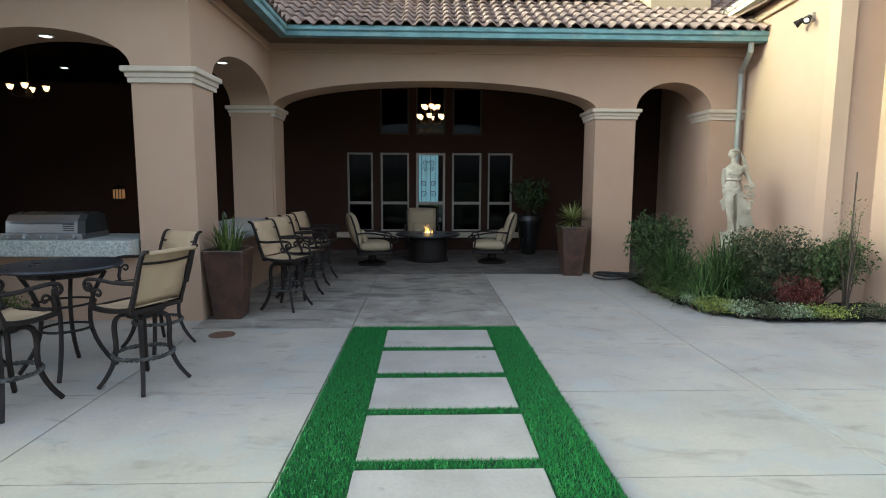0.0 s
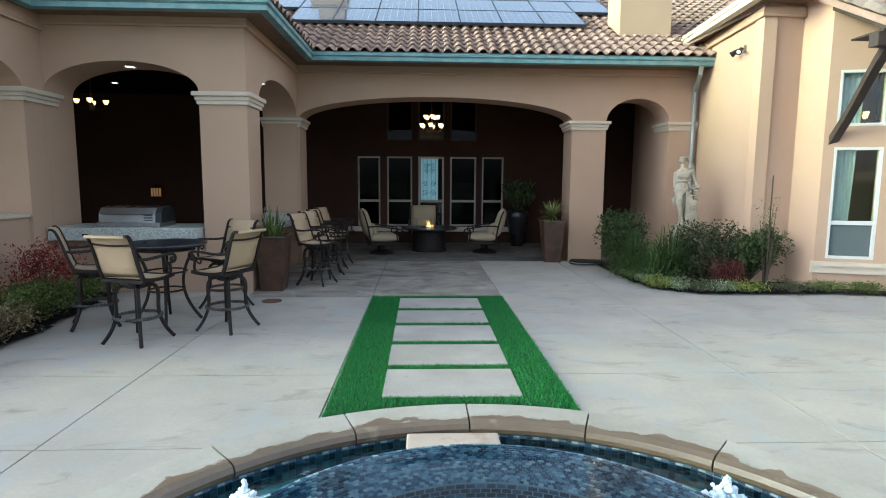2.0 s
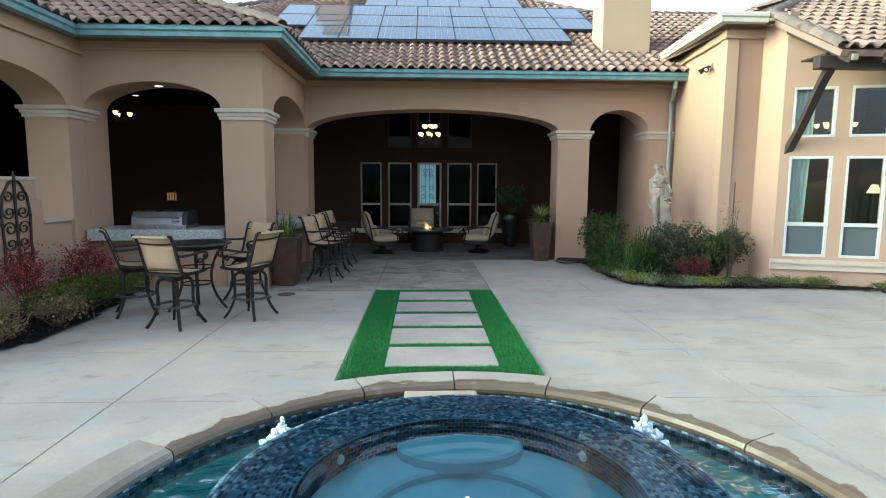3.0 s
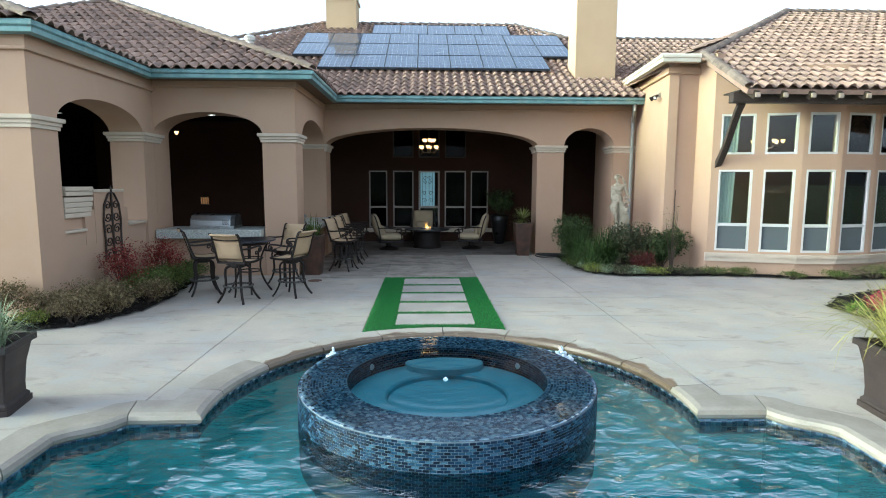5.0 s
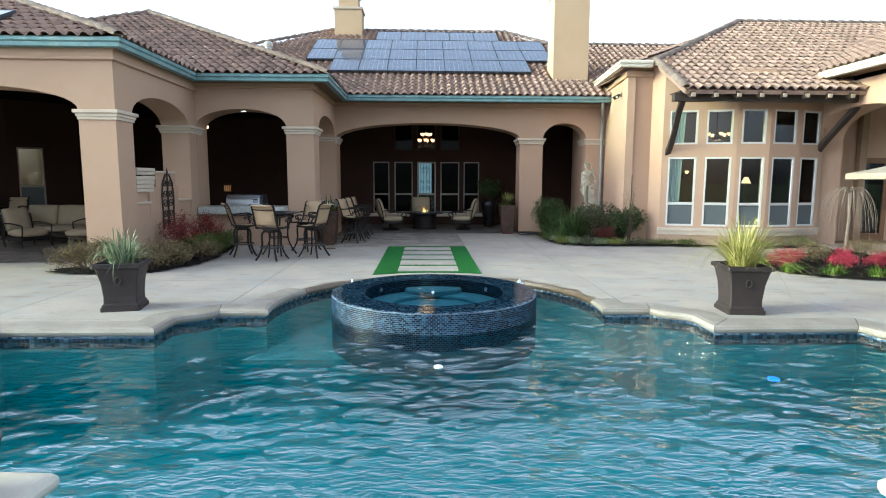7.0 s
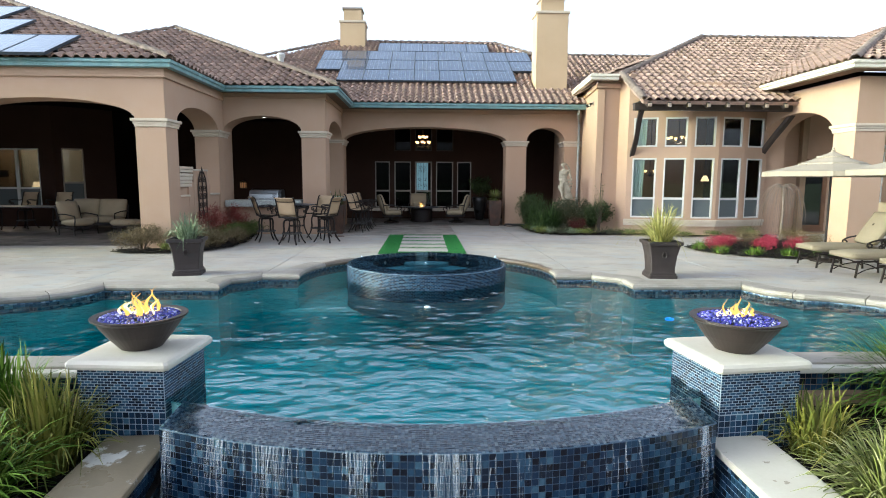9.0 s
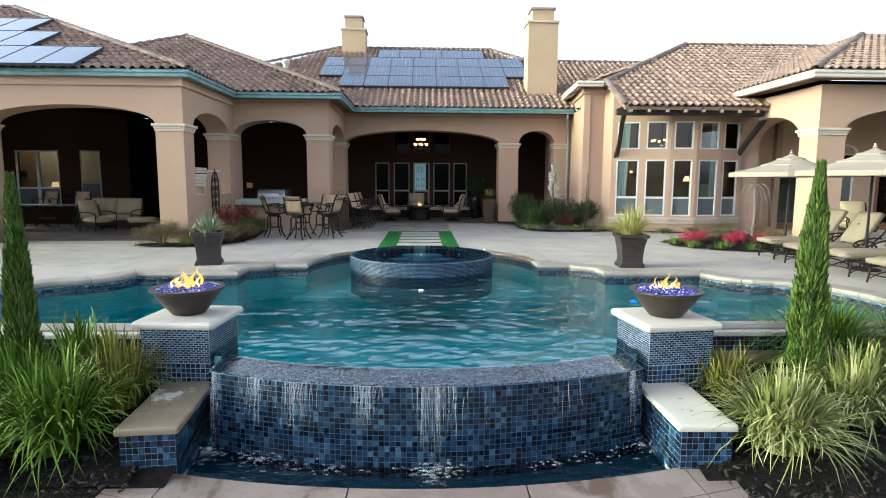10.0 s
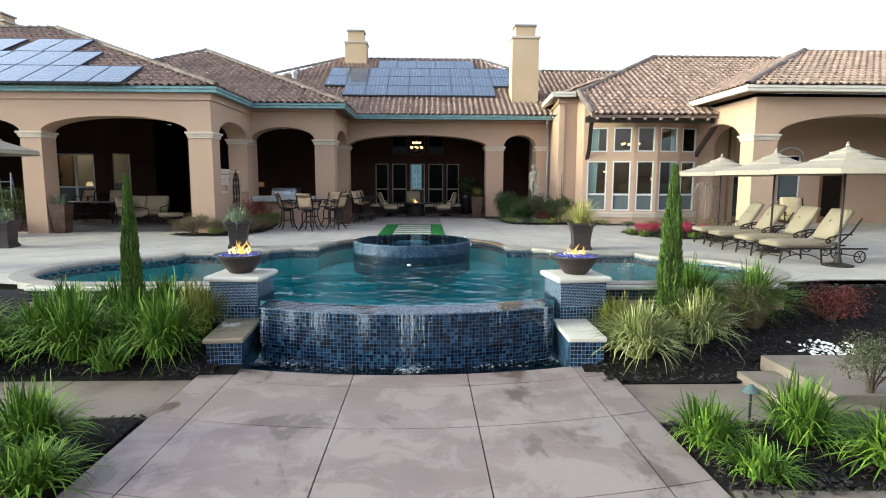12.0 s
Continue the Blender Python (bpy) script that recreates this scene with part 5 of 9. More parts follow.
PATHC = mat("path_concrete", (0.185, 0.142, 0.108), (0.13, 0.10, 0.076), rough=0.75, scale=1.5, fine=30, bump=0.2, stain=(0.085, 0.066, 0.05), stain_scale=1.5, stain_amount=0.6)
path = tagged(new("garden_path"), "tan concrete garden path beside the terrace", "path", kind="structure")
for x0, x1 in ((-3.43, -1.99), (-4.9, -3.44), (-6.4, -4.91), (-9, -6.41)):
    part("slab", boxed(x0, x1, -8.86, -7.76, TERR_Z - 0.12, TERR_Z - 0.012, 0.012), PATHC, path)
part("slab", boxed(3.35, 4.86, -9.12, -8.02, TERR_Z - 0.12, TERR_Z - 0.012, 0.012), PATHC, path)
for x0, x1, y0, y1, z in ((4.87, 5.75, -9.1, -7.85, -0.71), (5.35, 9.5, -8.95, -7.55, -0.60)):
    st = tagged(part("step", boxed(x0, x1, y0, y1, TERR_Z - 0.1, z, 0.015), PATHC), "tan concrete garden step", "step", kind="structure")
curb = [(3.4, -10.55), (4.2, -10.62), (5.2, -10.62), (6.5, -10.5), (9, -10.2)]
part("curb", fix(loft(bmesh.new(), [[(p[0], p[1], TERR_Z - 0.1), (p[0], p[1], TERR_Z - 0.01), (q[0], q[1], TERR_Z - 0.01), (q[0], q[1], TERR_Z - 0.1)] for p, q in zip(curb, offset(curb, 0.16))])), PATHC, path)


def bed_sheet(poly, lift, label, rough_h=0.03, seed=3, step=0.12, zf=ground_z):
    """A mound of bark mulch with an uneven top."""
    xs, ys = [p[0] for p in poly], [p[1] for p in poly]
    rg = random.Random(seed)
    nx, ny = int((max(xs) - min(xs)) / step) + 1, int((max(ys) - min(ys)) / step) + 1
    verts, faces, idx = [], [], {}
    for j in range(ny + 1):
        for i in range(nx + 1):
            x, y = min(xs) + i * step, min(ys) + j * step
            if inside(poly, x, y):
                idx[i, j] = len(verts)
                verts.append((x, y, zf(x, y) + lift + noise.noise((x * 3, y * 3, seed)) * rough_h))
    for (i, j) in idx:
        q = [(i, j), (i + 1, j), (i + 1, j + 1), (i, j + 1)]
        if all(c in idx for c in q):
            faces.append(tuple(idx[c] for c in q))
    return tagged(mesh_of("planting_bed", verts, faces, SOIL), label, "mulch", kind="structure")


def chips(poly, n, zf, lift, seed):
    """Loose bark chips scattered on a bed."""
    rg = random.Random(seed)
    xs, ys = [p[0] for p in poly], [p[1] for p in poly]
    verts, faces = [], []
    while n > 0:
        x, y = rg.uniform(min(xs), max(xs)), rg.uniform(min(ys), max(ys))
        n -= 1
        if not inside(poly, x, y):
            continue
        m = Matrix.LocRotScale((x, y, zf(x, y) + lift), Euler((rg.uniform(-0.7, 0.7), rg.uniform(-0.7, 0.7), rg.uniform(0, 6))), (rg.uniform(0.015, 0.04), rg.uniform(0.008, 0.016), 1))
        k = len(verts)
        verts += [m @ Vector(v) for v in ((-1, -1, 0), (1, -0.8, 0.004), (0.9, 1, 0), (-0.8, 1, 0.006), (0, 0, 0.012))]
        faces += [(k, k + 1, k + 4), (k + 1, k + 2, k + 4), (k + 2, k + 3, k + 4), (k + 3, k, k + 4)]
    return tagged(mesh_of("bark_chips", verts, faces, BARK), "loose dark bark chips on the bed", "mulch", kind="stuff")


BARK = ramp_mat("bark_chip", [(0, (0.008, 0.006, 0.005)), (0.6, (0.018, 0.012, 0.009)), (1, (0.05, 0.034, 0.025))], 0.9, True)
BED_FL = [(-9, -7.74), (-1.74, -7.72), (-1.9, -6.4), (-2.4, -5.8), (-9, -5.8)]
BED_FR = [(3.1, -7.95), (3.36, -8.0), (5.3, -8.0), (5.3, -7.5), (9.5, -7.5), (9.5, -5.3), (7.2, -5.3), (3.7, -5.8), (3.2, -6.4)]
BED_LL = [(-9, -13), (-2.0, -13), (-2.0, -8.88), (-9, -8.88)]
BED_LR = [(3.36, -10.55), (6.5, -10.5), (9, -10.2), (9, -9.0), (4.9, -9.14), (3.36, -9.14)]
for i, b in enumerate((BED_FL, BED_FR, BED_LL, BED_LR)):
    bed_sheet(b, 0.035, "dark bark mulch planting bed", 0.03, i + 1)
    chips(b, 2600, ground_z, 0.05, i + 31)
bed_r = [(4.06, 10.75), (4.02, 9.9), (4.0, 8.3), (4.2, 7.35), (4.75, 6.88), (5.6, 6.82), (7.0, 6.86), (9.0, 6.45), (11.3, 6.3), (11.4, 7.4), (9.8, 6.75), (8.9, 6.75), (7.2, 7.7), (7.2, 8.25), (6.5, 8.35), (6.48, 10.75)]
bed_l = [(-5.62, 7.1), (-4.60, 7.1), (-4.45, 6.0), (-4.25, 4.6), (-4.3, 3.5), (-4.6, 2.6), (-5.2, 2.25), (-6.1, 2.2), (-6.75, 2.4), (-6.9, 3.15), (-5.64, 3.15)]
bed_b = [(7.2, 3.6), (7.3, 2.6), (7.8, 1.8), (8.6, 1.35), (9.8, 1.3), (11.0, 2.0), (11.4, 3.4), (11.3, 6.0), (9.5, 5.2), (8.2, 4.6)]
for i, b in enumerate((bed_r, bed_l, bed_b)):
    bed_sheet(b, 0.03, "dark mulch planting bed cut into the deck", 0.025, i + 7, 0.1, lambda x, y: 0.0)
    chips(b, 900, lambda x, y: 0.0, 0.045, i + 51)

# ---- walk of turf and pavers ----
GX0, GX1, GY1 = -0.538, 1.512, 6.71


def grass_near(x):
    return -0.35 + math.sqrt((2.38 + 0.34) ** 2 - (x - X0) ** 2)


pavers = [(-0.10, 1.10, 6.54 - 0.832 * i - 0.70, 6.54 - 0.832 * i) for i in range(5)]
TURF = ramp_mat("turf_blade", [(0, (0.012, 0.10, 0.018)), (0.5, (0.025, 0.20, 0.03)), (1, (0.06, 0.33, 0.055))], 0.7, True)
TURF_BASE = mat("turf_backing", (0.008, 0.05, 0.012), (0.005, 0.03, 0.008), rough=0.95, fine=80, bump=0.8)
turf_poly = [(GX0, GY1), (GX0, grass_near(GX0))] + [(GX0 + (GX1 - GX0) * i / 10, grass_near(GX0 + (GX1 - GX0) * i / 10)) for i in range(1, 10)] + [(GX1, grass_near(GX1)), (GX1, GY1)]
turf = tagged(part("turf", fill(turf_poly[::-1], [], -0.02, 0.012), TURF_BASE), "bright green artificial turf strip round the pavers", "turf", kind="structure")
rng = random.Random(5)
verts, faces = [], []
for _ in range(95000):
    x, y = rng.uniform(GX0, GX1), rng.uniform(2.1, GY1)
    if y < grass_near(x) or any(a - 0.005 < x < b + 0.005 and c - 0.005 < y < d + 0.005 for a, b, c, d in pavers):
        continue
    a, h, w = rng.uniform(0, 6.283), rng.uniform(0.022, 0.042), rng.uniform(0.0025, 0.005)
    lx, ly = rng.gauss(0, 0.014), rng.gauss(0, 0.014)
    k = len(verts)
    verts += [(x - w * math.cos(a), y - w * math.sin(a), 0.01), (x + w * math.cos(a), y + w * math.sin(a), 0.01), (x + lx, y + ly, 0.01 + h)]
    faces.append((k, k + 1, k + 2))
ob = mesh_of("turf_blades", verts, faces, TURF, turf)
ob["kind"] = "stuff"
for a, b, c, d in pavers:
    tagged(part("paver", boxed(a, b, c, d, 0.0, 0.026, 0.006), PAVER), "rectangular grey concrete paver set in turf", "paver", "stepping pavers")
dark = tagged(part("porch_floor", boxed(-18, 1.50, 10.82, 14.7, 0.0, 0.006), CONCRETE_DARK), "stained concrete floor of the porch, darkened for shade", "floor", kind="structure")
tagged(part("porch_floor", boxed(1.512, 6.5, 10.82, 14.7, 0.0, 0.0055), CONCRETE_DARK), "stained concrete floor of the porch, darkened for shade", "floor", kind="structure")
tagged(part("porch_apron", boxed(-2.52, -0.566, 6.75, 10.81, 0.0, 0.005), APRON), "weathered grey-brown concrete apron", "floor", kind="structure")
tagged(part("porch_apron", boxed(-0.554, 1.514, 6.75, 10.81, 0.0, 0.005), APRON), "weathered grey-brown concrete apron", "floor", kind="structure")
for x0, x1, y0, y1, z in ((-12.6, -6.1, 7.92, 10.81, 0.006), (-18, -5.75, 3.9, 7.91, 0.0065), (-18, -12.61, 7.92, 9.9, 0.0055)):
    tagged(part("porch_floor", boxed(x0, x1, y0, y1, 0.0, z), CONCRETE_DARK), "stained concrete floor of the porch, darkened for shade", "floor", kind="structure")
tagged(part("drain_cover", lathe([(0.15, 0.0), (0.15, 0.008), (0.13, 0.012), (0.01, 0.012)], 20, -2.05, 6.45), mat("rusty_iron", (0.14, 0.07, 0.04), rough=0.8, bump=0.6)), "round rusty iron drain cover in the deck", "cover", kind="structure")

# ---- plants ----
def leaf_mat(name, a, b, c, rough=0.65):
    m = ramp_mat(name, [(0, a), (0.5, b), (1, c)], rough, True)
    bs = m.node_tree.nodes["Principled BSDF"]
    bs.inputs["Specular IOR Level"].default_value = 0.2
    return m


L_GREEN = leaf_mat("leaf_grass_green", (0.035, 0.075, 0.005), (0.095, 0.175, 0.012), (0.20, 0.30, 0.03))
L_OLIVE = leaf_mat("leaf_olive", (0.045, 0.065, 0.015), (0.095, 0.13, 0.025), (0.18, 0.20, 0.055))
L_VARI = leaf_mat("leaf_variegated", (0.09, 0.115, 0.022), (0.25, 0.27, 0.07), (0.48, 0.45, 0.22))
L_GOLD = leaf_mat("leaf_golden", (0.16, 0.16, 0.03), (0.40, 0.37, 0.08), (0.66, 0.60, 0.22))
L_DARK = leaf_mat("leaf_dark", (0.02, 0.032, 0.010), (0.048, 0.072, 0.022), (0.10, 0.13, 0.04))
L_PURPLE = leaf_mat("leaf_purple_green", (0.03, 0.04, 0.018), (0.07, 0.08, 0.035), (0.14, 0.12, 0.06))
L_RED = leaf_mat("leaf_red", (0.10, 0.012, 0.012), (0.24, 0.03, 0.03), (0.38, 0.09, 0.06))
L_PINK = leaf_mat("petal_crimson", (0.22, 0.01, 0.03), (0.42, 0.03, 0.07), (0.55, 0.10, 0.14))
L_TAN = leaf_mat("leaf_tan", (0.09, 0.065, 0.03), (0.17, 0.125, 0.06), (0.26, 0.20, 0.10))
L_LIME = leaf_mat("leaf_lime", (0.09, 0.12, 0.02), (0.20, 0.23, 0.04), (0.34, 0.34, 0.08))
L_CYP = leaf_mat("leaf_cypress", (0.03, 0.06, 0.010), (0.085, 0.145, 0.022), (0.19, 0.25, 0.05))
L_GREY = leaf_mat("leaf_grey_green", (0.11, 0.15, 0.075), (0.22, 0.275, 0.15), (0.38, 0.42, 0.26))
L_REED = leaf_mat("leaf_reed_green", (0.022, 0.042, 0.010), (0.055, 0.095, 0.022), (0.13, 0.19, 0.055))
L_GOLDGREEN = leaf_mat("leaf_gold_green", (0.07, 0.085, 0.012), (0.17, 0.175, 0.025), (0.32, 0.28, 0.06))
L_MAROON = leaf_mat("leaf_maroon", (0.035, 0.008, 0.006), (0.10, 0.022, 0.018), (0.18, 0.05, 0.035))
STEM = mat("twig", (0.09, 0.06, 0.04), (0.05, 0.035, 0.025), rough=0.9, fine=60)
STEM_PALE = mat("bare_twig", (0.22, 0.17, 0.14), (0.15, 0.11, 0.09), rough=0.9, fine=60)


def blades(n, radius, height, width, droop, seed, base=0.12, upright=0.35):
    """Arching strap leaves that spring from one crown."""
    rg = random.Random(seed)
    verts, faces = [], []
    for _ in range(n):
        a = rg.uniform(0, 6.283)
        s = rg.random() ** 0.8
        reach, h = radius * s * rg.uniform(0.7, 1.2), height * rg.uniform(0.5, 1.08) * (1 - upright * s)
        b = base * 1.5 * rg.random() ** 0.5
        w = width * rg.uniform(0.6, 1.2)
        tw = rg.uniform(-2.2, 2.2)
        k = len(verts)
        nseg = 6
        rg_droop = rg.uniform(0.2, 1.6)
        for i in range(nseg + 1):
            t = i / nseg
            r = b + reach * (t ** 1.25)
            z = h * (1 - (1 - t) ** 1.5) - droop * rg_droop * height * s * t ** 3
            c, d = math.cos(a + tw * t * 0.3), math.sin(a + tw * t * 0.3)
            ww = w * (1 - t) ** 0.55 * (0.65 + 0.35 * min(1, t * 4)) + 0.0006
            verts += [(r * c - ww * d, r * d + ww * c, z), (r * c + ww * d, r * d - ww * c, z)]
        faces += [(k + 2 * i, k + 2 * i + 1, k + 2 * i + 3, k + 2 * i + 2) for i in range(nseg)]
    return verts, faces


def clump(name, x, y, z, radius, height, n, width, material, label, droop=0.35, seed=1, base=0.12, upright=0.35, parent=None):
    ob = empty(name, pose(x, y, z), label, "plant") if parent is None else parent
    v, f = blades(n, radius, height, width, droop, seed, base, upright)
    mesh_of("leaves", v, f, material, ob)
    if parent is None:
        part("crown", lathe([(base * 0.9, -0.03), (base * 0.8, 0.04), (base * 0.3, 0.10), (0.01, 0.11)], 8), STEM, ob)
    return ob


def shrub(name, x, y, z, rx, ry, h, n, leaf, material, label, seed=1, category="shrub", lo=0.12, spiky=0.25, aspect=0.45):
    """Twigs and many small leaves in an uneven cloud."""
    rg = random.Random(seed)
    ob = empty(name, pose(x, y, z), label, category)
    bm = bmesh.new()
    tips = []
    for i in range(16):
        a, s = rg.uniform(0, 6.283), rg.uniform(0.2, 0.95)
        top = Vector((rx * s * math.cos(a), ry * s * math.sin(a), h * rg.uniform(0.5, 1.0) * (1 - 0.35 * s * s)))
        tube(bm, bez((0.03 * math.cos(a), 0.03 * math.sin(a), -0.03), (top.x * 0.2, top.y * 0.2, top.z * 0.45), (top.x * 0.8, top.y * 0.8, top.z * 0.7), top, 5), 0.010, 4, 0.003)
        tips.append(top)
    part("branchwork", fix(bm), STEM, ob)["kind"] = "stuff"
    verts, faces = [], []
    lumps = [(Vector((rx * 0.62 * math.cos(a) * s, ry * 0.62 * math.sin(a) * s, h * rg.uniform(0.35, 0.8))), rg.uniform(0.28, 0.5)) for a, s in ((rg.uniform(0, 6.283), rg.uniform(0.3, 1.0)) for _ in range(14))]
    for i in range(n):
        c, r = lumps[rg.randrange(len(lumps))]
        d = Vector((rg.gauss(0, 1), rg.gauss(0, 1), rg.gauss(0, 1))).normalized()
        p = c + Vector((d.x * r * rx * 1.25, d.y * r * ry * 1.25, d.z * r * h * 0.75)) * (rg.random() ** 0.3)
        if rg.random() < spiky:
            p = tips[rg.randrange(len(tips))] * rg.uniform(0.7, 1.12) + Vector((rg.gauss(0, 0.04), rg.gauss(0, 0.04), rg.gauss(0, 0.04)))
        p.z = max(p.z, lo * h * rg.random())
        s = leaf * rg.uniform(0.6, 1.35)
        m = Matrix.LocRotScale(p, Euler((rg.uniform(-1.2, 1.2), rg.uniform(-1.2, 1.2), rg.uniform(0, 6.283))), (s, s * aspect, s))
        k = len(verts)
        verts += [m @ Vector(v) for v in ((-1, 0, 0), (-0.1, -1, 0.12), (1, 0, -0.1), (-0.1, 1, 0.12))]
        faces += [(k, k + 1, k + 2), (k, k + 2, k + 3)]
    mesh_of("foliage", verts, faces, material, ob)
    return ob


def cypress(x, y, z, h, r, seed):
    rg = random.Random(seed)
    ob = empty("cypress", pose(x, y, z), "slim upright green column cypress in the mulch", "tree", "slim cypresses")
    part("trunk", tubed([(0, 0, -0.1), (0.01, 0, h * 0.4), (0, 0.01, h * 0.93)], 0.032, 7, 0.006), STEM, ob)
    verts, faces = [], []
    for i in range(15000):
        t = rg.random() ** 0.85
        prof = r * min(1.0, 0.55 + t * 2.2) * (1 - max(0, t - 0.35) / 0.68) ** 0.75 if t < 1 else 0
        a = rg.uniform(0, 6.283)
        wob = 1 + 0.34 * noise.noise((math.cos(a) * 2.2, math.sin(a) * 2.2, t * 7 + seed)) + 0.16 * noise.noise((math.cos(a) * 5, math.sin(a) * 5, t * 26 + seed))
        q = prof * wob * (rg.random() ** 0.22)
        p = Vector((q * math.cos(a), q * math.sin(a), 0.03 + h * t))
        s = rg.uniform(0.018, 0.042)
        up = Vector((math.cos(a) * 0.35, math.sin(a) * 0.35, 1)).normalized()
        side = up.cross(Vector((rg.gauss(0, 1), rg.gauss(0, 1), 0.1))).normalized()
        k = len(verts)
        verts += [p - side * s * 0.28, p + side * s * 0.28, p + up * s * 2.0]
        faces.append((k, k + 1, k + 2))
    mesh_of("crown", verts, faces, L_CYP, ob)
    return ob


cypress(-3.33, -6.45, -0.55, 2.22, 0.13, 1)
cypress(4.57, -6.45, -0.58, 2.42, 0.165, 2)

# front beds
for i, (x, y, r, h, n, w, m, lb) in enumerate((
        (-3.75, -7.2, 0.62, 0.80, 420, 0.010, L_GREEN, "broad clump of green strap-leaved grass in mulch"),
        (-2.62, -7.15, 0.56, 0.78, 400, 0.010, L_GREEN, "broad clump of green strap-leaved grass in mulch"),
        (-3.05, -6.05, 0.50, 0.62, 260, 0.009, L_GREEN, "green grass clump against the pool wall"),
        (-2.4, -6.5, 0.42, 0.72, 260, 0.009, L_GOLDGREEN, "golden-green grass clump beside the pier"),
        (-4.4, -6.3, 0.6, 0.62, 300, 0.010, L_GREEN, "green grass clump against the pool wall"),
        (-4.9, -7.3, 0.6, 0.70, 320, 0.010, L_GREEN, "broad clump of green strap-leaved grass in mulch"),
        (-3.15, -7.5, 0.30, 0.42, 110, 0.009, L_GREEN, "small green grass tuft in mulch"),
        (-4.3, -6.95, 0.55, 0.70, 300, 0.010, L_GREEN, "broad clump of green strap-leaved grass in mulch"),
        (-3.2, -6.75, 0.48, 0.66, 260, 0.010, L_GREEN, "green strap-leaved grass clump beside the cypress"),
        (-5.6, -6.8, 0.60, 0.72, 320, 0.010, L_GREEN, "broad clump of green strap-leaved grass in mulch"),
        (-5.4, -7.45, 0.50, 0.60, 260, 0.010, L_GREEN, "broad clump of green strap-leaved grass in mulch"),
        (-6.4, -7.2, 0.60, 0.75, 320, 0.010, L_GREEN, "broad clump of green strap-leaved grass in mulch"),
        (-3.85, -6.0, 0.50, 0.60, 240, 0.009, L_GREEN, "green grass clump against the pool wall"),
        (3.84, -7.25, 0.52, 0.66, 520, 0.009, L_VARI, "cream-striped grass clump in mulch"),
        (4.80, -6.85, 0.52, 0.68, 520, 0.009, L_VARI, "cream-striped grass clump in mulch"),
        (3.76, -6.42, 0.36, 0.46, 240, 0.008, L_GOLDGREEN, "golden-green grass clump beside the pier"),
        (5.15, -5.95, 0.80, 0.78, 560, 0.009, L_GREEN, "green grass clump behind the cypress"),
        (6.2, -5.85, 0.70, 0.70, 420, 0.009, L_GREEN, "green grass clump behind the cypress"),
        (3.62, -9.62, 0.30, 0.42, 220, 0.008, L_GREEN, "small green grass tuft with pale flower spikes"),
        (4.55, -9.55, 0.38, 0.55, 240, 0.009, L_GREEN, "upright green grass clump in mulch"),
        (3.78, -10.2, 0.24, 0.26, 150, 0.008, L_GREEN, "low green grass tuft in mulch"),
        (5.05, -10.05, 0.42, 0.45, 260, 0.010, L_GREEN, "broad green grass tuft in mulch"),
        (-2.75, -9.55, 0.42, 0.55, 280, 0.010, L_GREEN, "green grass clump in mulch"),
        (-2.28, -10.25, 0.36, 0.34, 240, 0.010, L_GREEN, "low bright green grass tuft in mulch"),
        (-3.7, -9.9, 0.45, 0.5, 240, 0.010, L_GREEN, "green grass clump in mulch"))):
    clump("grass_clump", x, y, ground_z(x, y) + 0.04, r * 1.28, h * 1.25, int(n * 1.5), w * 1.5, m, lb, seed=i + 3)
for i, (x, y) in enumerate(((5.9, -6.35), (6.3, -5.9), (5.6, -8.9 + 2.6))):
    clump("wispy_grass", x, y, ground_z(x, y) + 0.03, 0.5, 0.75, 420, 0.0028, L_TAN, "wispy pinkish ornamental grass", 0.2, 40 + i)
shrub("red_shrub", 7.3, -6.2, ground_z(7.3, -6.2), 0.7, 0.5, 0.6, 2600, 0.022, L_MAROON, "reddish twiggy barberry shrub in mulch", 9)
shrub("grey_shrub", 5.75, -8.9, -0.56, 0.45, 0.4, 0.6, 2200, 0.016, L_PURPLE, "small dark twiggy shrub beside the steps", 10)
shrub("olive_shrub", -12.4, 2.45, 0.0, 0.65, 0.5, 0.8, 3000, 0.024, L_OLIVE, "loose green shrub beside the porch pillar", 312)
shrub("olive_shrub", -11.65, 2.2, 0.0, 0.55, 0.5, 0.62, 2600, 0.024, L_OLIVE, "loose green shrub beside the porch pillar", 313)
shrub("olive_shrub", -8.4, -3.9, -0.02, 0.8, 0.7, 0.7, 2600, 0.025, L_OLIVE, "green rounded shrub at the deck edge", 12)
shrub("dark_shrub", -7.2, -6.3, ground_z(-7.2, -6.3), 0.7, 0.6, 0.7, 2400, 0.026, L_DARK, "dark green rounded shrub in mulch", 13)
rg = random.Random(77)
bm = bmesh.new()
for i in range(90):
    px, py = 6.6 + rg.gauss(0, 0.22), -7.15 + rg.gauss(0, 0.13)
    lift = 0.035 + 0.03 * max(0.0, 1 - math.hypot(px - 6.6, py + 7.15) / 0.3) * (i % 2)
    bmesh.ops.create_icosphere(bm, subdivisions=1, radius=1.0, matrix=Matrix.LocRotScale((px, py, ground_z(px, py) + lift), Euler((0, 0, rg.uniform(0, 3))), (rg.uniform(0.025, 0.05), rg.uniform(0.02, 0.04), 0.024)))
tagged(part("pebbles", bm, mat("white_pebble", (0.7, 0.68, 0.64), rough=0.7), smooth=True), "white rounded pebbles on the mulch", "pebbles", kind="stuff")

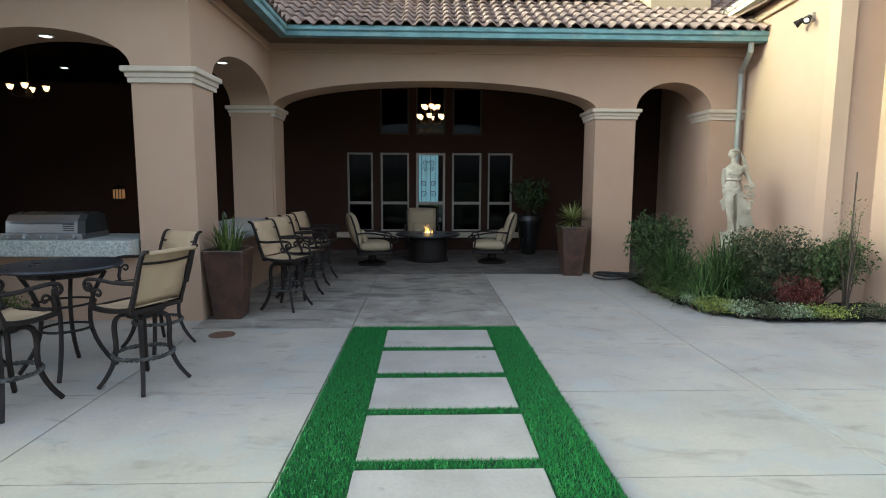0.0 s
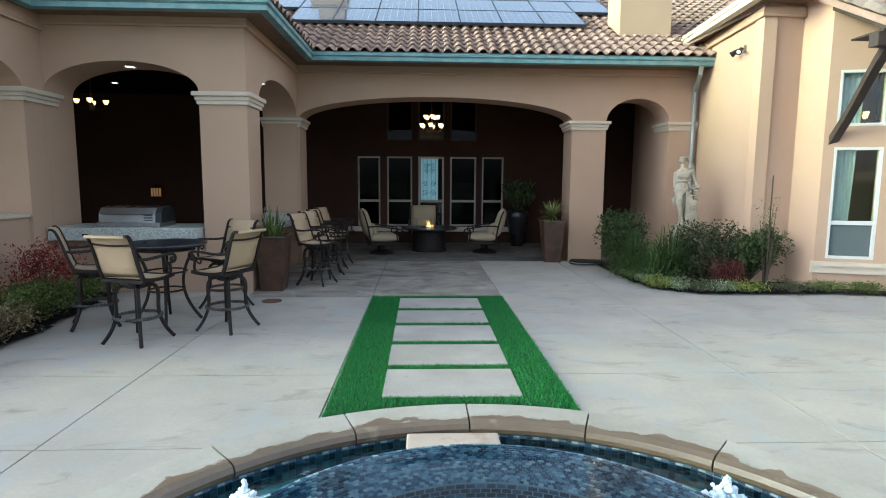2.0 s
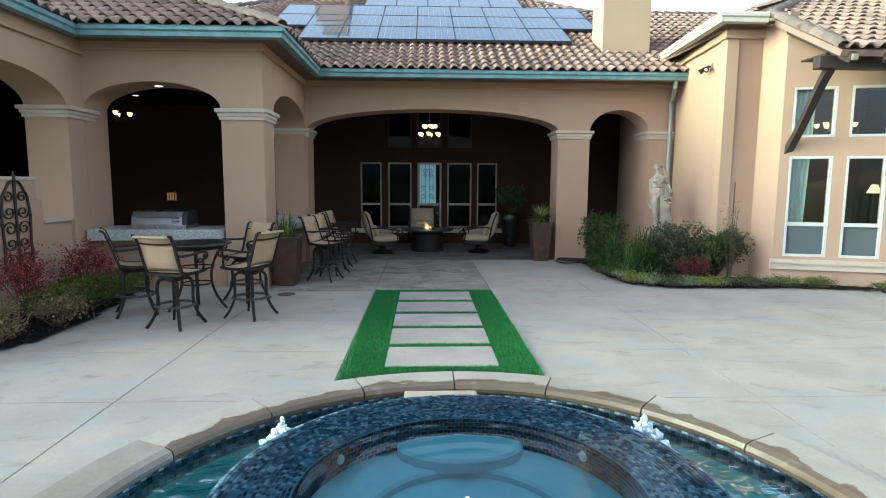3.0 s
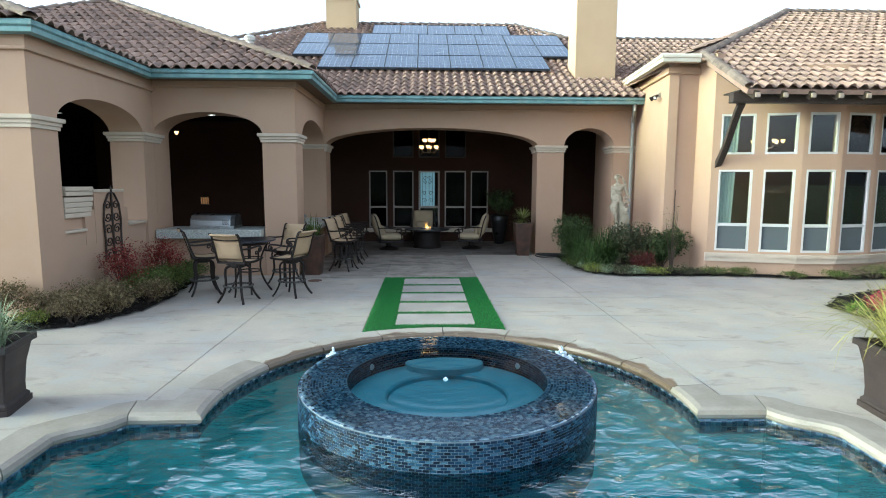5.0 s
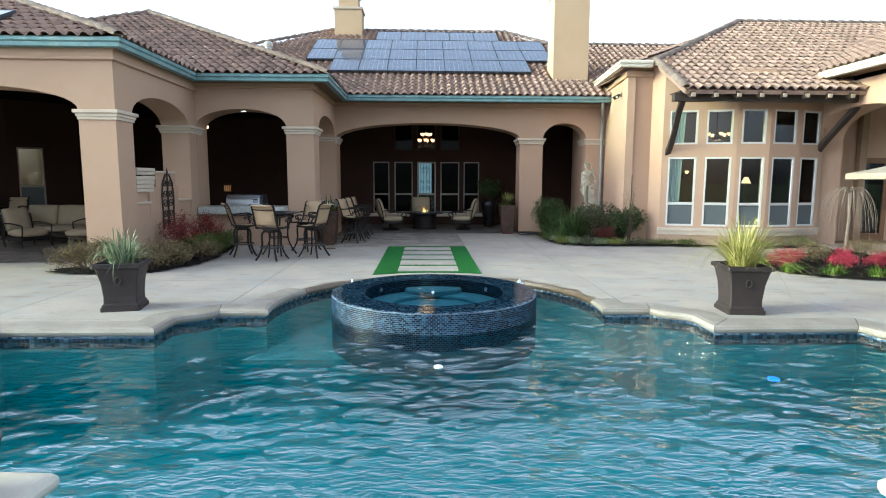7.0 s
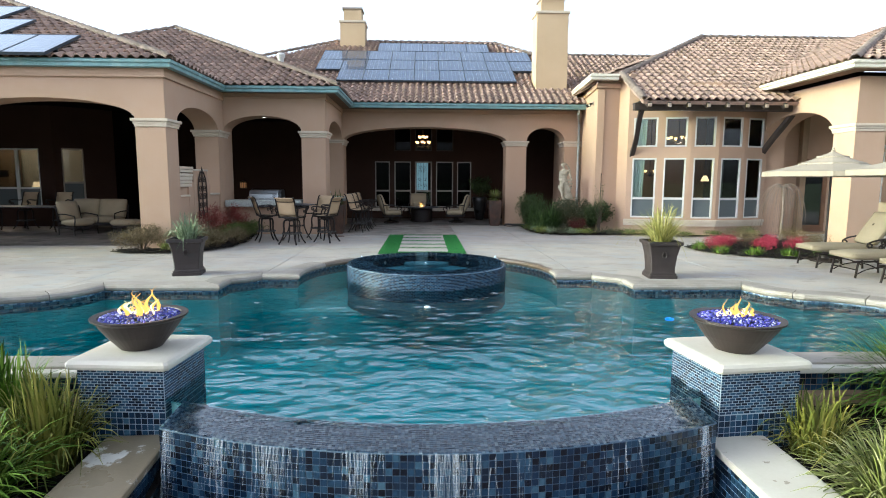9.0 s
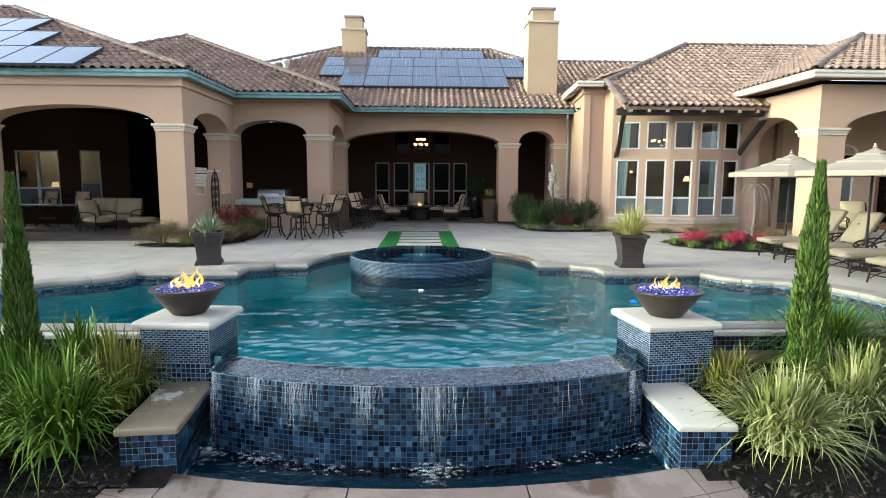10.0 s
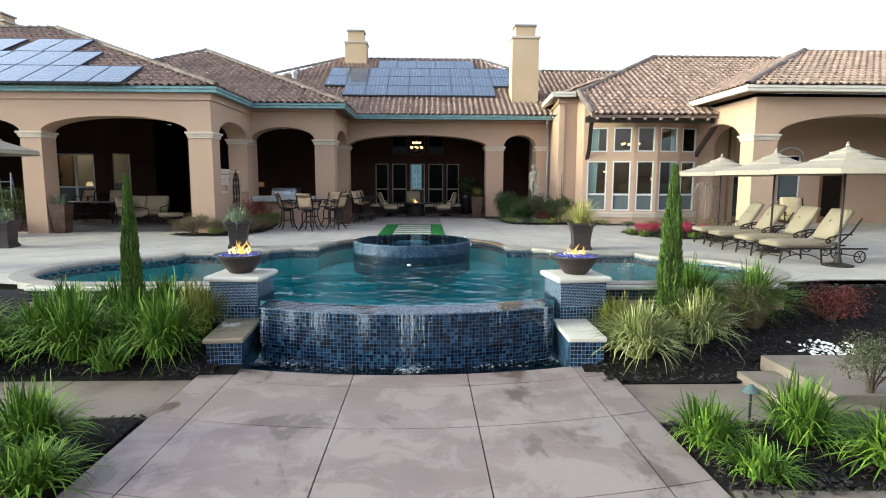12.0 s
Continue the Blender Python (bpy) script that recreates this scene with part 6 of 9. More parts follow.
# bed below the statue
clump("grass_clump", 4.85, 8.15, 0.03, 0.95, 1.08, 640, 0.012, L_REED, "tall arching green grass clump in the house bed", 0.3, 61)
clump("grass_clump", 4.45, 7.85, 0.03, 0.62, 0.75, 380, 0.011, L_REED, "arching green grass clump at the bed edge", 0.4, 62)
clump("grass_clump", 4.4, 8.75, 0.03, 0.75, 0.95, 480, 0.012, L_REED, "arching green grass clump beside the pillar", 0.35, 64)
for i, (x, y) in enumerate(((4.15, 8.25), (4.25, 7.75), (4.12, 8.9), (4.6, 7.2))):
    shrub("groundcover", x, y, 0.02, 0.22, 0.28, 0.22, 700, 0.018, L_GREY if i % 2 else L_OLIVE, "low leafy groundcover along the bed edge", 330 + i)
shrub("dark_shrub", 4.35, 9.35, 0.02, 0.6, 0.75, 1.20, 5200, 0.034, L_DARK, "dark green loose shrub beside the pillar", 14)
shrub("hebe_shrub", 5.45, 8.05, 0.02, 0.75, 0.62, 1.08, 7000, 0.030, L_PURPLE, "dense purple-green shrub below the statue", 15)
shrub("hebe_shrub", 6.15, 7.85, 0.02, 0.66, 0.6, 1.05, 6500, 0.032, L_DARK, "dense dark green shrub beside the wall", 16)
shrub("red_shrub", 5.52, 7.35, 0.02, 0.34, 0.30, 0.52, 2200, 0.020, L_MAROON, "small dark red shrub in the house bed", 17)
for i, (x, y, m, r, h) in enumerate(((4.35, 7.35, L_LIME, 0.28, 0.22), (4.9, 7.1, L_PURPLE, 0.38, 0.24), (5.65, 7.0, L_LIME, 0.32, 0.20), (5.2, 7.05, L_GREY, 0.3, 0.2), (6.4, 7.05, L_PURPLE, 0.4, 0.2), (7.1, 7.05, L_OLIVE, 0.4, 0.18), (7.7, 6.95, L_OLIVE, 0.3, 0.18), (8.6, 6.5, L_OLIVE, 0.3, 0.15), (9.6, 6.4, L_OLIVE, 0.35, 0.18), (10.5, 6.5, L_OLIVE, 0.5, 0.3))):
    shrub("groundcover", x, y, 0.02, r * 1.3, r, h, 900, 0.018, m, "low leafy groundcover along the bed edge", 80 + i)
sap = shrub("sapling", 6.22, 7.42, 0.02, 0.28, 0.28, 1.7, 420, 0.018, L_OLIVE, "thin young tree tied to a stake", 18, "tree", 0.3, 0.6)
part("stake", tubed([(0.02, 0.03, -0.05), (0.03, 0.03, 1.95)], 0.011, 6), STEM, sap, "brown wooden stake")

# bed beside the lounge porch
for i, (x, y, rx, h, m, n, lb) in enumerate((
        (-6.15, 2.78, 0.70, 0.62, L_TAN, 4600, "rounded tan-green shrub at the pillar foot"), (-5.5, 3.0, 0.4, 0.45, L_TAN, 1600, "rounded tan-green shrub at the pillar foot"),
        (-5.0, 3.55, 0.55, 0.62, L_TAN, 2800, "loose tan-green shrub along the wall"), (-4.75, 4.6, 0.45, 0.5, L_OLIVE, 2200, "low olive shrub along the wall"),
        (-4.85, 5.6, 0.5, 0.5, L_OLIVE, 2200, "low olive shrub along the wall"), (-4.75, 6.55, 0.5, 0.45, L_OLIVE, 2200, "low green shrub along the wall"),
        (-5.45, 2.62, 0.3, 0.22, L_LIME, 900, "low yellow-green groundcover at the bed edge"))):
    shrub("bed_shrub", x, y, 0.02, rx, rx * 0.9, h, n, 0.020, m, lb, 100 + i)
for i, (x, y, m) in enumerate(((-4.62, 3.35, L_TAN), (-4.5, 4.2, L_TAN), (-4.65, 5.15, L_OLIVE), (-4.72, 5.95, L_OLIVE), (-4.95, 2.75, L_TAN), (-5.2, 5.3, L_OLIVE))):
    shrub("bed_shrub", x, y, 0.02, 0.42, 0.40, 0.42, 1900, 0.019, m, "loose low shrub spilling to the bed edge", 340 + i)
shrub("bed_shrub", -12.65, 4.3, 0.02, 0.9, 0.8, 1.5, 4200, 0.024, L_OLIVE, "large green shrub outside the porch pillar", 361)
shrub("red_nandina", -11.9, 3.0, 0.02, 0.5, 0.3, 0.4, 1400, 0.022, L_RED, "low red-leaved shrub at the porch pillar", 362)
shrub("red_nandina", -5.25, 4.75, 0.02, 0.42, 0.42, 1.0, 2000, 0.022, L_RED, "airy red-leaved nandina by the wall ornament", 110, spiky=0.55)
shrub("red_nandina", -5.1, 6.0, 0.02, 0.55, 0.5, 0.95, 2600, 0.022, L_RED, "airy red-leaved nandina by the low wall", 111, spiky=0.55)

# round bed below the bay
for i, (x, y) in enumerate(((7.75, 2.95), (8.25, 3.35), (8.75, 2.5), (9.55, 2.6), (9.4, 3.4))):
    shrub("azalea", x, y, 0.02, 0.30, 0.28, 0.36, 1300, 0.018, L_PINK, "low crimson azalea mound in the round bed", 120 + i)
for i, (x, y) in enumerate(((7.6, 2.35), (8.2, 2.0), (8.9, 1.75), (9.7, 1.8), (7.45, 3.1))):
    clump("grass_tuft", x, y, 0.03, 0.22, 0.24, 120, 0.007, L_GREEN, "small green tuft at the bed edge", seed=130 + i)
for i, (x, y) in enumerate(((8.9, 3.6), (10.2, 3.0), (10.6, 4.4))):
    shrub("brown_shrub", x, y, 0.02, 0.5, 0.45, 0.45, 1600, 0.018, L_TAN, "brownish winter shrub in the round bed", 140 + i)


def weeping_tree(x, y):
    ob = empty("weeping_tree", pose(x, y, 0.02), "bare weeping tree with hanging pale twigs", "tree")
    part("trunk", tubed([(0, 0, -0.05), (0.03, 0, 0.8), (0, 0.02, 1.55)], 0.045, 8, 0.03), STEM_PALE, ob)
    rg = random.Random(4)
    bm = bmesh.new()
    for i in range(64):
        a, s = rg.uniform(0, 6.283), rg.uniform(0.12, 0.72)
        c, d = math.cos(a) * s, math.sin(a) * s
        tube(bm, bez((0, 0, 1.5), (c * 0.4, d * 0.4, 1.5 + rg.uniform(0.15, 0.4)), (c * 0.95, d * 0.95, 1.5), (c * rg.uniform(0.9, 1.2), d * rg.uniform(0.9, 1.2), rg.uniform(0.2, 1.15)), 7), 0.007, 4, 0.002)
    part("crown", fix(bm), STEM_PALE, ob)["kind"] = "stuff"


weeping_tree(10.95, 5.35)

# ---- pots ----
BRONZE = mat("dark_bronze_glaze", (0.030, 0.019, 0.016), (0.02, 0.013, 0.011), rough=0.62, scale=4, fine=50, bump=0.1)
RUSTPOT = mat("rust_brown_glaze", (0.11, 0.052, 0.03), (0.028, 0.018, 0.015), rough=0.35, scale=3.5, fine=30, bump=0.15, mix=0.4)


def flared_pot(x, y, turn, material_plant, seed, label, ph=0.62, pr=0.5, nb=260):
    ob = empty("flared_planter", pose(x, y, 0.0, 0, 0, turn) @ Matrix.Diagonal((0.73, 0.73, 1, 1)), label, "planter", "flared planters")
    part("bowl", fix(loft(bmesh.new(), [sq(0.335, 0.0), sq(0.335, 0.055), sq(0.315, 0.06), sq(0.315, 0.085), sq(0.285, 0.11), sq(0.285, 0.2), sq(0.31, 0.4), sq(0.36, 0.57), sq(0.375, 0.59), sq(0.415, 0.60), sq(0.415, 0.655), sq(0.37, 0.66), sq(0.345, 0.60), sq(0.01, 0.59)])), BRONZE, ob)
    part("soil", boxed(-0.33, 0.33, -0.33, 0.33, 0.57, 0.602), SOIL, ob)
    for s, a in ((-1, 0), (1, 180)):
        p = part("lion_ring", fix(tube(bmesh.new(), [(0.05 * math.cos(t), 0, 0.05 * math.sin(t)) for t in (6.2832 * k / 16 for k in range(17))], 0.013, 6)), BRONZE, ob, "round relief ring")
        p.matrix_basis = pose(0, s * 0.335, 0.42, 0, 0, a)
    v, f = blades(nb, pr, ph, 0.0065, 0.45, seed, 0.10)
    pl_ = empty("potted_grass", pose(x, y, 0.60), "spiky grass plant in a flared planter", "plant")
    mesh_of("leaves", v, f, material_plant, pl_)
    part("crown", lathe([(0.09, -0.02), (0.07, 0.05), (0.01, 0.08)], 8), STEM, pl_)
    return ob


flared_pot(-3.74, -0.50, 12, L_GREY, 201, "dark bronze flared square planter on the pool deck", 0.58, 0.40, 260)
flared_pot(4.77, -0.84, -6, L_GOLD, 202, "dark bronze flared square planter on the pool deck", 0.80, 0.98, 400)
flared_pot(-9.5, -0.46, 6, L_GREY, 203, "dark bronze flared square planter on the pool deck", 0.5, 0.36, 150)


def tall_pot(x, y, material_plant, seed, kind, label, k=1.0):
    ob = empty("tall_planter", pose(x, y, 0.006, 0, 0, 0) @ Matrix.Diagonal((0.87, 0.87, k, 1)), label, "planter", "tall planters")
    part("body", fix(loft(bmesh.new(), [sq(0.20, 0.0), sq(0.205, 0.02), sq(0.25, 0.45), sq(0.285, 0.86), sq(0.295, 0.90), sq(0.29, 0.915), sq(0.25, 0.91), sq(0.24, 0.84), sq(0.01, 0.83)])), RUSTPOT, ob)
    part("soil", boxed(-0.23, 0.23, -0.23, 0.23, 0.80, 0.84), SOIL, ob)
    p = empty("potted_plant", pose(x, y, 0.84 * k), "spiky green plant in a tall planter", "plant")
    if kind == "yucca":
        part("stem", tubed([(0, 0, -0.02), (0.01, 0, 0.14)], 0.035, 8), STEM, p)
        rg = random.Random(seed)
        verts, faces = [], []
        for i in range(170):
            d = Vector((rg.gauss(0, 1), rg.gauss(0, 1), rg.gauss(0.35, 0.8))).normalized()
            s = d.cross(Vector((0.1, 0.2, 1))).normalized() * 0.011
            ln = rg.uniform(0.34, 0.48)
            k = len(verts)
            o = Vector((0, 0, 0.20))
            verts += [o - s, o + s, o + d * ln * 0.6 + s, o + d * ln * 0.6 - s, o + d * ln + Vector((0, 0, -0.02))]
            faces += [(k, k + 1, k + 2, k + 3), (k + 3, k + 2, k + 4)]
        mesh_of("leaves", verts, faces, material_plant, p)
    else:
        v, f = blades(80, 0.30, 0.58, 0.017, 0.12, seed, 0.09, 0.45) if kind == "grass" else blades(46, 0.46, 0.50, 0.030, 0.25, seed, 0.07, 0.3)
        mesh_of("leaves", v, f, material_plant, p)
        part("crown", lathe([(0.09, -0.02), (0.07, 0.05), (0.01, 0.08)], 8), STEM, p)
    return ob


tall_pot(-2.24, 7.36, L_OLIVE, 211, "grass", "tall tapered rust-brown planter beside the pillar")
tall_pot(3.22, 10.75, L_VARI, 212, "yucca", "tall tapered rust-brown planter beside the pillar", 1.04)
tall_pot(-10.50, 3.42, L_GREY, 213, "agave", "tall tapered rust-brown planter beside the porch pillar", 1.0)
URN = mat("black_urn_glaze", (0.012, 0.011, 0.011), rough=0.3)
urn = empty("floor_urn", pose(2.95, 13.9, 0.006), "tall black glazed urn in the porch", "urn")
part("body", lathe([(0.17, 0.0), (0.18, 0.03), (0.24, 0.4), (0.30, 0.8), (0.31, 0.98), (0.28, 1.0), (0.26, 0.93), (0.01, 0.92)], 24), URN, urn, smooth=True)
shrub("potted_palm", 2.95, 13.9, 0.93, 0.5, 0.5, 0.95, 900, 0.08, L_DARK, "dark leafy plant in the porch urn", 220, "plant", 0.3, 0.4, 0.3)

# ---- furniture ----
IRON = mat("dark_cast_aluminium", (0.014, 0.010, 0.009), (0.022, 0.015, 0.012), rough=0.55, scale=6, fine=70, bump=0.15)
IRON.node_tree.nodes["Principled BSDF"].inputs["Specular IOR Level"].default_value = 0.22
ROPE_IRON = mat("worn_cast_metal", (0.07, 0.065, 0.058), (0.03, 0.026, 0.022), rough=0.5, scale=12, fine=70, bump=0.2)
SLING = mat("tan_sling_mesh", (0.43, 0.305, 0.18), (0.37, 0.26, 0.15), rough=0.8, scale=3, fine=220, bump=0.3, dist=0.001)
CUSHION_PALE = mat("pale_tan_cushion_cloth", (0.42, 0.325, 0.205), (0.36, 0.28, 0.175), rough=0.9, scale=3, fine=160, bump=0.3, dist=0.002)
# button cloth darkened to hold the shadow of the tuft's dimple
TUFT_SHADOW = mat("shadowed_tuft_cloth", (0.10, 0.075, 0.045), rough=0.9, fine=160, bump=0.3)
CUSHION = mat("tan_cushion_cloth", (0.225, 0.18, 0.12), (0.185, 0.148, 0.098), rough=0.9, scale=3, fine=160, bump=0.3, dist=0.002)
TABLETOP = mat("dark_metal_tabletop", (0.03, 0.03, 0.035), (0.05, 0.05, 0.055), rough=0.3, metal=0.5, scale=5, fine=60, bump=0.05)
STONE_TOP = mat("speckled_granite", (0.58, 0.59, 0.53), (0.25, 0.25, 0.23), rough=0.35, scale=45, fine=150, bump=0.03, mix=0.4)
STEEL = mat("brushed_steel", (0.40, 0.41, 0.42), (0.33, 0.34, 0.35), rough=0.3, metal=1.0, scale=3, fine=120, bump=0.05)
BLACK = mat("black_plastic", (0.015, 0.015, 0.016), rough=0.5)


def scroll(bm, c, r, side, flip, y_off):
    """A small spiral in the plane x = c.x."""
    pts = []
    for i in range(14):
        t = i / 13
        a = flip * t * 5.2
        k = r * (1 - 0.72 * t)
        pts.append((c[0], c[1] + side * (r - k * math.cos(a)) - side * r, c[2] + k * math.sin(a)))
    return tube(bm, pts, 0.011, 5)


def bar_chair(m, label, group):
    """Swivel bar chair facing +y, standing on z = 0."""
    ob = empty("bar_chair", m @ Matrix.Diagonal((1.03, 1.03, 1.02, 1)), label, "chair", group)
    w = 0.255
    prof = bez((0, 0.27, 0.735), (0, 0.12, 0.70), (0, -0.10, 0.715), (0, -0.185, 0.75), 8)
    back = bez((0, -0.19, 0.765), (0, -0.25, 0.90), (0, -0.27, 1.05), (0, -0.335, 1.19), 8) + [Vector((0, -0.365, 1.215)), Vector((0, -0.395, 1.215)), Vector((0, -0.405, 1.195))]

    def sheet_of(line, name, k):
        bm = bmesh.new()
        loft(bm, [[(-w + 0.012, p.y, p.z), (-w * 0.4, p.y, p.z - k), (w * 0.4, p.y, p.z - k), (w - 0.012, p.y, p.z), (w - 0.012, p.y + 0.004, p.z - 0.012), (-w + 0.012, p.y + 0.004, p.z - 0.012)] for p in line])
        return part(name, fix(bm), SLING, ob, "tan woven sling", True)

    sheet_of(prof, "seat", 0.014)
    sheet_of(back, "backrest", 0.0)
    for s in (-1, 1):
        part("seat_rail", tubed([(s * w, p.y, p.z - 0.012) for p in prof], 0.025, 4), IRON, ob)
        part("back_rail", tubed([(s * w, -0.175, 0.70)] + [(s * w, p.y, p.z) for p in back[:-1]], 0.023, 4, 0.019), IRON, ob)
        bm = bmesh.new()
        tube(bm, bez((s * (w + 0.005), -0.245, 0.955), (s * (w + 0.05), -0.08, 0.93), (s * (w + 0.05), 0.08, 0.985), (s * (w + 0.045), 0.22, 0.965), 10), 0.017, 6)
        tube(bm, [(s * (w + 0.045), 0.22 + 0.055 * math.sin(a) * (1 - a / 9.5), 0.91 + 0.055 * math.cos(a) * (1 - a / 9.5)) for a in (0.45 * k for k in range(16))], 0.015, 6)
        tube(bm, bez((s * (w + 0.04), 0.235, 0.90), (s * (w + 0.03), 0.14, 0.86), (s * (w + 0.02), 0.25, 0.80), (s * w, 0.22, 0.735), 7), 0.017, 6)
        tube(bm, [(s * (w + 0.03), 0.135 + 0.04 * math.cos(a) * (1 - a / 10), 0.85 + 0.04 * math.sin(a) * (1 - a / 10)) for a in (0.45 * k for k in range(15))], 0.012, 5)
        part("arm", fix(bm), IRON, ob, "scrolled cast arm")
    part("cross_rail", tubed(bez((-w, -0.30, 1.115), (-w * 0.4, -0.335, 1.10), (w * 0.4, -0.335, 1.10), (w, -0.30, 1.115), 6), 0.012, 6), IRON, ob)
    part("front_rail", tubed([(-w, 0.265, 0.715), (w, 0.265, 0.715)], 0.022, 4), IRON, ob)
    part("rear_rail", tubed([(-w, -0.18, 0.705), (w, -0.18, 0.705)], 0.024, 4), IRON, ob)
    part("swivel", lathe([(0.09, 0.60), (0.12, 0.615), (0.12, 0.65), (0.19, 0.66), (0.19, 0.685), (0.01, 0.685)], 16), IRON, ob)
    for i in range(4):
        a = radians(45 + 90 * i)
        c, d = math.cos(a), math.sin(a)
        part("leg", tubed(bez((c * 0.04, d * 0.04, 0.625), (c * 0.20, d * 0.20, 0.66), (c * 0.215, d * 0.215, 0.60), (c * 0.21, d * 0.21, 0.47), 6) + bez((c * 0.205, d * 0.205, 0.40), (c * 0.20, d * 0.20, 0.26), (c * 0.25, d * 0.25, 0.13), (c * 0.355, d * 0.355, 0.008), 7), 0.025, 4, 0.021), IRON, ob)
    bm = bmesh.new()
    for k in range(2):
        tube(bm, [((0.235 + 0.011 * math.cos(18 * t + 3.14 * k)) * math.cos(t), (0.235 + 0.011 * math.cos(18 * t + 3.14 * k)) * math.sin(t), 0.285 + 0.011 * math.sin(18 * t + 3.14 * k)) for t in (6.2832 * j / 84 for j in range(85))], 0.012, 4)
    part("foot_ring", fix(bm), ROPE_IRON, ob, "twisted metal foot ring")
    return ob


def stand(x, y, turn):
    return pose(x, y, 0.002, 0, 0, turn)


TX, TY = -3.06, 5.22
chair = bar_chair(stand(TX + 0.07, TY - 0.90, -16), "tan sling bar chair with dark metal frame at the round table", "bar chairs round the table")
copy_thing(chair, stand(TX + 0.90, TY - 0.38, 68))
copy_thing(chair, stand(TX - 0.80, TY - 0.20, -62))
copy_thing(chair, stand(TX + 0.48, TY + 0.80, 152))
stool = bar_chair(pose(-1.62, 7.85, 0.008, 0, 0, -108), "tan sling swivel bar chair at the granite bar", "bar chairs at the bar")
for y, t in ((8.62, -112), (9.35, -100), (10.15, -104)):
    copy_thing(stool, pose(-1.60, y, 0.008, 0, 0, t))

table = empty("bar_table", stand(TX, TY, 0), "round dark metal bar-height table with flared legs", "table")
part("tabletop", lathe([(0.02, 0.985), (0.44, 0.99), (0.50, 1.00), (0.515, 1.015), (0.505, 1.03), (0.30, 1.035), (0.01, 1.035)], 40), TABLETOP, table)
part("apron", lathe([(0.33, 0.93), (0.345, 0.94), (0.345, 0.985), (0.33, 0.988)], 28), IRON, table)
part("lower_ring", fix(tube(bmesh.new(), [(0.21 * math.cos(t), 0.21 * math.sin(t), 0.42) for t in (6.2832 * j / 32 for j in range(33))], 0.013, 6)), IRON, table)
part("upper_ring", fix(tube(bmesh.new(), [(0.25 * math.cos(t), 0.25 * math.sin(t), 0.66) for t in (6.2832 * j / 32 for j in range(33))], 0.012, 6)), IRON, table)
for i in range(4):
    a = radians(20 + 90 * i)
    c, d = math.cos(a), math.sin(a)
    part("leg", tubed(bez((c * 0.35, d * 0.35, 0.95), (c * 0.14, d * 0.14, 0.62), (c * 0.14, d * 0.14, 0.35), (c * 0.40, d * 0.40, 0.01), 10), 0.02, 6), IRON, table)

# bar and grill counters
bar = tagged(part("bar_counter", boxed(-3.24, -2.575, 7.9, 10.78, 0.0, 0.98), STUCCO), "stucco bar base under the side arch", "counter", kind="structure")
(part("granite_worktop", boxed(-3.26, -2.22, 7.93, 11.7, 0.985, 1.11, 0.02), STONE_TOP, bar, "pale speckled granite bar top"))
tagged(part("bar_counter_end", boxed(-3.2, -2.58, 11.56, 11.72, 0.0, 0.98), STUCCO), "stucco end of the bar", "counter", kind="structure")
gcount = tagged(part("grill_counter", boxed(-5.64, -3.30, 7.19, 7.86, 0.0, 0.86), STUCCO), "stucco grill counter under the kitchen arch", "counter", kind="structure")
(part("granite_worktop", boxed(-5.62, -3.31, 6.92, 7.92, 0.865, 1.07, 0.02), STONE_TOP, gcount, "thick pale speckled granite grill worktop"))
faucet = empty("bar_faucet", pose(-2.62, 8.25, 1.11), "arched chrome bar faucet on the granite top", "faucet")
part("spout", tubed([(0, 0, 0), (0, 0, 0.16)] + [(0.0, 0.06 - 0.06 * math.cos(t), 0.16 + 0.07 * math.sin(t)) for t in (3.14 * k / 8 for k in range(9))], 0.012, 7), STEEL, faucet)
part("base", lathe([(0.028, 0.0), (0.028, 0.02), (0.014, 0.03), (0.01, 0.03)], 12), STEEL, faucet)
grill = empty("grill", pose(-4.45, 7.40, 1.07), "stainless steel built-in gas grill on the granite", "grill")
part("firebox", boxed(-0.50, 0.50, -0.28, 0.26, 0.0, 0.07, 0.01), STEEL, grill)
part("control_panel", boxed(-0.50, 0.50, -0.34, -0.285, -0.02, 0.07, 0.008), STEEL, grill)
bm = bmesh.new()
loft(bm, [[(x, -0.27, 0.072), (x, -0.25, 0.22), (x, -0.18, 0.30), (x, 0.05, 0.33), (x, 0.2, 0.28), (x, 0.25, 0.072)] for x in (-0.49, 0.40)])
part("hood", fix(bm), STEEL, grill, "curved steel grill hood")
bm = bmesh.new()
loft(bm, [[(x, -0.275, 0.07), (x, -0.255, 0.225), (x, -0.18, 0.308), (x, 0.05, 0.338), (x, 0.2, 0.288), (x, 0.255, 0.07)] for x in (0.402, 0.50)])
part("hood_end", fix(bm), BLACK, grill, "black cast hood end")
part("handle", tubed([(-0.42, -0.30, 0.21), (0.36, -0.30, 0.21)], 0.012, 8), STEEL, grill)
for i in range(5):
    part("vent", boxed(0.22, 0.36, -0.268, -0.262, 0.10 + 0.025 * i, 0.112 + 0.025 * i), BLACK, grill)
for i in range(5):
    k = part("knob", lathe([(0.026, 0.0), (0.022, 0.03), (0.01, 0.034)], 12), STEEL, grill)
    k.matrix_basis = pose(-0.4 + 0.2 * i, -0.345, 0.025, 90, 0, 0)

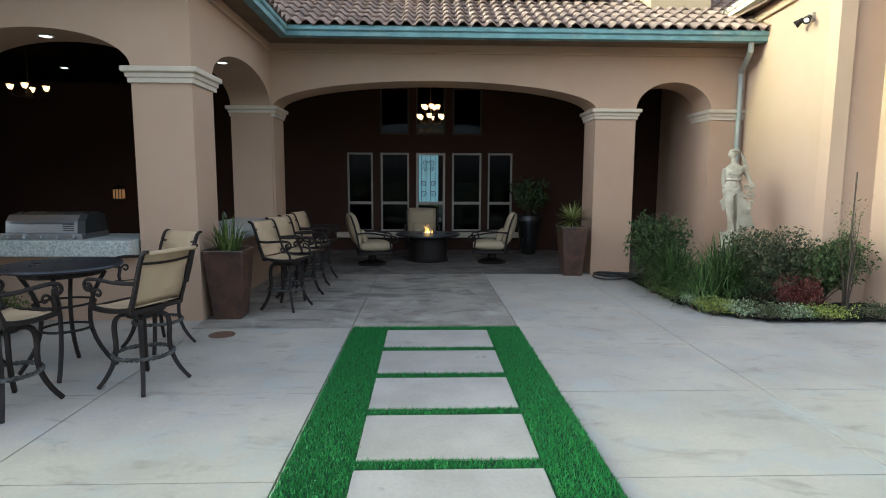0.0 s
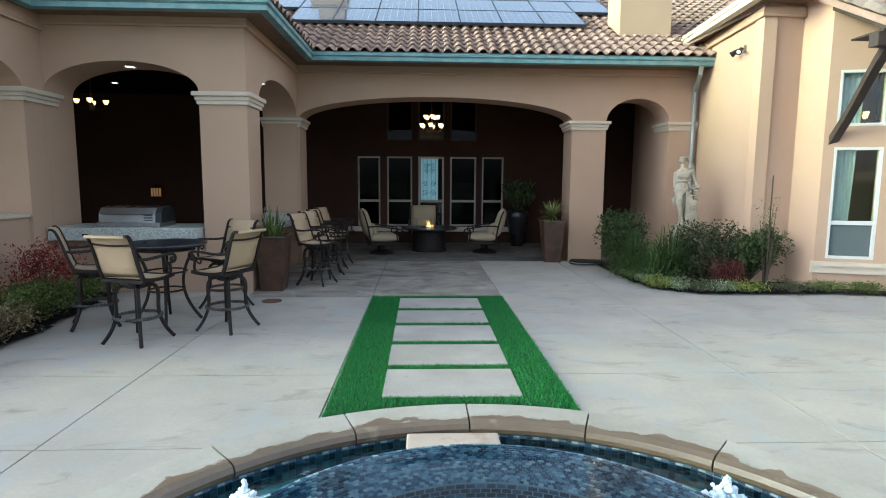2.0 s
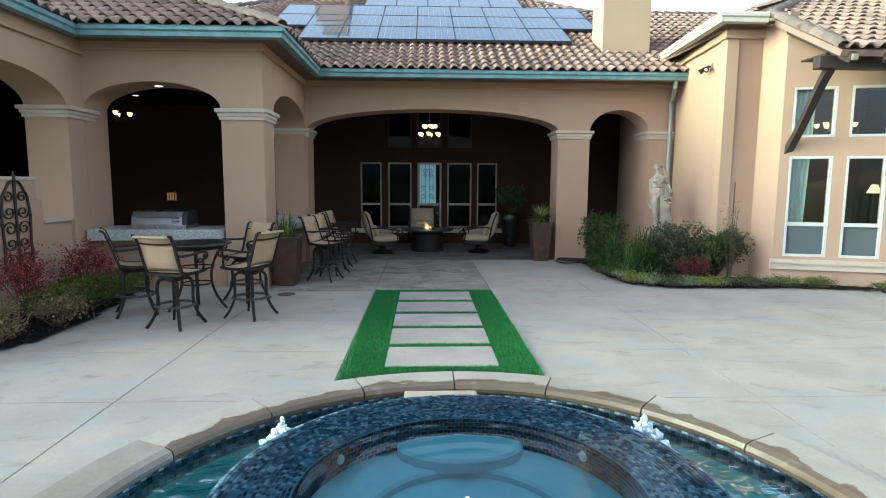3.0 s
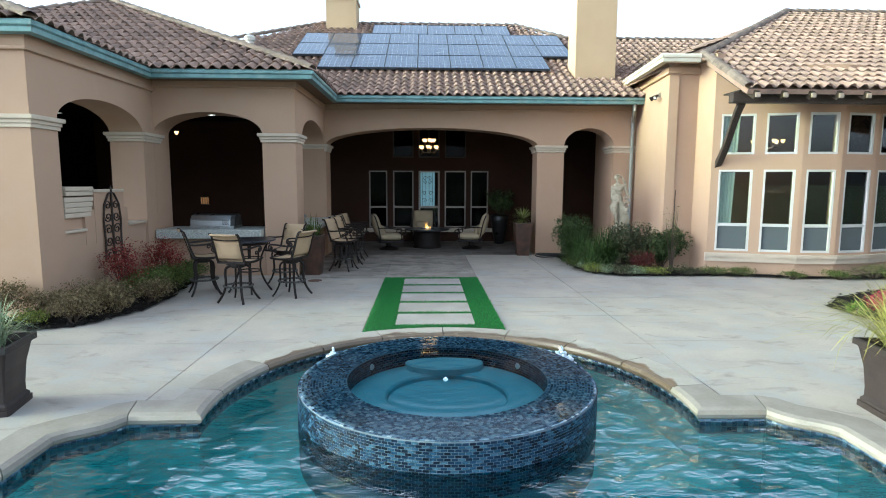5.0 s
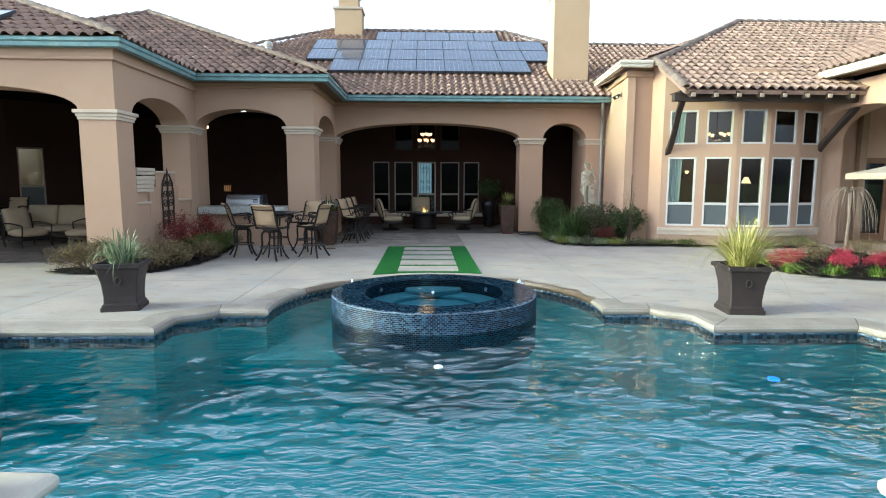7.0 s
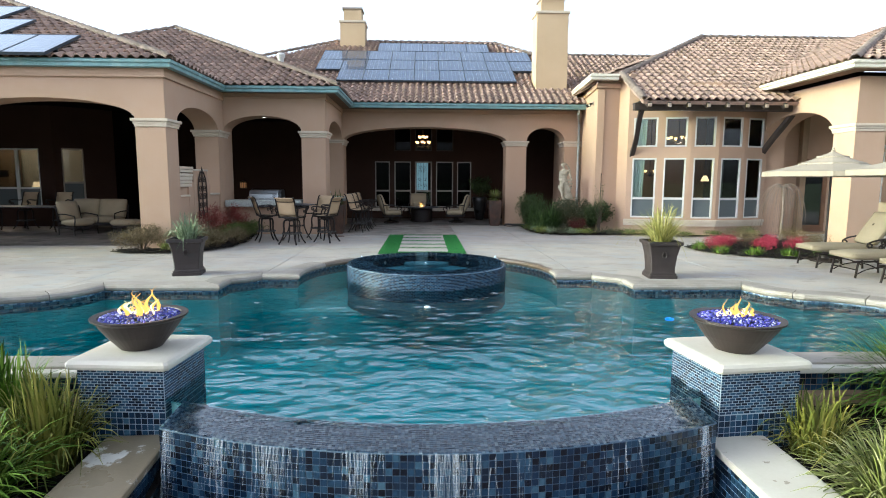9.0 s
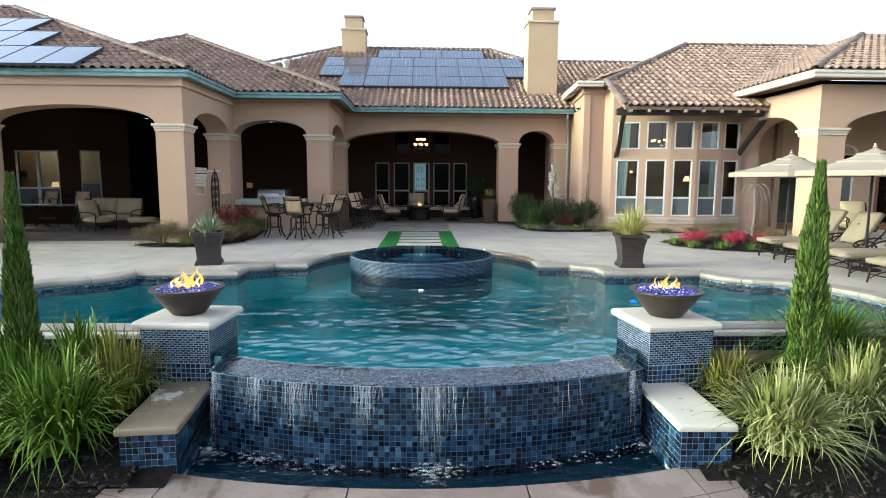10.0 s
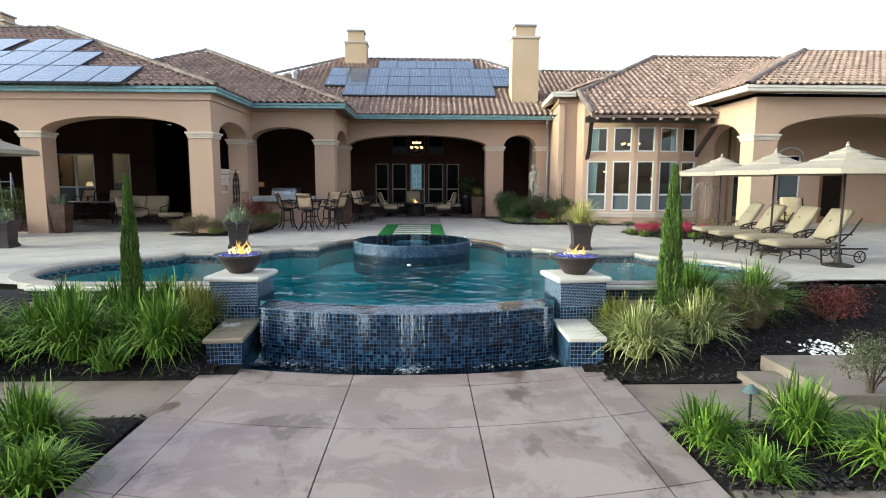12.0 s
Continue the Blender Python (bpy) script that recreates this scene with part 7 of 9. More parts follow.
# fire table and lounge chairs
FLAME = mat("flame", (0.03, 0.02, 0.01), rough=1.0, bump=0, emit=(1.0, 0.46, 0.08), power=0.62)
FLAME_CORE = mat("flame_core", (0.03, 0.02, 0.01), rough=1.0, bump=0, emit=(1.0, 0.74, 0.28), power=1.1)
GLASSBEAD = ramp_mat("blue_fire_glass", [(0, (0.01, 0.01, 0.08)), (0.5, (0.03, 0.03, 0.28)), (0.85, (0.10, 0.08, 0.45)), (1, (0.5, 0.5, 0.8))], 0.08, True, spec=0.8)


def flames(x, y, z, spread, h, n, seed, label):
    rg = random.Random(seed)
    ob = empty("gas_flame", pose(x, y, z), label, "flame")
    for core in (False, True):
        for i in range(n):
            bm = bmesh.new()
            a, r = rg.uniform(0, 6.283), spread * rg.random() ** 0.7
            px, py = r * math.cos(a), r * math.sin(a) * 0.7
            hh = h * rg.uniform(0.25, 1.0) * (0.6 if core else 1.0)
            pts, ph = [], rg.uniform(0, 6)
            for k in range(8):
                t = k / 7
                pts.append((px + 0.045 * math.sin(ph + 6 * t) * t, py + 0.03 * math.cos(ph + 4 * t) * t, hh * t))
            rr = (0.009 if core else 0.015) * rg.uniform(0.6, 1.3)
            pv = [Vector(p) for p in pts]
            rings = [[p + Vector((rr * w * math.cos(q), rr * 0.55 * w * math.sin(q), 0)) for q in (6.2832 * s / 6 for s in range(6))] for p, w in zip(pv, (0.5, 1.0, 1.05, 0.85, 0.65, 0.42, 0.2, 0.03))]
            loft(bm, rings)
            part("inner_flame" if core else "outer_flame", fix(bm), FLAME_CORE if core else FLAME, ob, smooth=True)
    return ob


def beads(parent, r, z, dome, n, seed):
    rg = random.Random(seed)
    bm = bmesh.new()
    for i in range(n):
        a, q = rg.uniform(0, 6.283), r * math.sqrt(rg.random())
        s = rg.uniform(0.010, 0.019)
        bmesh.ops.create_icosphere(bm, subdivisions=1, radius=s, matrix=Matrix.LocRotScale((q * math.cos(a), q * math.sin(a), z + dome * (1 - (q / r) ** 2) + rg.uniform(0, 0.012)), Euler((a, q, a)), (1, rg.uniform(0.6, 1), rg.uniform(0.5, 0.9))))
    p = part("fire_glass", bm, GLASSBEAD, parent, "sparkling cobalt blue fire glass")
    p["kind"] = "stuff"


FX, FY = 0.42, 12.75
fire = empty("fire_table", pose(FX, FY, 0.007), "round dark cast fire table with a wide top", "table")
part("base", lathe([(0.46, 0.0), (0.47, 0.03), (0.44, 0.06), (0.44, 0.50), (0.47, 0.54), (0.01, 0.55)], 32), IRON, fire)
part("tabletop", lathe([(0.45, 0.552), (0.72, 0.575), (0.74, 0.595), (0.73, 0.615), (0.24, 0.62), (0.22, 0.58), (0.01, 0.58)], 40), TABLETOP, fire)
beads(fire, 0.2, 0.585, 0.03, 160, 3)
flames(FX, FY, 0.62, 0.10, 0.26, 7, 5, "small orange gas flame on the fire table")


def cushion(bm, x0, x1, y0, y1, z0, z1, m=None, puff=0.035):
    """A soft stuffed block with rounded edges and a full middle."""
    n = 8
    rings = []
    cx, cy, cz = (x0 + x1) / 2, (y0 + y1) / 2, (z0 + z1) / 2
    hx, hy, hz = (x1 - x0) / 2, (y1 - y0) / 2, (z1 - z0) / 2
    vs = []
    for sgn in (-1, 1):
        for i in range(n + 1):
            for j in range(n + 1):
                u, v = -1 + 2 * i / n, -1 + 2 * j / n
                e = (1 - abs(u) ** 4) * (1 - abs(v) ** 4)
                k = hz * (0.50 + 0.50 * e ** 0.28) + puff * (1 - u * u) * (1 - v * v)
                r = 1 - 0.03 * (abs(u) * abs(v)) ** 3
                p = Vector((cx + hx * u * r, cy + hy * v * r, cz + sgn * k))
                vs.append(bm.verts.new(m @ p if m is not None else p))
    row = (n + 1)
    off = row * row
    for i in range(n):
        for j in range(n):
            a = i * row + j
            bm.faces.new((vs[a], vs[a + 1], vs[a + row + 1], vs[a + row]))
            bm.faces.new((vs[off + a], vs[off + a + row], vs[off + a + row + 1], vs[off + a + 1]))
    for t in range(n):
        for a, b in ((t, t + 1), (n * row + t + 1, n * row + t), ((t + 1) * row, t * row), (t * row + n, (t + 1) * row + n)):
            bm.faces.new((vs[a], vs[off + a], vs[off + b], vs[b]))
    return bm


def lounge_chair(m, label, group="lounge chairs round the fire"):
    """Deep-cushioned swivel lounge chair facing +y."""
    ob = empty("lounge_chair", m @ Matrix.Diagonal((1.16, 1.12, 1.06, 1)), label, "chair", group)
    part("seat_cushion", fix(cushion(bmesh.new(), -0.30, 0.30, -0.28, 0.36, 0.30, 0.47)), CUSHION_PALE, ob, "tan seat cushion", True)
    part("back_cushion", fix(cushion(bmesh.new(), -0.30, 0.30, 0.0, 0.66, -0.08, 0.08, pose(0, -0.27, 0.42, 104, 0, 0))), CUSHION_PALE, ob, "tan tufted back cushion", True)
    part("pillow", fix(cushion(bmesh.new(), -0.20, 0.20, 0.0, 0.28, -0.05, 0.05, pose(0, -0.13, 0.45, 110, 0, 0))), CUSHION_PALE, ob, "small tan throw pillow", True)
    part("base", lathe([(0.27, 0.0), (0.28, 0.03), (0.20, 0.06), (0.08, 0.10), (0.08, 0.22), (0.01, 0.22)], 20), IRON, ob)
    part("seat_frame", boxed(-0.32, 0.32, -0.30, 0.36, 0.22, 0.285, 0.02), IRON, ob)
    for s in (-1, 1):
        bm = bmesh.new()
        tube(bm, bez((s * 0.34, -0.44, 1.02), (s * 0.34, -0.34, 0.8), (s * 0.34, -0.30, 0.5), (s * 0.33, -0.26, 0.25), 8), 0.018, 6)
        tube(bm, bez((s * 0.34, -0.33, 0.66), (s * 0.37, 0.0, 0.70), (s * 0.37, 0.15, 0.62), (s * 0.36, 0.36, 0.60), 8), 0.018, 6)
        tube(bm, bez((s * 0.36, 0.36, 0.60), (s * 0.36, 0.46, 0.60), (s * 0.36, 0.46, 0.46), (s * 0.36, 0.37, 0.48), 8), 0.016, 6)
        tube(bm, bez((s * 0.36, 0.33, 0.60), (s * 0.36, 0.24, 0.52), (s * 0.36, 0.34, 0.40), (s * 0.33, 0.32, 0.26), 6), 0.016, 6)
        part("arm", fix(bm), IRON, ob)
    part("back_rail", tubed([(-0.34, -0.44, 1.02), (0, -0.46, 1.06), (0.34, -0.44, 1.02)], 0.016, 6), IRON, ob)
    return ob


lc = lounge_chair(pose(-0.80, 12.15, 0.007, 0, 0, -78), "tan cushioned lounge chair with dark scrolled arms by the fire table")
copy_thing(lc, pose(1.85, 12.40, 0.007, 0, 0, 80))
copy_thing(lc, pose(0.28, 13.85, 0.007, 0, 0, 180))

# lounge porch seating
def sofa(m, n, label, cw=0.62, bh=0.52):
    ob = empty("sofa", m, label, "sofa")
    w = cw * n
    part("seat_frame", boxed(-w / 2 - 0.04, w / 2 + 0.04, -0.34, 0.38, 0.18, 0.27, 0.02), IRON, ob)
    for i in range(n):
        x = -w / 2 + cw * i
        part("seat_cushion", fix(cushion(bmesh.new(), x + 0.01, x + cw - 0.01, -0.28, 0.38, 0.28, 0.46)), CUSHION_PALE, ob, "tan seat cushion", True)
        part("back_cushion", fix(cushion(bmesh.new(), x + 0.01, x + cw - 0.01, 0.0, bh, -0.08, 0.08, pose(0, -0.28, 0.42, 104, 0, 0), 0.05)), CUSHION_PALE, ob, "tan tufted back cushion", True)
        for bx in (0.3, 0.7):
            bt = part("button", lathe([(0.022, 0.0), (0.018, 0.012), (0.004, 0.016)], 8), TUFT_SHADOW, ob, "tuft button with dimple shadow in its colour")
            bt.matrix_basis = pose(x + cw * bx, -0.21 - bh * 0.14, 0.46 + bh * 0.5, -76, 0, 0)
    for s in (-1, 1):
        bm = bmesh.new()
        xx = s * (w / 2 + 0.05)
        tube(bm, bez((xx, -0.40, 0.86), (xx, -0.34, 0.7), (xx, -0.3, 0.4), (xx, -0.30, 0.0), 8), 0.02, 6)
        tube(bm, bez((xx, -0.33, 0.62), (xx, 0.0, 0.66), (xx, 0.2, 0.60), (xx, 0.40, 0.58), 8), 0.018, 6)
        tube(bm, bez((xx, 0.40, 0.58), (xx, 0.46, 0.4), (xx, 0.30, 0.25), (xx, 0.38, 0.0), 8), 0.018, 6)
        part("arm", fix(bm), IRON, ob)
    return ob


sofa(pose(-10.5, 8.45, 0.002, 0, 0, 176), 2, "tan cushioned two-seat sofa with dark metal frame on the porch", 0.92, 0.62)
sofa(pose(-10.15, 6.95, 0.002, 0, 0, -112), 1, "tan cushioned armchair with dark scrolled frame on the porch", 0.66, 0.60)
ott = empty("ottoman", pose(-8.85, 7.3, 0.002), "round tan cushioned ottoman on dark metal legs", "ottoman")
part("cushion", fix(lathe([(0.01, 0.27), (0.40, 0.27), (0.45, 0.32), (0.45, 0.38), (0.38, 0.43), (0.01, 0.44)], 28)), CUSHION_PALE, ott, "", True)
part("frame", lathe([(0.40, 0.20), (0.42, 0.21), (0.42, 0.26), (0.01, 0.262)], 24), IRON, ott)
for i in range(4):
    a = radians(45 + 90 * i)
    part("leg", tubed([(0.34 * math.cos(a), 0.34 * math.sin(a), 0.21), (0.40 * math.cos(a), 0.40 * math.sin(a), 0.006)], 0.018, 6), IRON, ott)
lt = empty("dining_table", pose(-12.3, 7.9, 0.002), "long dark metal table on the porch", "table")
part("tabletop", boxed(-1.25, 1.25, -0.5, 0.5, 0.78, 0.82, 0.012), TABLETOP, lt)
for sx in (-1, 1):
    for sy in (-1, 1):
        part("leg", tubed(bez((sx * 1.1, sy * 0.38, 0.78), (sx * 1.0, sy * 0.3, 0.6), (sx * 1.0, sy * 0.3, 0.25), (sx * 1.15, sy * 0.42, 0.005), 6), 0.022, 6), IRON, lt)
bc = bar_chair(pose(-13.0, 8.85, 0.002, 0, 0, 176), "tan sling chair with dark metal frame on the porch", "porch chairs")
copy_thing(bc, pose(-11.85, 8.9, 0.002, 0, 0, 186))

# sun loungers and umbrellas
def chaise(m, label):
    """Sun lounger lying along +x from its foot, head raised."""
    ob = empty("sun_lounger", m, label, "lounger", "sun loungers")
    for s in (-1, 1):
        part("arm_post", tubed(bez((1.30, s * 0.37, 0.60), (1.22, s * 0.36, 0.5), (1.38, s * 0.34, 0.42), (1.30, s * 0.31, 0.30), 7), 0.017, 6), IRON, ob)
        part("leg_brace", tubed(bez((0.12, s * 0.31, 0.08), (0.35, s * 0.31, 0.24), (0.7, s * 0.31, 0.24), (0.95, s * 0.31, 0.08), 8), 0.011, 5), IRON, ob)
        part("side_frame", tubed([(0.02, s * 0.31, 0.30), (0.6, s * 0.31, 0.31), (1.95, s * 0.31, 0.30)], 0.020, 6), IRON, ob)
        part("back_support", tubed([(1.25, s * 0.28, 0.31), (1.62, s * 0.28, 0.66), (1.80, s * 0.28, 0.93)], 0.016, 6), IRON, ob)
        part("armrest", tubed(bez((1.55, s * 0.36, 0.60), (1.35, s * 0.38, 0.62), (1.1, s * 0.38, 0.58), (1.0, s * 0.37, 0.50), 7) + [Vector((1.0, s * 0.37, 0.46)), Vector((1.03, s * 0.37, 0.43)), Vector((1.08, s * 0.37, 0.44)), Vector((1.09, s * 0.37, 0.48)), Vector((1.05, s * 0.37, 0.50))], 0.019, 6), IRON, ob)
    for x, lean in ((0.12, -0.04), (0.95, 0.03)):
        for s in (-1, 1):
            part("leg", tubed([(x, s * 0.31, 0.30), (x + lean, s * 0.32, 0.005)], 0.020, 6), IRON, ob)
    part("stretcher", tubed([(0.12, -0.31, 0.15), (0.12, 0.31, 0.15)], 0.012, 6), IRON, ob)
    for s in (-1, 1):
        wh = part("wheel", fix(tube(bmesh.new(), [(0.12 * math.cos(t), 0, 0.12 * math.sin(t)) for t in (6.2832 * k / 20 for k in range(21))], 0.014, 6)), IRON, ob)
        wh.matrix_basis = pose(1.78, s * 0.33, 0.136)
        sp = bmesh.new()
        for k in range(3):
            a = math.pi * k / 3
            tube(sp, [(-0.11 * math.cos(a), 0, -0.11 * math.sin(a)), (0.11 * math.cos(a), 0, 0.11 * math.sin(a))], 0.008, 5)
        p = part("spoke", fix(sp), IRON, wh)
    part("axle", tubed([(1.78, -0.33, 0.136), (1.78, 0.33, 0.136)], 0.010, 6), IRON, ob)
    seat = part("seat_cushion", fix(cushion(bmesh.new(), -0.02, 1.32, -0.31, 0.31, 0.32, 0.47, None, 0.012)), CUSHION, ob, "tan lounger cushion", True)
    lean = pose(1.26, 0, 0.44, 0, -57, 0)
    rest = part("back_cushion", fix(cushion(bmesh.new(), 0.0, 0.74, -0.31, 0.31, 0.0, 0.14, lean, 0.03)), CUSHION, ob, "tan raised back cushion with a tuft", True)
    for owner, m4, x0, x1, z in ((seat, Matrix.Identity(4), 0.0, 1.30, 0.43), (rest, lean, 0.02, 0.72, 0.105)):
        part("piping", fix(tube(bmesh.new(), [m4 @ Vector(p) for p in ((x0, -0.305, z), (x1, -0.305, z), (x1, 0.305, z), (x0, 0.305, z), (x0, -0.305, z))], 0.008, 5)), CUSHION, owner)
    b4 = part("button", lathe([(0.028, 0.0), (0.024, 0.012), (0.005, 0.016)], 10), TUFT_SHADOW, rest, "tuft button with dimple shadow in its colour")
    b4.matrix_basis = lean @ pose(0.40, 0, 0.166)
    return ob


ch0 = chaise(pose(8.30, 0.45, 0.002, 0, 0, -4), "dark metal sun lounger with a tan cushion on the deck")
for x, y, t in ((8.16, -0.74, -2), (8.22, -1.86, -1), (8.12, -3.05, 1)):
    copy_thing(ch0, pose(x, y, 0.002, 0, 0, t))
ct = empty("side_table", pose(9.62, -0.62, 0.002), "small round dark metal table between the loungers", "table")
part("tabletop", lathe([(0.01, 0.47), (0.27, 0.475), (0.285, 0.485), (0.28, 0.50), (0.01, 0.505)], 28), IRON, ct)
for i in range(3):
    a = radians(30 + 120 * i)
    c, d = math.cos(a), math.sin(a)
    part("leg", tubed(bez((c * 0.22, d * 0.22, 0.475), (c * 0.06, d * 0.06, 0.33), (c * 0.08, d * 0.08, 0.15), (c * 0.24, d * 0.24, 0.008), 7), 0.014, 6), IRON, ct)
lounge_chair(pose(13.94, 4.9, 0.002, 0, 0, 165), "tan cushioned armchair on the covered patio", "patio chairs")

CANVAS = mat("cream_canvas", (0.31, 0.258, 0.19), (0.27, 0.222, 0.165), rough=0.9, scale=2, fine=120, bump=0.15, dist=0.002)


def umbrella(x, y, turn, label, r=1.45, z=2.12, top=2.62):
    ob = empty("market_umbrella", pose(x, y, 0.002, 0, 0, turn), label, "umbrella", "market umbrellas")
    part("pole", tubed([(0, 0, 0.0), (0, 0, top)], 0.024, 10), IRON, ob)
    part("base", lathe([(0.28, 0.0), (0.28, 0.03), (0.08, 0.07), (0.04, 0.22), (0.026, 0.22)], 20), IRON, ob)

    def cone(r0, z0, r1, z1, name, valance):
        bm = bmesh.new()
        n = 8
        rows = []
        for f in (0.0, 0.34, 0.67, 1.0):
            row = []
            for i in range(n * 4):
                a = 6.2832 * i / (n * 4)
                edge = (i % 4) / 4
                rad = (r0 + (r1 - r0) * f) * (1 - 0.055 * math.sin(math.pi * edge))
                sag = 0.02 * math.sin(math.pi * f) + 0.03 * f * (1 - math.sin(math.pi * edge)) * 0.0
                row.append((rad * math.cos(a), rad * math.sin(a), z0 + (z1 - z0) * f - sag))
            rows.append(row)
        if valance:
            rows.append([(p[0] * 1.005, p[1] * 1.005, p[2] - 0.10) for p in rows[-1]])
        under = [[(p[0] * 0.995, p[1] * 0.995, p[2] - 0.006) for p in row] for row in rows[::-1]]
        loft(bm, rows + under, True, False)
        return part(name, fix(bm), CANVAS, ob, "cream canvas panels")

    cone(0.34, top - 0.17, r, z, "canopy", True)
    cone(0.16, top - 0.05, 0.62, top - 0.235, "upper_tier", True)
    cone(0.02, top + 0.02, 0.30, top - 0.09, "vent", True)
    part("finial", lathe([(0.03, top), (0.045, top + 0.03), (0.02, top + 0.06), (0.028, top + 0.085), (0.005, top + 0.11)], 12), CANVAS, ob)
    for i in range(8):
        a = 6.2832 * i / 8
        part("rib", tubed([(0.04 * math.cos(a), 0.04 * math.sin(a), top - 0.10), (r * 0.97 * math.cos(a), r * 0.97 * math.sin(a), z - 0.03)], 0.010, 4), IRON, ob)
    return ob


umbrella(9.25, 1.15, 10, "open cream canvas market umbrella over the sun loungers", 1.30, 1.93, 2.35)
umbrella(9.25, -1.33, 22, "open cream canvas market umbrella over the sun loungers", 1.30, 1.93, 2.35)
umbrella(9.20, -3.68, 5, "open cream canvas market umbrella over the sun loungers", 1.30, 1.93, 2.35)
umbrella(-10.75, 0.5, 10, "open cream canvas market umbrella at the deck edge", 1.45, 2.42, 2.95)

# fire bowls on the piers
BOWL = mat("bronze_bowl", (0.05, 0.036, 0.03), (0.035, 0.026, 0.022), rough=0.45, metal=0.4, scale=4, fine=50, bump=0.08)
for i, (x, y, fh) in enumerate(((-1.955, -5.86, 0.24), (3.255, -6.03, 0.19))):
    bw = empty("fire_bowl", pose(x, y, 0.245), "wide dark bronze fire bowl filled with blue glass", "fire bowl", "fire bowls")
    part("bowl", lathe([(0.15, 0.0), (0.17, 0.006), (0.27, 0.13), (0.355, 0.255), (0.385, 0.275), (0.385, 0.29), (0.33, 0.285), (0.31, 0.25), (0.01, 0.24)], 40), BOWL, bw, smooth=False)
    beads(bw, 0.325, 0.262, 0.03, 900, 10 + i)
    flames(x, y, 0.245 + 0.29, 0.17, fh, 16 if i == 0 else 11, 70 + i, "flickering orange gas flame in the fire bowl")

# statue on its pedestal
MARBLE = mat("weathered_cast_stone", (0.47, 0.41, 0.30), (0.26, 0.215, 0.15), rough=0.85, scale=7, fine=60, bump=0.4, mix=0.8, spec=0.15, stain=(0.20, 0.16, 0.10), stain_scale=7, stain_amount=0.45, edge=(0.56, 0.72))


def statue(x, y, z):
    """A draped standing figure with a bouquet, fused into one carved block."""
    bm = bmesh.new()
    loft(bm, [sq(0.13, -0.99), sq(0.13, -0.05), sq(0.14, -0.04), sq(0.14, 0.0)])

    def oval(h, a, b, sx, sy, fold, n, ph):
        return [(sx + a * math.cos(t) * (1 + fold * math.sin(n * t + ph)), sy + b * math.sin(t) * (1 + fold * math.sin(n * t + ph)), h) for t in (6.2832 * i / 44 for i in range(44))]

    def ball(c, r, turn=(0, 0, 0)):
        bmesh.ops.create_uvsphere(bm, u_segments=14, v_segments=10, radius=1.0, matrix=Matrix.LocRotScale(c, Euler(turn), r))

    # skirt, trunk and neck
    loft(bm, [oval(h, a, b, sx, sy, fd, 10, h * 4) for h, a, b, sx, sy, fd in (
        (-0.01, 0.13, 0.10, 0.09, 0.03, 0.20), (0.12, 0.115, 0.09, 0.075, 0.03, 0.20), (0.32, 0.105, 0.09, 0.045, 0.02, 0.16), (0.52, 0.118, 0.10, 0.005, 0.01, 0.09),
        (0.66, 0.145, 0.12, -0.02, 0.0, 0.05), (0.76, 0.135, 0.11, -0.025, 0.0, 0.04), (0.84, 0.095, 0.085, -0.02, 0.0, 0.03), (0.88, 0.088, 0.08, -0.02, 0.0, 0.02))])
    loft(bm, [oval(h, a, b, sx, sy, fd, 9, h * 7) for h, a, b, sx, sy, fd in (
        (0.86, 0.112, 0.095, -0.02, 0.0, 0.06), (0.93, 0.128, 0.105, -0.02, 0.0, 0.06), (1.0, 0.138, 0.105, -0.015, 0.0, 0.05), (1.07, 0.135, 0.085, -0.005, 0.0, 0.03),
        (1.11, 0.085, 0.06, -0.01, 0.0, 0.0), (1.15, 0.040, 0.046, -0.02, -0.005, 0.0), (1.22, 0.036, 0.04, -0.035, -0.01, 0.0))])
    ball((-0.075, -0.075, 0.99), (0.055, 0.05, 0.052))
    ball((0.035, -0.08, 0.99), (0.055, 0.05, 0.052))
    tube(bm, [(-0.13, -0.05, 0.875), (-0.06, -0.10, 0.87), (0.04, -0.10, 0.87), (0.095, -0.05, 0.875)], 0.016, 6)
    for k in range(4):
        tube(bm, bez((-0.13, -0.05, 1.08 - 0.02 * k), (-0.06, -0.15, 1.02 - 0.03 * k), (0.05, -0.15, 1.02 - 0.03 * k), (0.12, -0.05, 1.08 - 0.02 * k), 8), 0.012, 5)
    # head turned to one side, bound hair and a lock blown back
    ball((-0.055, -0.015, 1.29), (0.058, 0.058, 0.078), (0, -0.15, 0))
    ball((-0.108, -0.025, 1.275), (0.018, 0.014, 0.022))
    ball((-0.02, 0.015, 1.315), (0.072, 0.068, 0.058))
    tube(bm, [(-0.10, -0.05, 1.335), (-0.05, -0.075, 1.345), (0.02, -0.06, 1.34), (0.06, 0.0, 1.32)], 0.014, 6)
    for k in range(6):
        tube(bm, bez((0.0, -0.01 + 0.012 * k, 1.34), (0.11, -0.02 + 0.01 * k, 1.34 - 0.015 * k), (0.08 + 0.02 * k, 0.0, 1.22), (0.15 + 0.012 * k, 0.01, 1.10 - 0.02 * k), 8), 0.02, 6, 0.008)
    # one leg forward under the cloth, the hem swept back
    tube(bm, bez((-0.07, -0.06, 0.70), (-0.085, -0.13, 0.52), (-0.075, -0.15, 0.38), (-0.06, -0.12, 0.30), 8), 0.075, 10, 0.052)
    tube(bm, bez((-0.06, -0.12, 0.31), (-0.05, -0.11, 0.2), (-0.02, -0.11, 0.12), (-0.01, -0.12, 0.03), 6), 0.052, 8, 0.03)
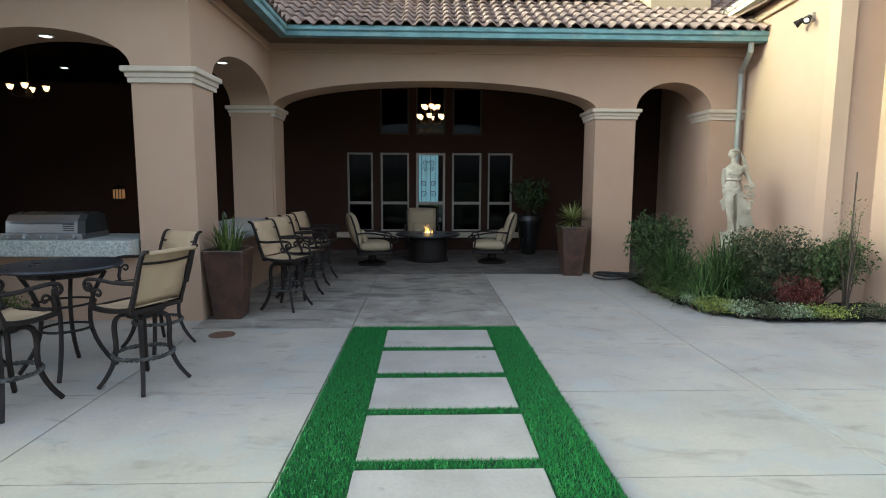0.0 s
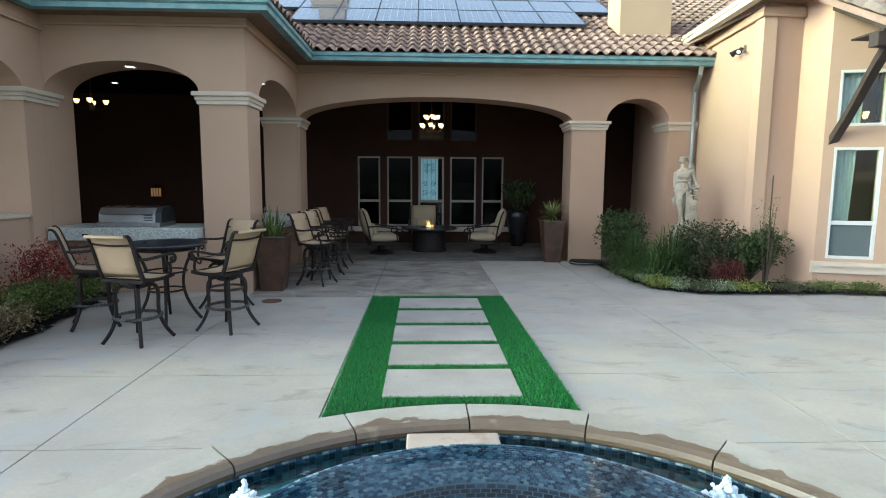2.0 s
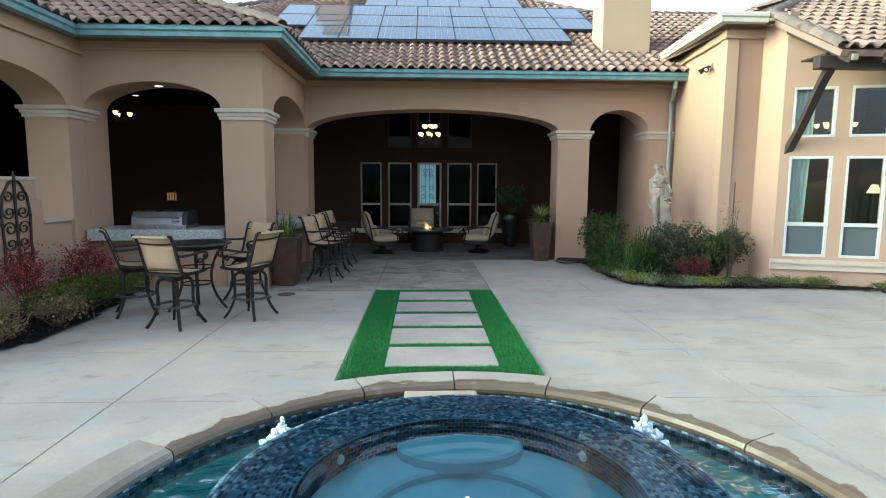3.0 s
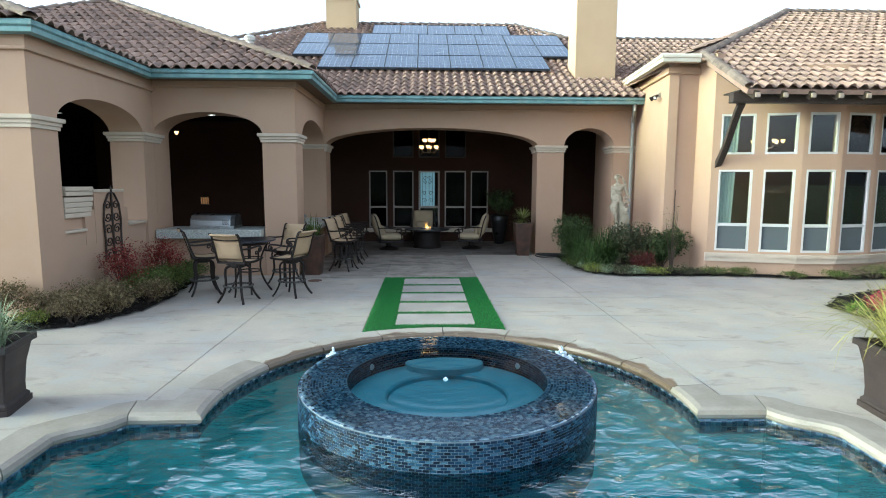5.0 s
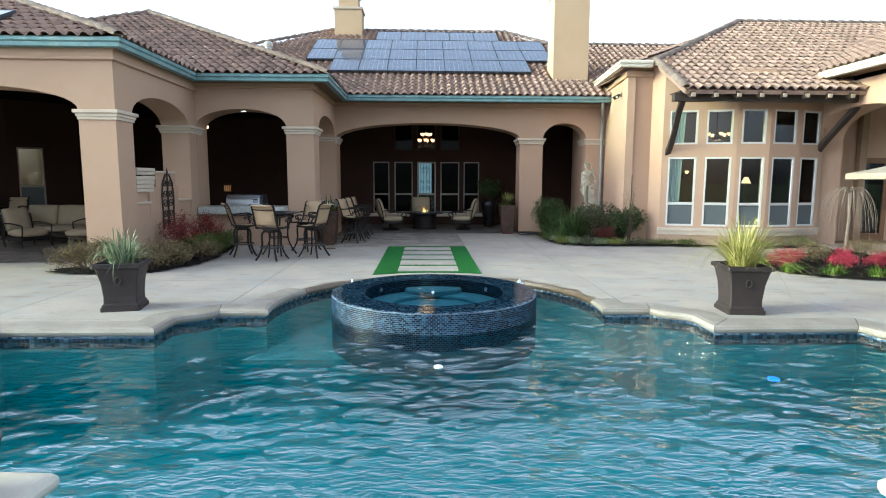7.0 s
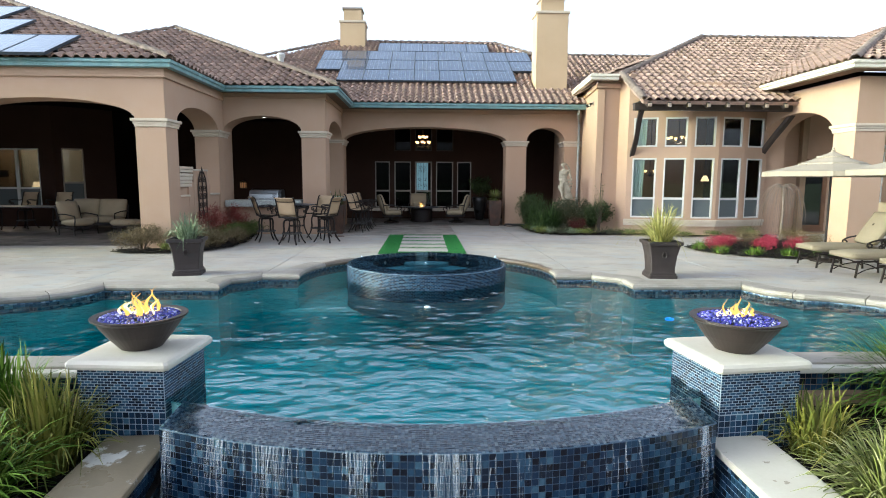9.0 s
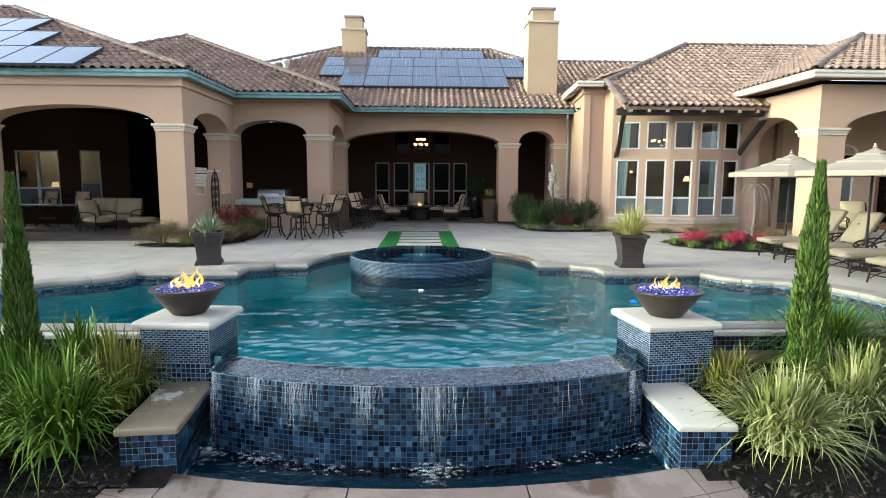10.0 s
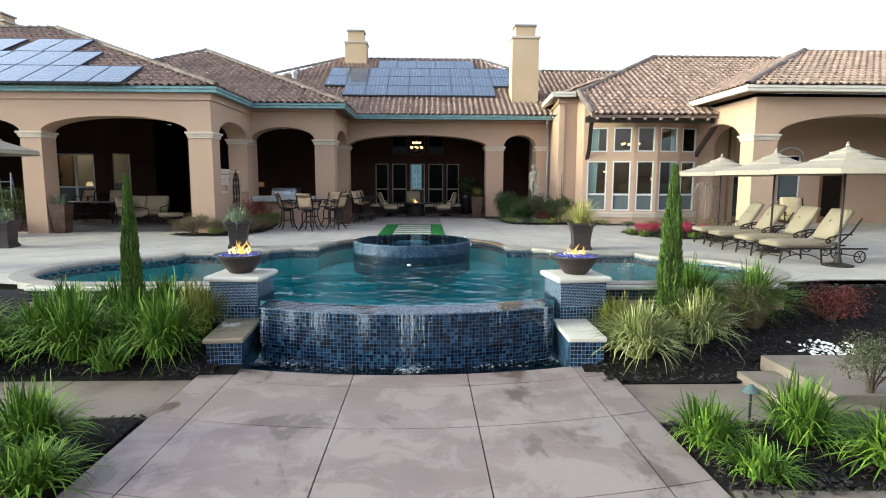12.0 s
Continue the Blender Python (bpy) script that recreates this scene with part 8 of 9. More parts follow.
    ball((-0.02, -0.16, 0.02), (0.03, 0.065, 0.025))
    for k in range(7):
        tube(bm, bez((0.03 + 0.012 * k, -0.12 + 0.006 * k, 0.72 - 0.01 * k), (0.05 + 0.02 * k, -0.15, 0.5), (0.07 + 0.03 * k, -0.13, 0.25), (0.05 + 0.042 * k, -0.13 + 0.012 * k, 0.02 + 0.014 * k), 8), 0.012, 6, 0.021)
    for k in range(4):
        tube(bm, bez((0.05, -0.12, 0.73 - 0.012 * k), (-0.06, -0.16, 0.68 - 0.03 * k), (-0.14, -0.13, 0.60 - 0.02 * k), (-0.20 + 0.015 * k, -0.07, 0.52 - 0.05 * k), 7), 0.018, 6, 0.02)
    tube(bm, bez((-0.19, -0.07, 0.53), (-0.17, -0.1, 0.45), (-0.15, -0.08, 0.42), (-0.13, -0.08, 0.36), 6), 0.035, 6, 0.012)
    # arms and bouquet
    tube(bm, bez((0.11, -0.01, 1.06), (0.17, 0.0, 1.0), (0.20, -0.01, 0.93), (0.215, -0.03, 0.86), 7), 0.046, 8, 0.034)
    tube(bm, bez((0.215, -0.03, 0.86), (0.23, -0.07, 0.82), (0.235, -0.1, 0.80), (0.225, -0.12, 0.78), 6), 0.034, 8, 0.026)
    ball((0.12, -0.01, 1.05), (0.062, 0.055, 0.06))
    tube(bm, bez((-0.14, -0.01, 1.05), (-0.16, 0.03, 0.95), (-0.16, 0.03, 0.85), (-0.15, -0.02, 0.74), 7), 0.042, 8, 0.03)
    rg = random.Random(6)
    for k in range(34):
        t = rg.random()
        c = Vector((0.20 + rg.uniform(-0.085, 0.085) * (1 - 0.4 * t), -0.10 + rg.uniform(-0.06, 0.05), 0.78 - 0.40 * t))
        ball(c, Vector((1, 1, 0.7)) * rg.uniform(0.02, 0.034))
    for cx, cz in ((0.15, 0.76), (0.235, 0.775), (0.20, 0.66)):
        tube(bm, [(cx + 0.034 * math.cos(t), -0.165, cz + 0.034 * math.sin(t)) for t in (6.2832 * k / 12 for k in range(13))], 0.012, 5)
    ob = part("statue", fix(bm), MARBLE, smooth=True)
    fuse = ob.modifiers.new("fuse", "REMESH")
    fuse.mode, fuse.voxel_size, fuse.use_smooth_shade = "VOXEL", 0.0065, True
    ob.matrix_basis = pose(x, y, z, 0, 0, -14) @ Matrix.Diagonal((1.02, 1.0, 1.0, 1))
    return tagged(ob, "weathered cream stone garden statue of a draped figure", "statue")


statue(5.46, 9.1, 0.99)

# ---- house details ----
ORN = mat("wrought_iron", (0.035, 0.024, 0.018), (0.05, 0.032, 0.022), rough=0.6, metal=0.4, bump=0.3)
# stepped garden wall across the lounge side arch with an iron wall ornament
low = tagged(new("stepped_wall"), "stepped stucco garden wall with moulded plaster caps", "wall", kind="structure")
part("wall", boxed(-5.98, -5.712, 3.86, 6.67, -0.02, 1.25), STUCCO, low)
part("wall_back", boxed(-6.28, -5.76, 3.87, 4.76, -0.02, 1.50), STUCCO, low)
part("tower", boxed(-6.0, -5.70, 4.80, 5.80, 1.0, 1.93), STUCCO, low)
part("tower_step", boxed(-5.99, -5.706, 4.5, 5.95, 1.0, 1.62), STUCCO, low)
part("cap", boxed(-6.02, -5.67, 3.87, 4.50, 1.25, 1.30, 0.012), TRIM, low)
part("cap", boxed(-6.02, -5.67, 5.95, 6.66, 1.25, 1.30, 0.012), TRIM, low)
for k in range(4):
    part("cap_moulding", boxed(-6.30 + 0.03 * k, -5.70, 3.95, 4.70 + 0.03 * k, 1.50 + 0.09 * k, 1.586 + 0.09 * k, 0.018), TRIM, low, "cream moulded plaster course")
for k in range(2):
    part("cap_moulding", boxed(-6.30 + 0.03 * k, -5.70, 4.0, 4.79 + 0.03 * k, 1.88 + 0.08 * k, 1.956 + 0.08 * k, 0.018), TRIM, low, "cream moulded plaster course")
part("cap", boxed(-6.02, -5.68, 4.78, 5.82, 1.93, 1.98, 0.012), TRIM, low)
orn = empty("wall_ornament", pose(-5.67, 5.32, 0.60) @ Matrix.Diagonal((1.6, 1.25, 1.0, 1)), "tall scrolled wrought-iron wall ornament", "ornament")


def spiral(cy, cz, r, a0, turns, flip):
    pts = []
    for i in range(22):
        t = i / 21
        a = a0 + flip * turns * 6.2832 * t
        k = r * (1 - 0.8 * t)
        pts.append((0, cy + k * math.cos(a), cz + k * math.sin(a)))
    return pts


part("stem", tubed([(0, 0, 0.0), (0, 0, 1.36)], 0.014, 6), ORN, orn)
for s in (-1, 1):
    part("side_bar", tubed([(0, s * 0.24, 0.02), (0, s * 0.22, 0.4), (0, s * 0.24, 0.8), (0, s * 0.20, 1.1), (0, s * 0.08, 1.30), (0, 0, 1.33)], 0.013, 6), ORN, orn)
    for z, r, f in ((0.15, 0.11, 1), (0.40, 0.10, -1), (0.62, 0.11, 1), (0.86, 0.10, -1), (1.08, 0.09, 1)):
        part("scroll", tubed(spiral(s * 0.115, z, r, 0 if s > 0 else math.pi, 1.4, f * s), 0.010, 5), ORN, orn)
part("finial", tubed([(0, 0, 1.34), (0, 0, 1.46)], 0.02, 6, 0.003), ORN, orn)

# door with iron scrollwork in the porch
door = empty("door_porch", pose(0.12, BACK_Y + 0.04, 0.02), "glazed porch door with iron scrollwork", "door")
door["kind"] = "structure"
bm = bmesh.new()
box(bm, 0, 0.06, -0.04, 0.06, 0, 2.52, 0.006)
box(bm, 0.70, 0.76, -0.04, 0.06, 0, 2.52, 0.006)
box(bm, 0.06, 0.70, -0.04, 0.06, 2.46, 2.52, 0.006)
box(bm, 0.06, 0.70, -0.04, 0.06, 0.0, 0.12, 0.006)
part("door_frame", bm, FRAME_TAUPE, door)
part("rail", boxed(0.06, 0.70, -0.03, 0.05, 1.18, 1.26, 0.005), FRAME_TAUPE, door)
# pane glows faintly by emission, in place of daylight through the door
DAYLIGHT_PANE = mat("glass_with_daylight_glow", (0.30, 0.42, 0.43), (0.24, 0.35, 0.36), rough=0.5, bump=0.05, emit=(0.2, 0.36, 0.38), power=0.14)
part("pane", boxed(0.07, 0.58, 0.02, 0.026, 1.26, 2.46), DAYLIGHT_PANE, door, "pale blue-green glass with daylight glow added")
part("pane", boxed(0.07, 0.70, 0.02, 0.026, 0.12, 1.18), GLASS, door)
for k in range(4):
    part("iron_bar", tubed([(0.14 + 0.12 * k, 0.0, 1.27), (0.14 + 0.12 * k, 0.0, 2.45)], 0.006, 5), ORN, door)
for cx, cz, r, f in ((0.2, 1.45, 0.09, 1), (0.45, 1.45, 0.09, -1), (0.2, 1.72, 0.08, -1), (0.45, 1.72, 0.08, 1), (0.24, 2.25, 0.08, 1), (0.41, 2.25, 0.08, -1), (0.24, 2.1, 0.07, -1), (0.41, 2.1, 0.07, 1)):
    part("scroll", tubed([(cx + y, 0.0, cz + z) for _, y, z in spiral(0, 0, r, 0 if f > 0 else math.pi, 1.3, f)], 0.008, 5), ORN, door)
tagged(part("trim_porch_sill", boxed(-1.95, 3.05, BACK_Y - 0.10, BACK_Y + 0.02, 0.34, 0.48, 0.015), TRIM), "moulded sill band under the porch windows", "sill", kind="structure")
# dark rooms behind the porch glass, their dimness put into the wall colour
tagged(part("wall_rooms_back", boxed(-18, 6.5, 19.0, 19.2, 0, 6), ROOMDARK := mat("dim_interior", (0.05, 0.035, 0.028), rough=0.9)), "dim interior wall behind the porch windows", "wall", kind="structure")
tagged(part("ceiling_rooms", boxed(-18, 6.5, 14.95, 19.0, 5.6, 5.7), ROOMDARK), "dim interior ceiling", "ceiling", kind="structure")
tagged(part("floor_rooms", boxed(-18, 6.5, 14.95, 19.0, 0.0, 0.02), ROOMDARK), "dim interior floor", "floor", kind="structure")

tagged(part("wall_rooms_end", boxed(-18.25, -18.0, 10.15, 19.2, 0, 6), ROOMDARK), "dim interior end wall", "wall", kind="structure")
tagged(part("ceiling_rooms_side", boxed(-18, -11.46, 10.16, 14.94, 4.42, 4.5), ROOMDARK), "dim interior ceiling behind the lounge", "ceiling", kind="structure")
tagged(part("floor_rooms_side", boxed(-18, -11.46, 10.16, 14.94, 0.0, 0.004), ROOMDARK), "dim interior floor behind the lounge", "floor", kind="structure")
tagged(part("wall_room_partition", boxed(-16.2, -12.0, 13.0, 13.15, 0.0, 4.4), mat("beige_room_paint", (0.55, 0.49, 0.38), (0.5, 0.44, 0.34), rough=0.9)), "beige painted wall inside the lit room", "wall", kind="structure")
# lamps
GLOW = mat("warm_lamp_glass", (0.9, 0.6, 0.3), rough=0.5, bump=0, emit=(1.0, 0.56, 0.18), power=1.3)
GLOW_W = mat("white_downlight", (0.9, 0.85, 0.75), rough=0.5, bump=0, emit=(1.0, 0.88, 0.70), power=2.5)


def chandelier(x, y, z, n, r, drop, label, tiers=1):
    ob = empty("chandelier", pose(x, y, z), label, "chandelier")
    part("stem", tubed([(0, 0, -0.12), (0, 0, drop)], 0.012, 6), ORN, ob)
    part("hub", lathe([(0.01, -0.16), (0.05, -0.12), (0.06, -0.05), (0.03, 0.02), (0.01, 0.03)], 12), ORN, ob)
    for t in range(tiers):
        for i in range(n - t):
            a = 6.2832 * (i + 0.5 * t) / (n - t) + 0.4
            rr, zz = r * (1 - 0.4 * t), 0.22 * t
            c, d = math.cos(a), math.sin(a)
            arm = part("arm", tubed(bez((0, 0, zz - 0.08), (c * rr * 0.5, d * rr * 0.5, zz - 0.16), (c * rr, d * rr, zz - 0.12), (c * rr, d * rr, zz), 7), 0.009, 5), ORN, ob)
            part("shade", lathe([(0.025, zz), (0.045, zz + 0.03), (0.06, zz + 0.09), (0.055, zz + 0.092), (0.02, zz + 0.03)], 12, c * rr, d * rr), GLOW, arm, "glowing amber glass shade")
    return ob


chandelier(0.48, 13.0, 3.22, 6, 0.28, 1.65, "dark iron porch chandelier with glowing amber shades", 2)
chandelier(-7.1, 11.0, 3.48, 4, 0.28, 0.76, "dark iron fan light with glowing amber shades")
chandelier(9.7, 9.6, 3.22, 6, 0.36, 1.3, "lit chandelier inside the bay room", 1)
chandelier(9.1, 10.6, 2.05, 4, 0.22, 2.25, "lit pendant inside the bay room", 1)


def downlight(x, y, z):
    ob = empty("downlight", pose(x, y, z), "round recessed ceiling downlight, lit", "lamp", "porch downlights")
    part("trim_ring", lathe([(0.095, 0.0), (0.095, -0.012), (0.075, -0.014), (0.07, 0.0)], 20), FRAME, ob)
    part("lens", lathe([(0.07, -0.004), (0.01, -0.006)], 16), GLOW_W, ob)


for x, y in ((-4.5, 7.52),):
    downlight(x, y, 3.645)
downlight(-2.9, 9.3, 3.69)
for x, y in ((-8.2, 7.8), (-12.6, 8.8), (-9.6, 9.2), (-11.0, 12.5), (-7.5, 12.8)):
    downlight(x, y, 4.235)
bay_lamp = new("bay_lamp", bpy.data.lights.new("bay_lamp", "POINT"))
bay_lamp.data.energy, bay_lamp.data.color, bay_lamp.data.shadow_soft_size = 22, (1.0, 0.78, 0.50), 0.15
bay_lamp.location = (9.7, 9.6, 2.95)
room_lamp = new("room_lamp", bpy.data.lights.new("room_lamp", "POINT"))
room_lamp.data.energy, room_lamp.data.color, room_lamp.data.shadow_soft_size = 55, (1.0, 0.74, 0.45), 0.12
room_lamp.location = (-15.2, 11.5, 3.6)
tagged(part("wall_lounge_room", boxed(-18.0, -15.75, 12.7, 12.85, 0.0, 4.4), ROOM), "lamplit beige wall in the room behind the lounge", "wall", kind="structure")
pic = empty("picture", pose(-16.35, 12.68, 1.9), "small dark framed picture on the beige wall", "picture")
part("frame", boxed(-0.18, 0.18, -0.02, 0.015, -0.14, 0.14, 0.008), DARKWOOD, pic)
part("canvas", boxed(-0.14, 0.14, -0.026, -0.02, -0.10, 0.10), BLACK, pic)
SHADE = mat("lamp_shade_cloth", (0.45, 0.30, 0.16), rough=0.8, bump=0, emit=(1.0, 0.62, 0.28), power=0.8)
for x, y, z0, nm in ((-14.1, 11.2, 1.55, "lit table lamp inside the room behind the lounge"),):
    tl = empty("table_lamp", pose(x, y, 0.78), nm, "lamp")
    part("base", lathe([(0.09, 0.0), (0.10, 0.02), (0.05, 0.08), (0.07, 0.25), (0.02, 0.42), (0.01, 0.56)], 16), BRONZE, tl)
    part("shade", lathe([(0.18, 0.5), (0.10, 0.80), (0.095, 0.80), (0.175, 0.5)], 20), SHADE, tl, "glowing cream lamp shade")
    st = empty("side_table", pose(x, y, 0.03), "dark side table inside the bay room", "table")
    part("tabletop", boxed(-0.35, 0.35, -0.3, 0.3, 0.70, 0.745, 0.01), DARKWOOD, st)
    for sx in (-1, 1):
        for sy in (-1, 1):
            part("leg", boxed(sx * 0.3 - 0.025, sx * 0.3 + 0.025, sy * 0.25 - 0.025, sy * 0.25 + 0.025, 0, 0.70), DARKWOOD, st)
# stands in for a lit wall sconce; pole and base are added
fl_lamp = empty("floor_lamp", pose(10.75, 9.6, 0.03), "lit sconce shade on an added stand in the bay room", "lamp")
part("base", lathe([(0.15, 0.0), (0.15, 0.02), (0.03, 0.05), (0.012, 0.08), (0.012, 1.72), (0.004, 1.75)], 16), BRONZE, fl_lamp)
part("shade", lathe([(0.15, 1.70), (0.06, 1.90), (0.055, 1.90), (0.145, 1.70)], 20), SHADE, fl_lamp, "glowing cream lamp shade")
SHELFGLOW = mat("lit_cabinet", (0.5, 0.25, 0.1), rough=0.7, emit=(1.0, 0.45, 0.15), power=0.06)
cab = empty("wall_sconce", pose(-7.45, 14.55, 1.32), "dim amber wall lantern in the outdoor kitchen", "lamp")
part("body", boxed(-0.11, 0.11, -0.05, 0.12, 0.02, 0.25, 0.02), SHELFGLOW, cab, "glowing amber glass")
part("roof", lathe([(0.15, 0.255), (0.16, 0.265), (0.05, 0.34), (0.01, 0.36)], 12), ORN, cab)
part("base", boxed(-0.13, 0.13, -0.06, 0.13, -0.01, 0.018, 0.006), ORN, cab)
for sx in (-0.115, -0.04, 0.04, 0.115):
    part("bar", boxed(sx - 0.008, sx + 0.008, -0.066, -0.052, 0.02, 0.252), ORN, cab)

# curtains in the bay
CURT = mat("pale_green_curtain", (0.78, 0.86, 0.80), (0.68, 0.77, 0.71), rough=0.9, scale=4, fine=100)
for (p, q), (u0, u1), nm in (((BAY[0], BAY[1]), (0.13, 0.60), "pale green curtain tied back in the bay"), ((BAY[4], BAY[5]), (0.35, 0.87), "pale green curtain hanging in the bay"), ((BAY[3], BAY[4]), (0.68, 0.87), "pale green curtain hanging in the bay")):
    d = Vector((q[0] - p[0], q[1] - p[1]))
    nrm = Vector((-d.y, d.x)).normalized()
    bm = bmesh.new()
    rows = []
    for z in (0.5, 1.4, 2.2, 3.0, 3.8):
        row = []
        for i in range(25):
            u = u0 + (u1 - u0) * i / 24 * (0.75 + 0.25 * z / 3.8)
            off = 0.13 + 0.03 * math.sin(i * 1.6)
            row.append((p[0] + d.x * u + nrm.x * off, p[1] + d.y * u + nrm.y * off, z))
        rows.append(row)
    loft(bm, rows, False, False)
    tagged(part("curtain", bm, CURT, smooth=True), nm, "curtain")

# timber eave over the bay: rafters, beam and braces
TAIL = mat("rafter_tail_paint", (0.36, 0.29, 0.23), (0.28, 0.22, 0.17), rough=0.7)
for i in range(9):
    x = 7.05 + i * 0.575
    bm = bmesh.new()
    y0, y1 = BE_Y + 0.02, 7.4
    z0 = BE_Z - 0.16
    for w in ((x - 0.045, x + 0.045),):
        loft(bm, [[(xx, y0 - 0.06, z0 + 0.0), (xx, y0, z0 - 0.06), (xx, y1, z0 + pb * (y1 - y0) - 0.06), (xx, y1, z0 + pb * (y1 - y0) + 0.08), (xx, y0 - 0.06, z0 + 0.09)] for xx in w])
    tagged(part("rafter_tail", fix(bm), DARKWOOD), "stained timber rafter end under the bay eave", "rafter", "bay rafters", kind="structure")
    tagged(part("rafter_end_cap", boxed(x - 0.05, x + 0.05, BE_Y - 0.07, BE_Y - 0.03, z0 - 0.03, z0 + 0.07, 0.015), TAIL), "pale painted rafter end", "rafter", "bay rafter ends", kind="structure")
tagged(part("bay_beam", boxed(6.72, 11.8, 6.02, 6.20, 3.80, 4.0, 0.015), DARKWOOD), "dark stained timber beam carrying the bay eave", "beam", kind="structure")
tagged(part("bay_eave_board", boxed(6.95, 11.75, 6.22, 6.85, 4.06, 4.09), DARKWOOD), "dark boards under the bay eave", "soffit", kind="structure")
for x, xw in ((6.98, 7.22), (11.62, 11.45)):
    pts = bez((x, 6.10, 3.86), (x, 6.45, 3.50), (xw + 0.02, 6.95, 3.1), (xw - 0.02, 7.45, 2.50), 8)
    bm = bmesh.new()
    loft(bm, [[(p.x - 0.07, p.y, p.z + 0.09), (p.x + 0.07, p.y, p.z + 0.09), (p.x + 0.07, p.y + 0.02, p.z - 0.09), (p.x - 0.07, p.y + 0.02, p.z - 0.09)] for p in pts])
    tagged(part("brace", fix(bm), DARKWOOD), "curved dark timber brace under the bay eave", "brace", "bay braces", kind="structure")

# downspout
SPOUT = mat("dull_grey_copper", (0.33, 0.33, 0.30), (0.25, 0.26, 0.24), rough=0.6, metal=0.2)
sp = tagged(new("downspout"), "weathered copper downspout beside the narrow arch", "downspout", kind="structure")
part("pipe", tubed([(6.18, 10.12, 4.36), (6.18, 10.14, 4.15), (6.26, 10.4, 4.02), (6.36, 10.72, 3.90), (6.37, 10.73, 3.7), (6.37, 10.73, 0.1)], 0.05, 10), SPOUT, sp)
for z in (0.9, 2.4):
    part("strap", lathe([(0.056, z), (0.058, z + 0.01), (0.058, z + 0.04), (0.056, z + 0.05)], 12, 6.37, 10.73), SPOUT, sp)

# floodlight on the flank wall
fl_ob = empty("floodlight", pose(6.24, 8.65, 4.33), "twin bullet floodlight on the flank wall", "lamp")
part("plate", boxed(-0.02, 0.035, -0.06, 0.06, -0.06, 0.06, 0.01), FRAME_TAUPE, fl_ob)
for s in (-1, 1):
    hd = part("head", lathe([(0.012, 0.0), (0.035, 0.01), (0.042, 0.07), (0.058, 0.12), (0.06, 0.135), (0.05, 0.135), (0.02, 0.11)], 14), IRON, fl_ob, "dark bullet lamp head")
    hd.matrix_basis = pose(-0.07, s * 0.06, -0.01, 0, -125, s * -38)
    part("knuckle", tubed([(0.0, s * 0.03, 0.0), (-0.07, s * 0.06, -0.01)], 0.016, 6), IRON, fl_ob)
    part("lamp", lathe([(0.046, 0.118), (0.03, 0.13), (0.005, 0.134)], 12), JET, hd, "pale reflector lamp")

# chimneys
CHIM = mat("chimney_stucco", (0.50, 0.36, 0.22), (0.45, 0.32, 0.19), rough=0.9, scale=1, fine=80, bump=0.4)
for x0, x1, y0, y1, z0, z1, zt in ((4.80, 6.00, 11.35, 12.25, 4.9, 8.02, 8.62), (-3.35, -2.22, 16.4, 17.4, 7.4, 8.92, 9.60), (-17.4, -16.32, 9.9, 10.9, 6.9, 8.1, 8.5)):
    c = empty("chimney", pose((x0 + x1) / 2, (y0 + y1) / 2, z0), "tall stucco chimney with a stepped cap on the tile roof", "chimney", "chimneys")
    hx, hy = (x1 - x0) / 2, (y1 - y0) / 2
    part("shaft", boxed(-hx, hx, -hy, hy, 0, z1 - z0), CHIM, c)
    part("band", boxed(-hx - 0.05, hx + 0.05, -hy - 0.05, hy + 0.05, z1 - z0 - 0.02, z1 - z0 + 0.08, 0.015), TRIM, c)
    part("head", boxed(-hx + 0.16, hx - 0.16, -hy + 0.1, hy - 0.1, z1 - z0 + 0.08, zt - z0 - 0.08), CHIM, c)
    part("cap", boxed(-hx + 0.10, hx - 0.10, -hy + 0.05, hy - 0.05, zt - z0 - 0.08, zt - z0, 0.01), FRAME_TAUPE, c, "grey metal chimney cap")
vent = empty("roof_vent", pose(-5.55, 14.2, EAVE_Z + PITCH * 4.1 - 0.15), "pale roof vent pipe", "vent")
part("pipe", lathe([(0.13, 0.0), (0.13, 0.45), (0.01, 0.46)], 14), FRAME, vent)
part("cap", lathe([(0.17, 0.40), (0.18, 0.52), (0.12, 0.58), (0.01, 0.58)], 14), FRAME, vent)

# solar panels
PV = bpy.data.materials.new("solar_cells")
PV.use_nodes = True
_n, _l = PV.node_tree.nodes, PV.node_tree.links
_b = _n["Principled BSDF"]
_br = _n.new("ShaderNodeTexBrick")
_br.offset, _br.inputs["Scale"].default_value = 0.0, 1.0
_br.inputs["Mortar Size"].default_value, _br.inputs["Brick Width"].default_value, _br.inputs["Row Height"].default_value = 0.004, 0.163, 0.163
_br.inputs["Color1"].default_value, _br.inputs["Color2"].default_value, _br.inputs["Mortar"].default_value = (0.014, 0.03, 0.075, 1), (0.02, 0.042, 0.095, 1), (0.30, 0.34, 0.38, 1)
_tc = _n.new("ShaderNodeTexCoord")
_l.new(_tc.outputs["Object"], _br.inputs["Vector"])
_l.new(_br.outputs["Color"], _b.inputs["Base Color"])
_b.inputs["Roughness"].default_value = 0.2
_b.inputs["Coat Weight"].default_value = 0.75
_b.inputs["Specular Tint"].default_value = (0.58, 0.86, 1.0, 1)
_b.inputs["Coat Roughness"].default_value = 0.03
ALU = mat("anodised_frame", (0.045, 0.055, 0.07), rough=0.5, metal=0.3, bump=0)


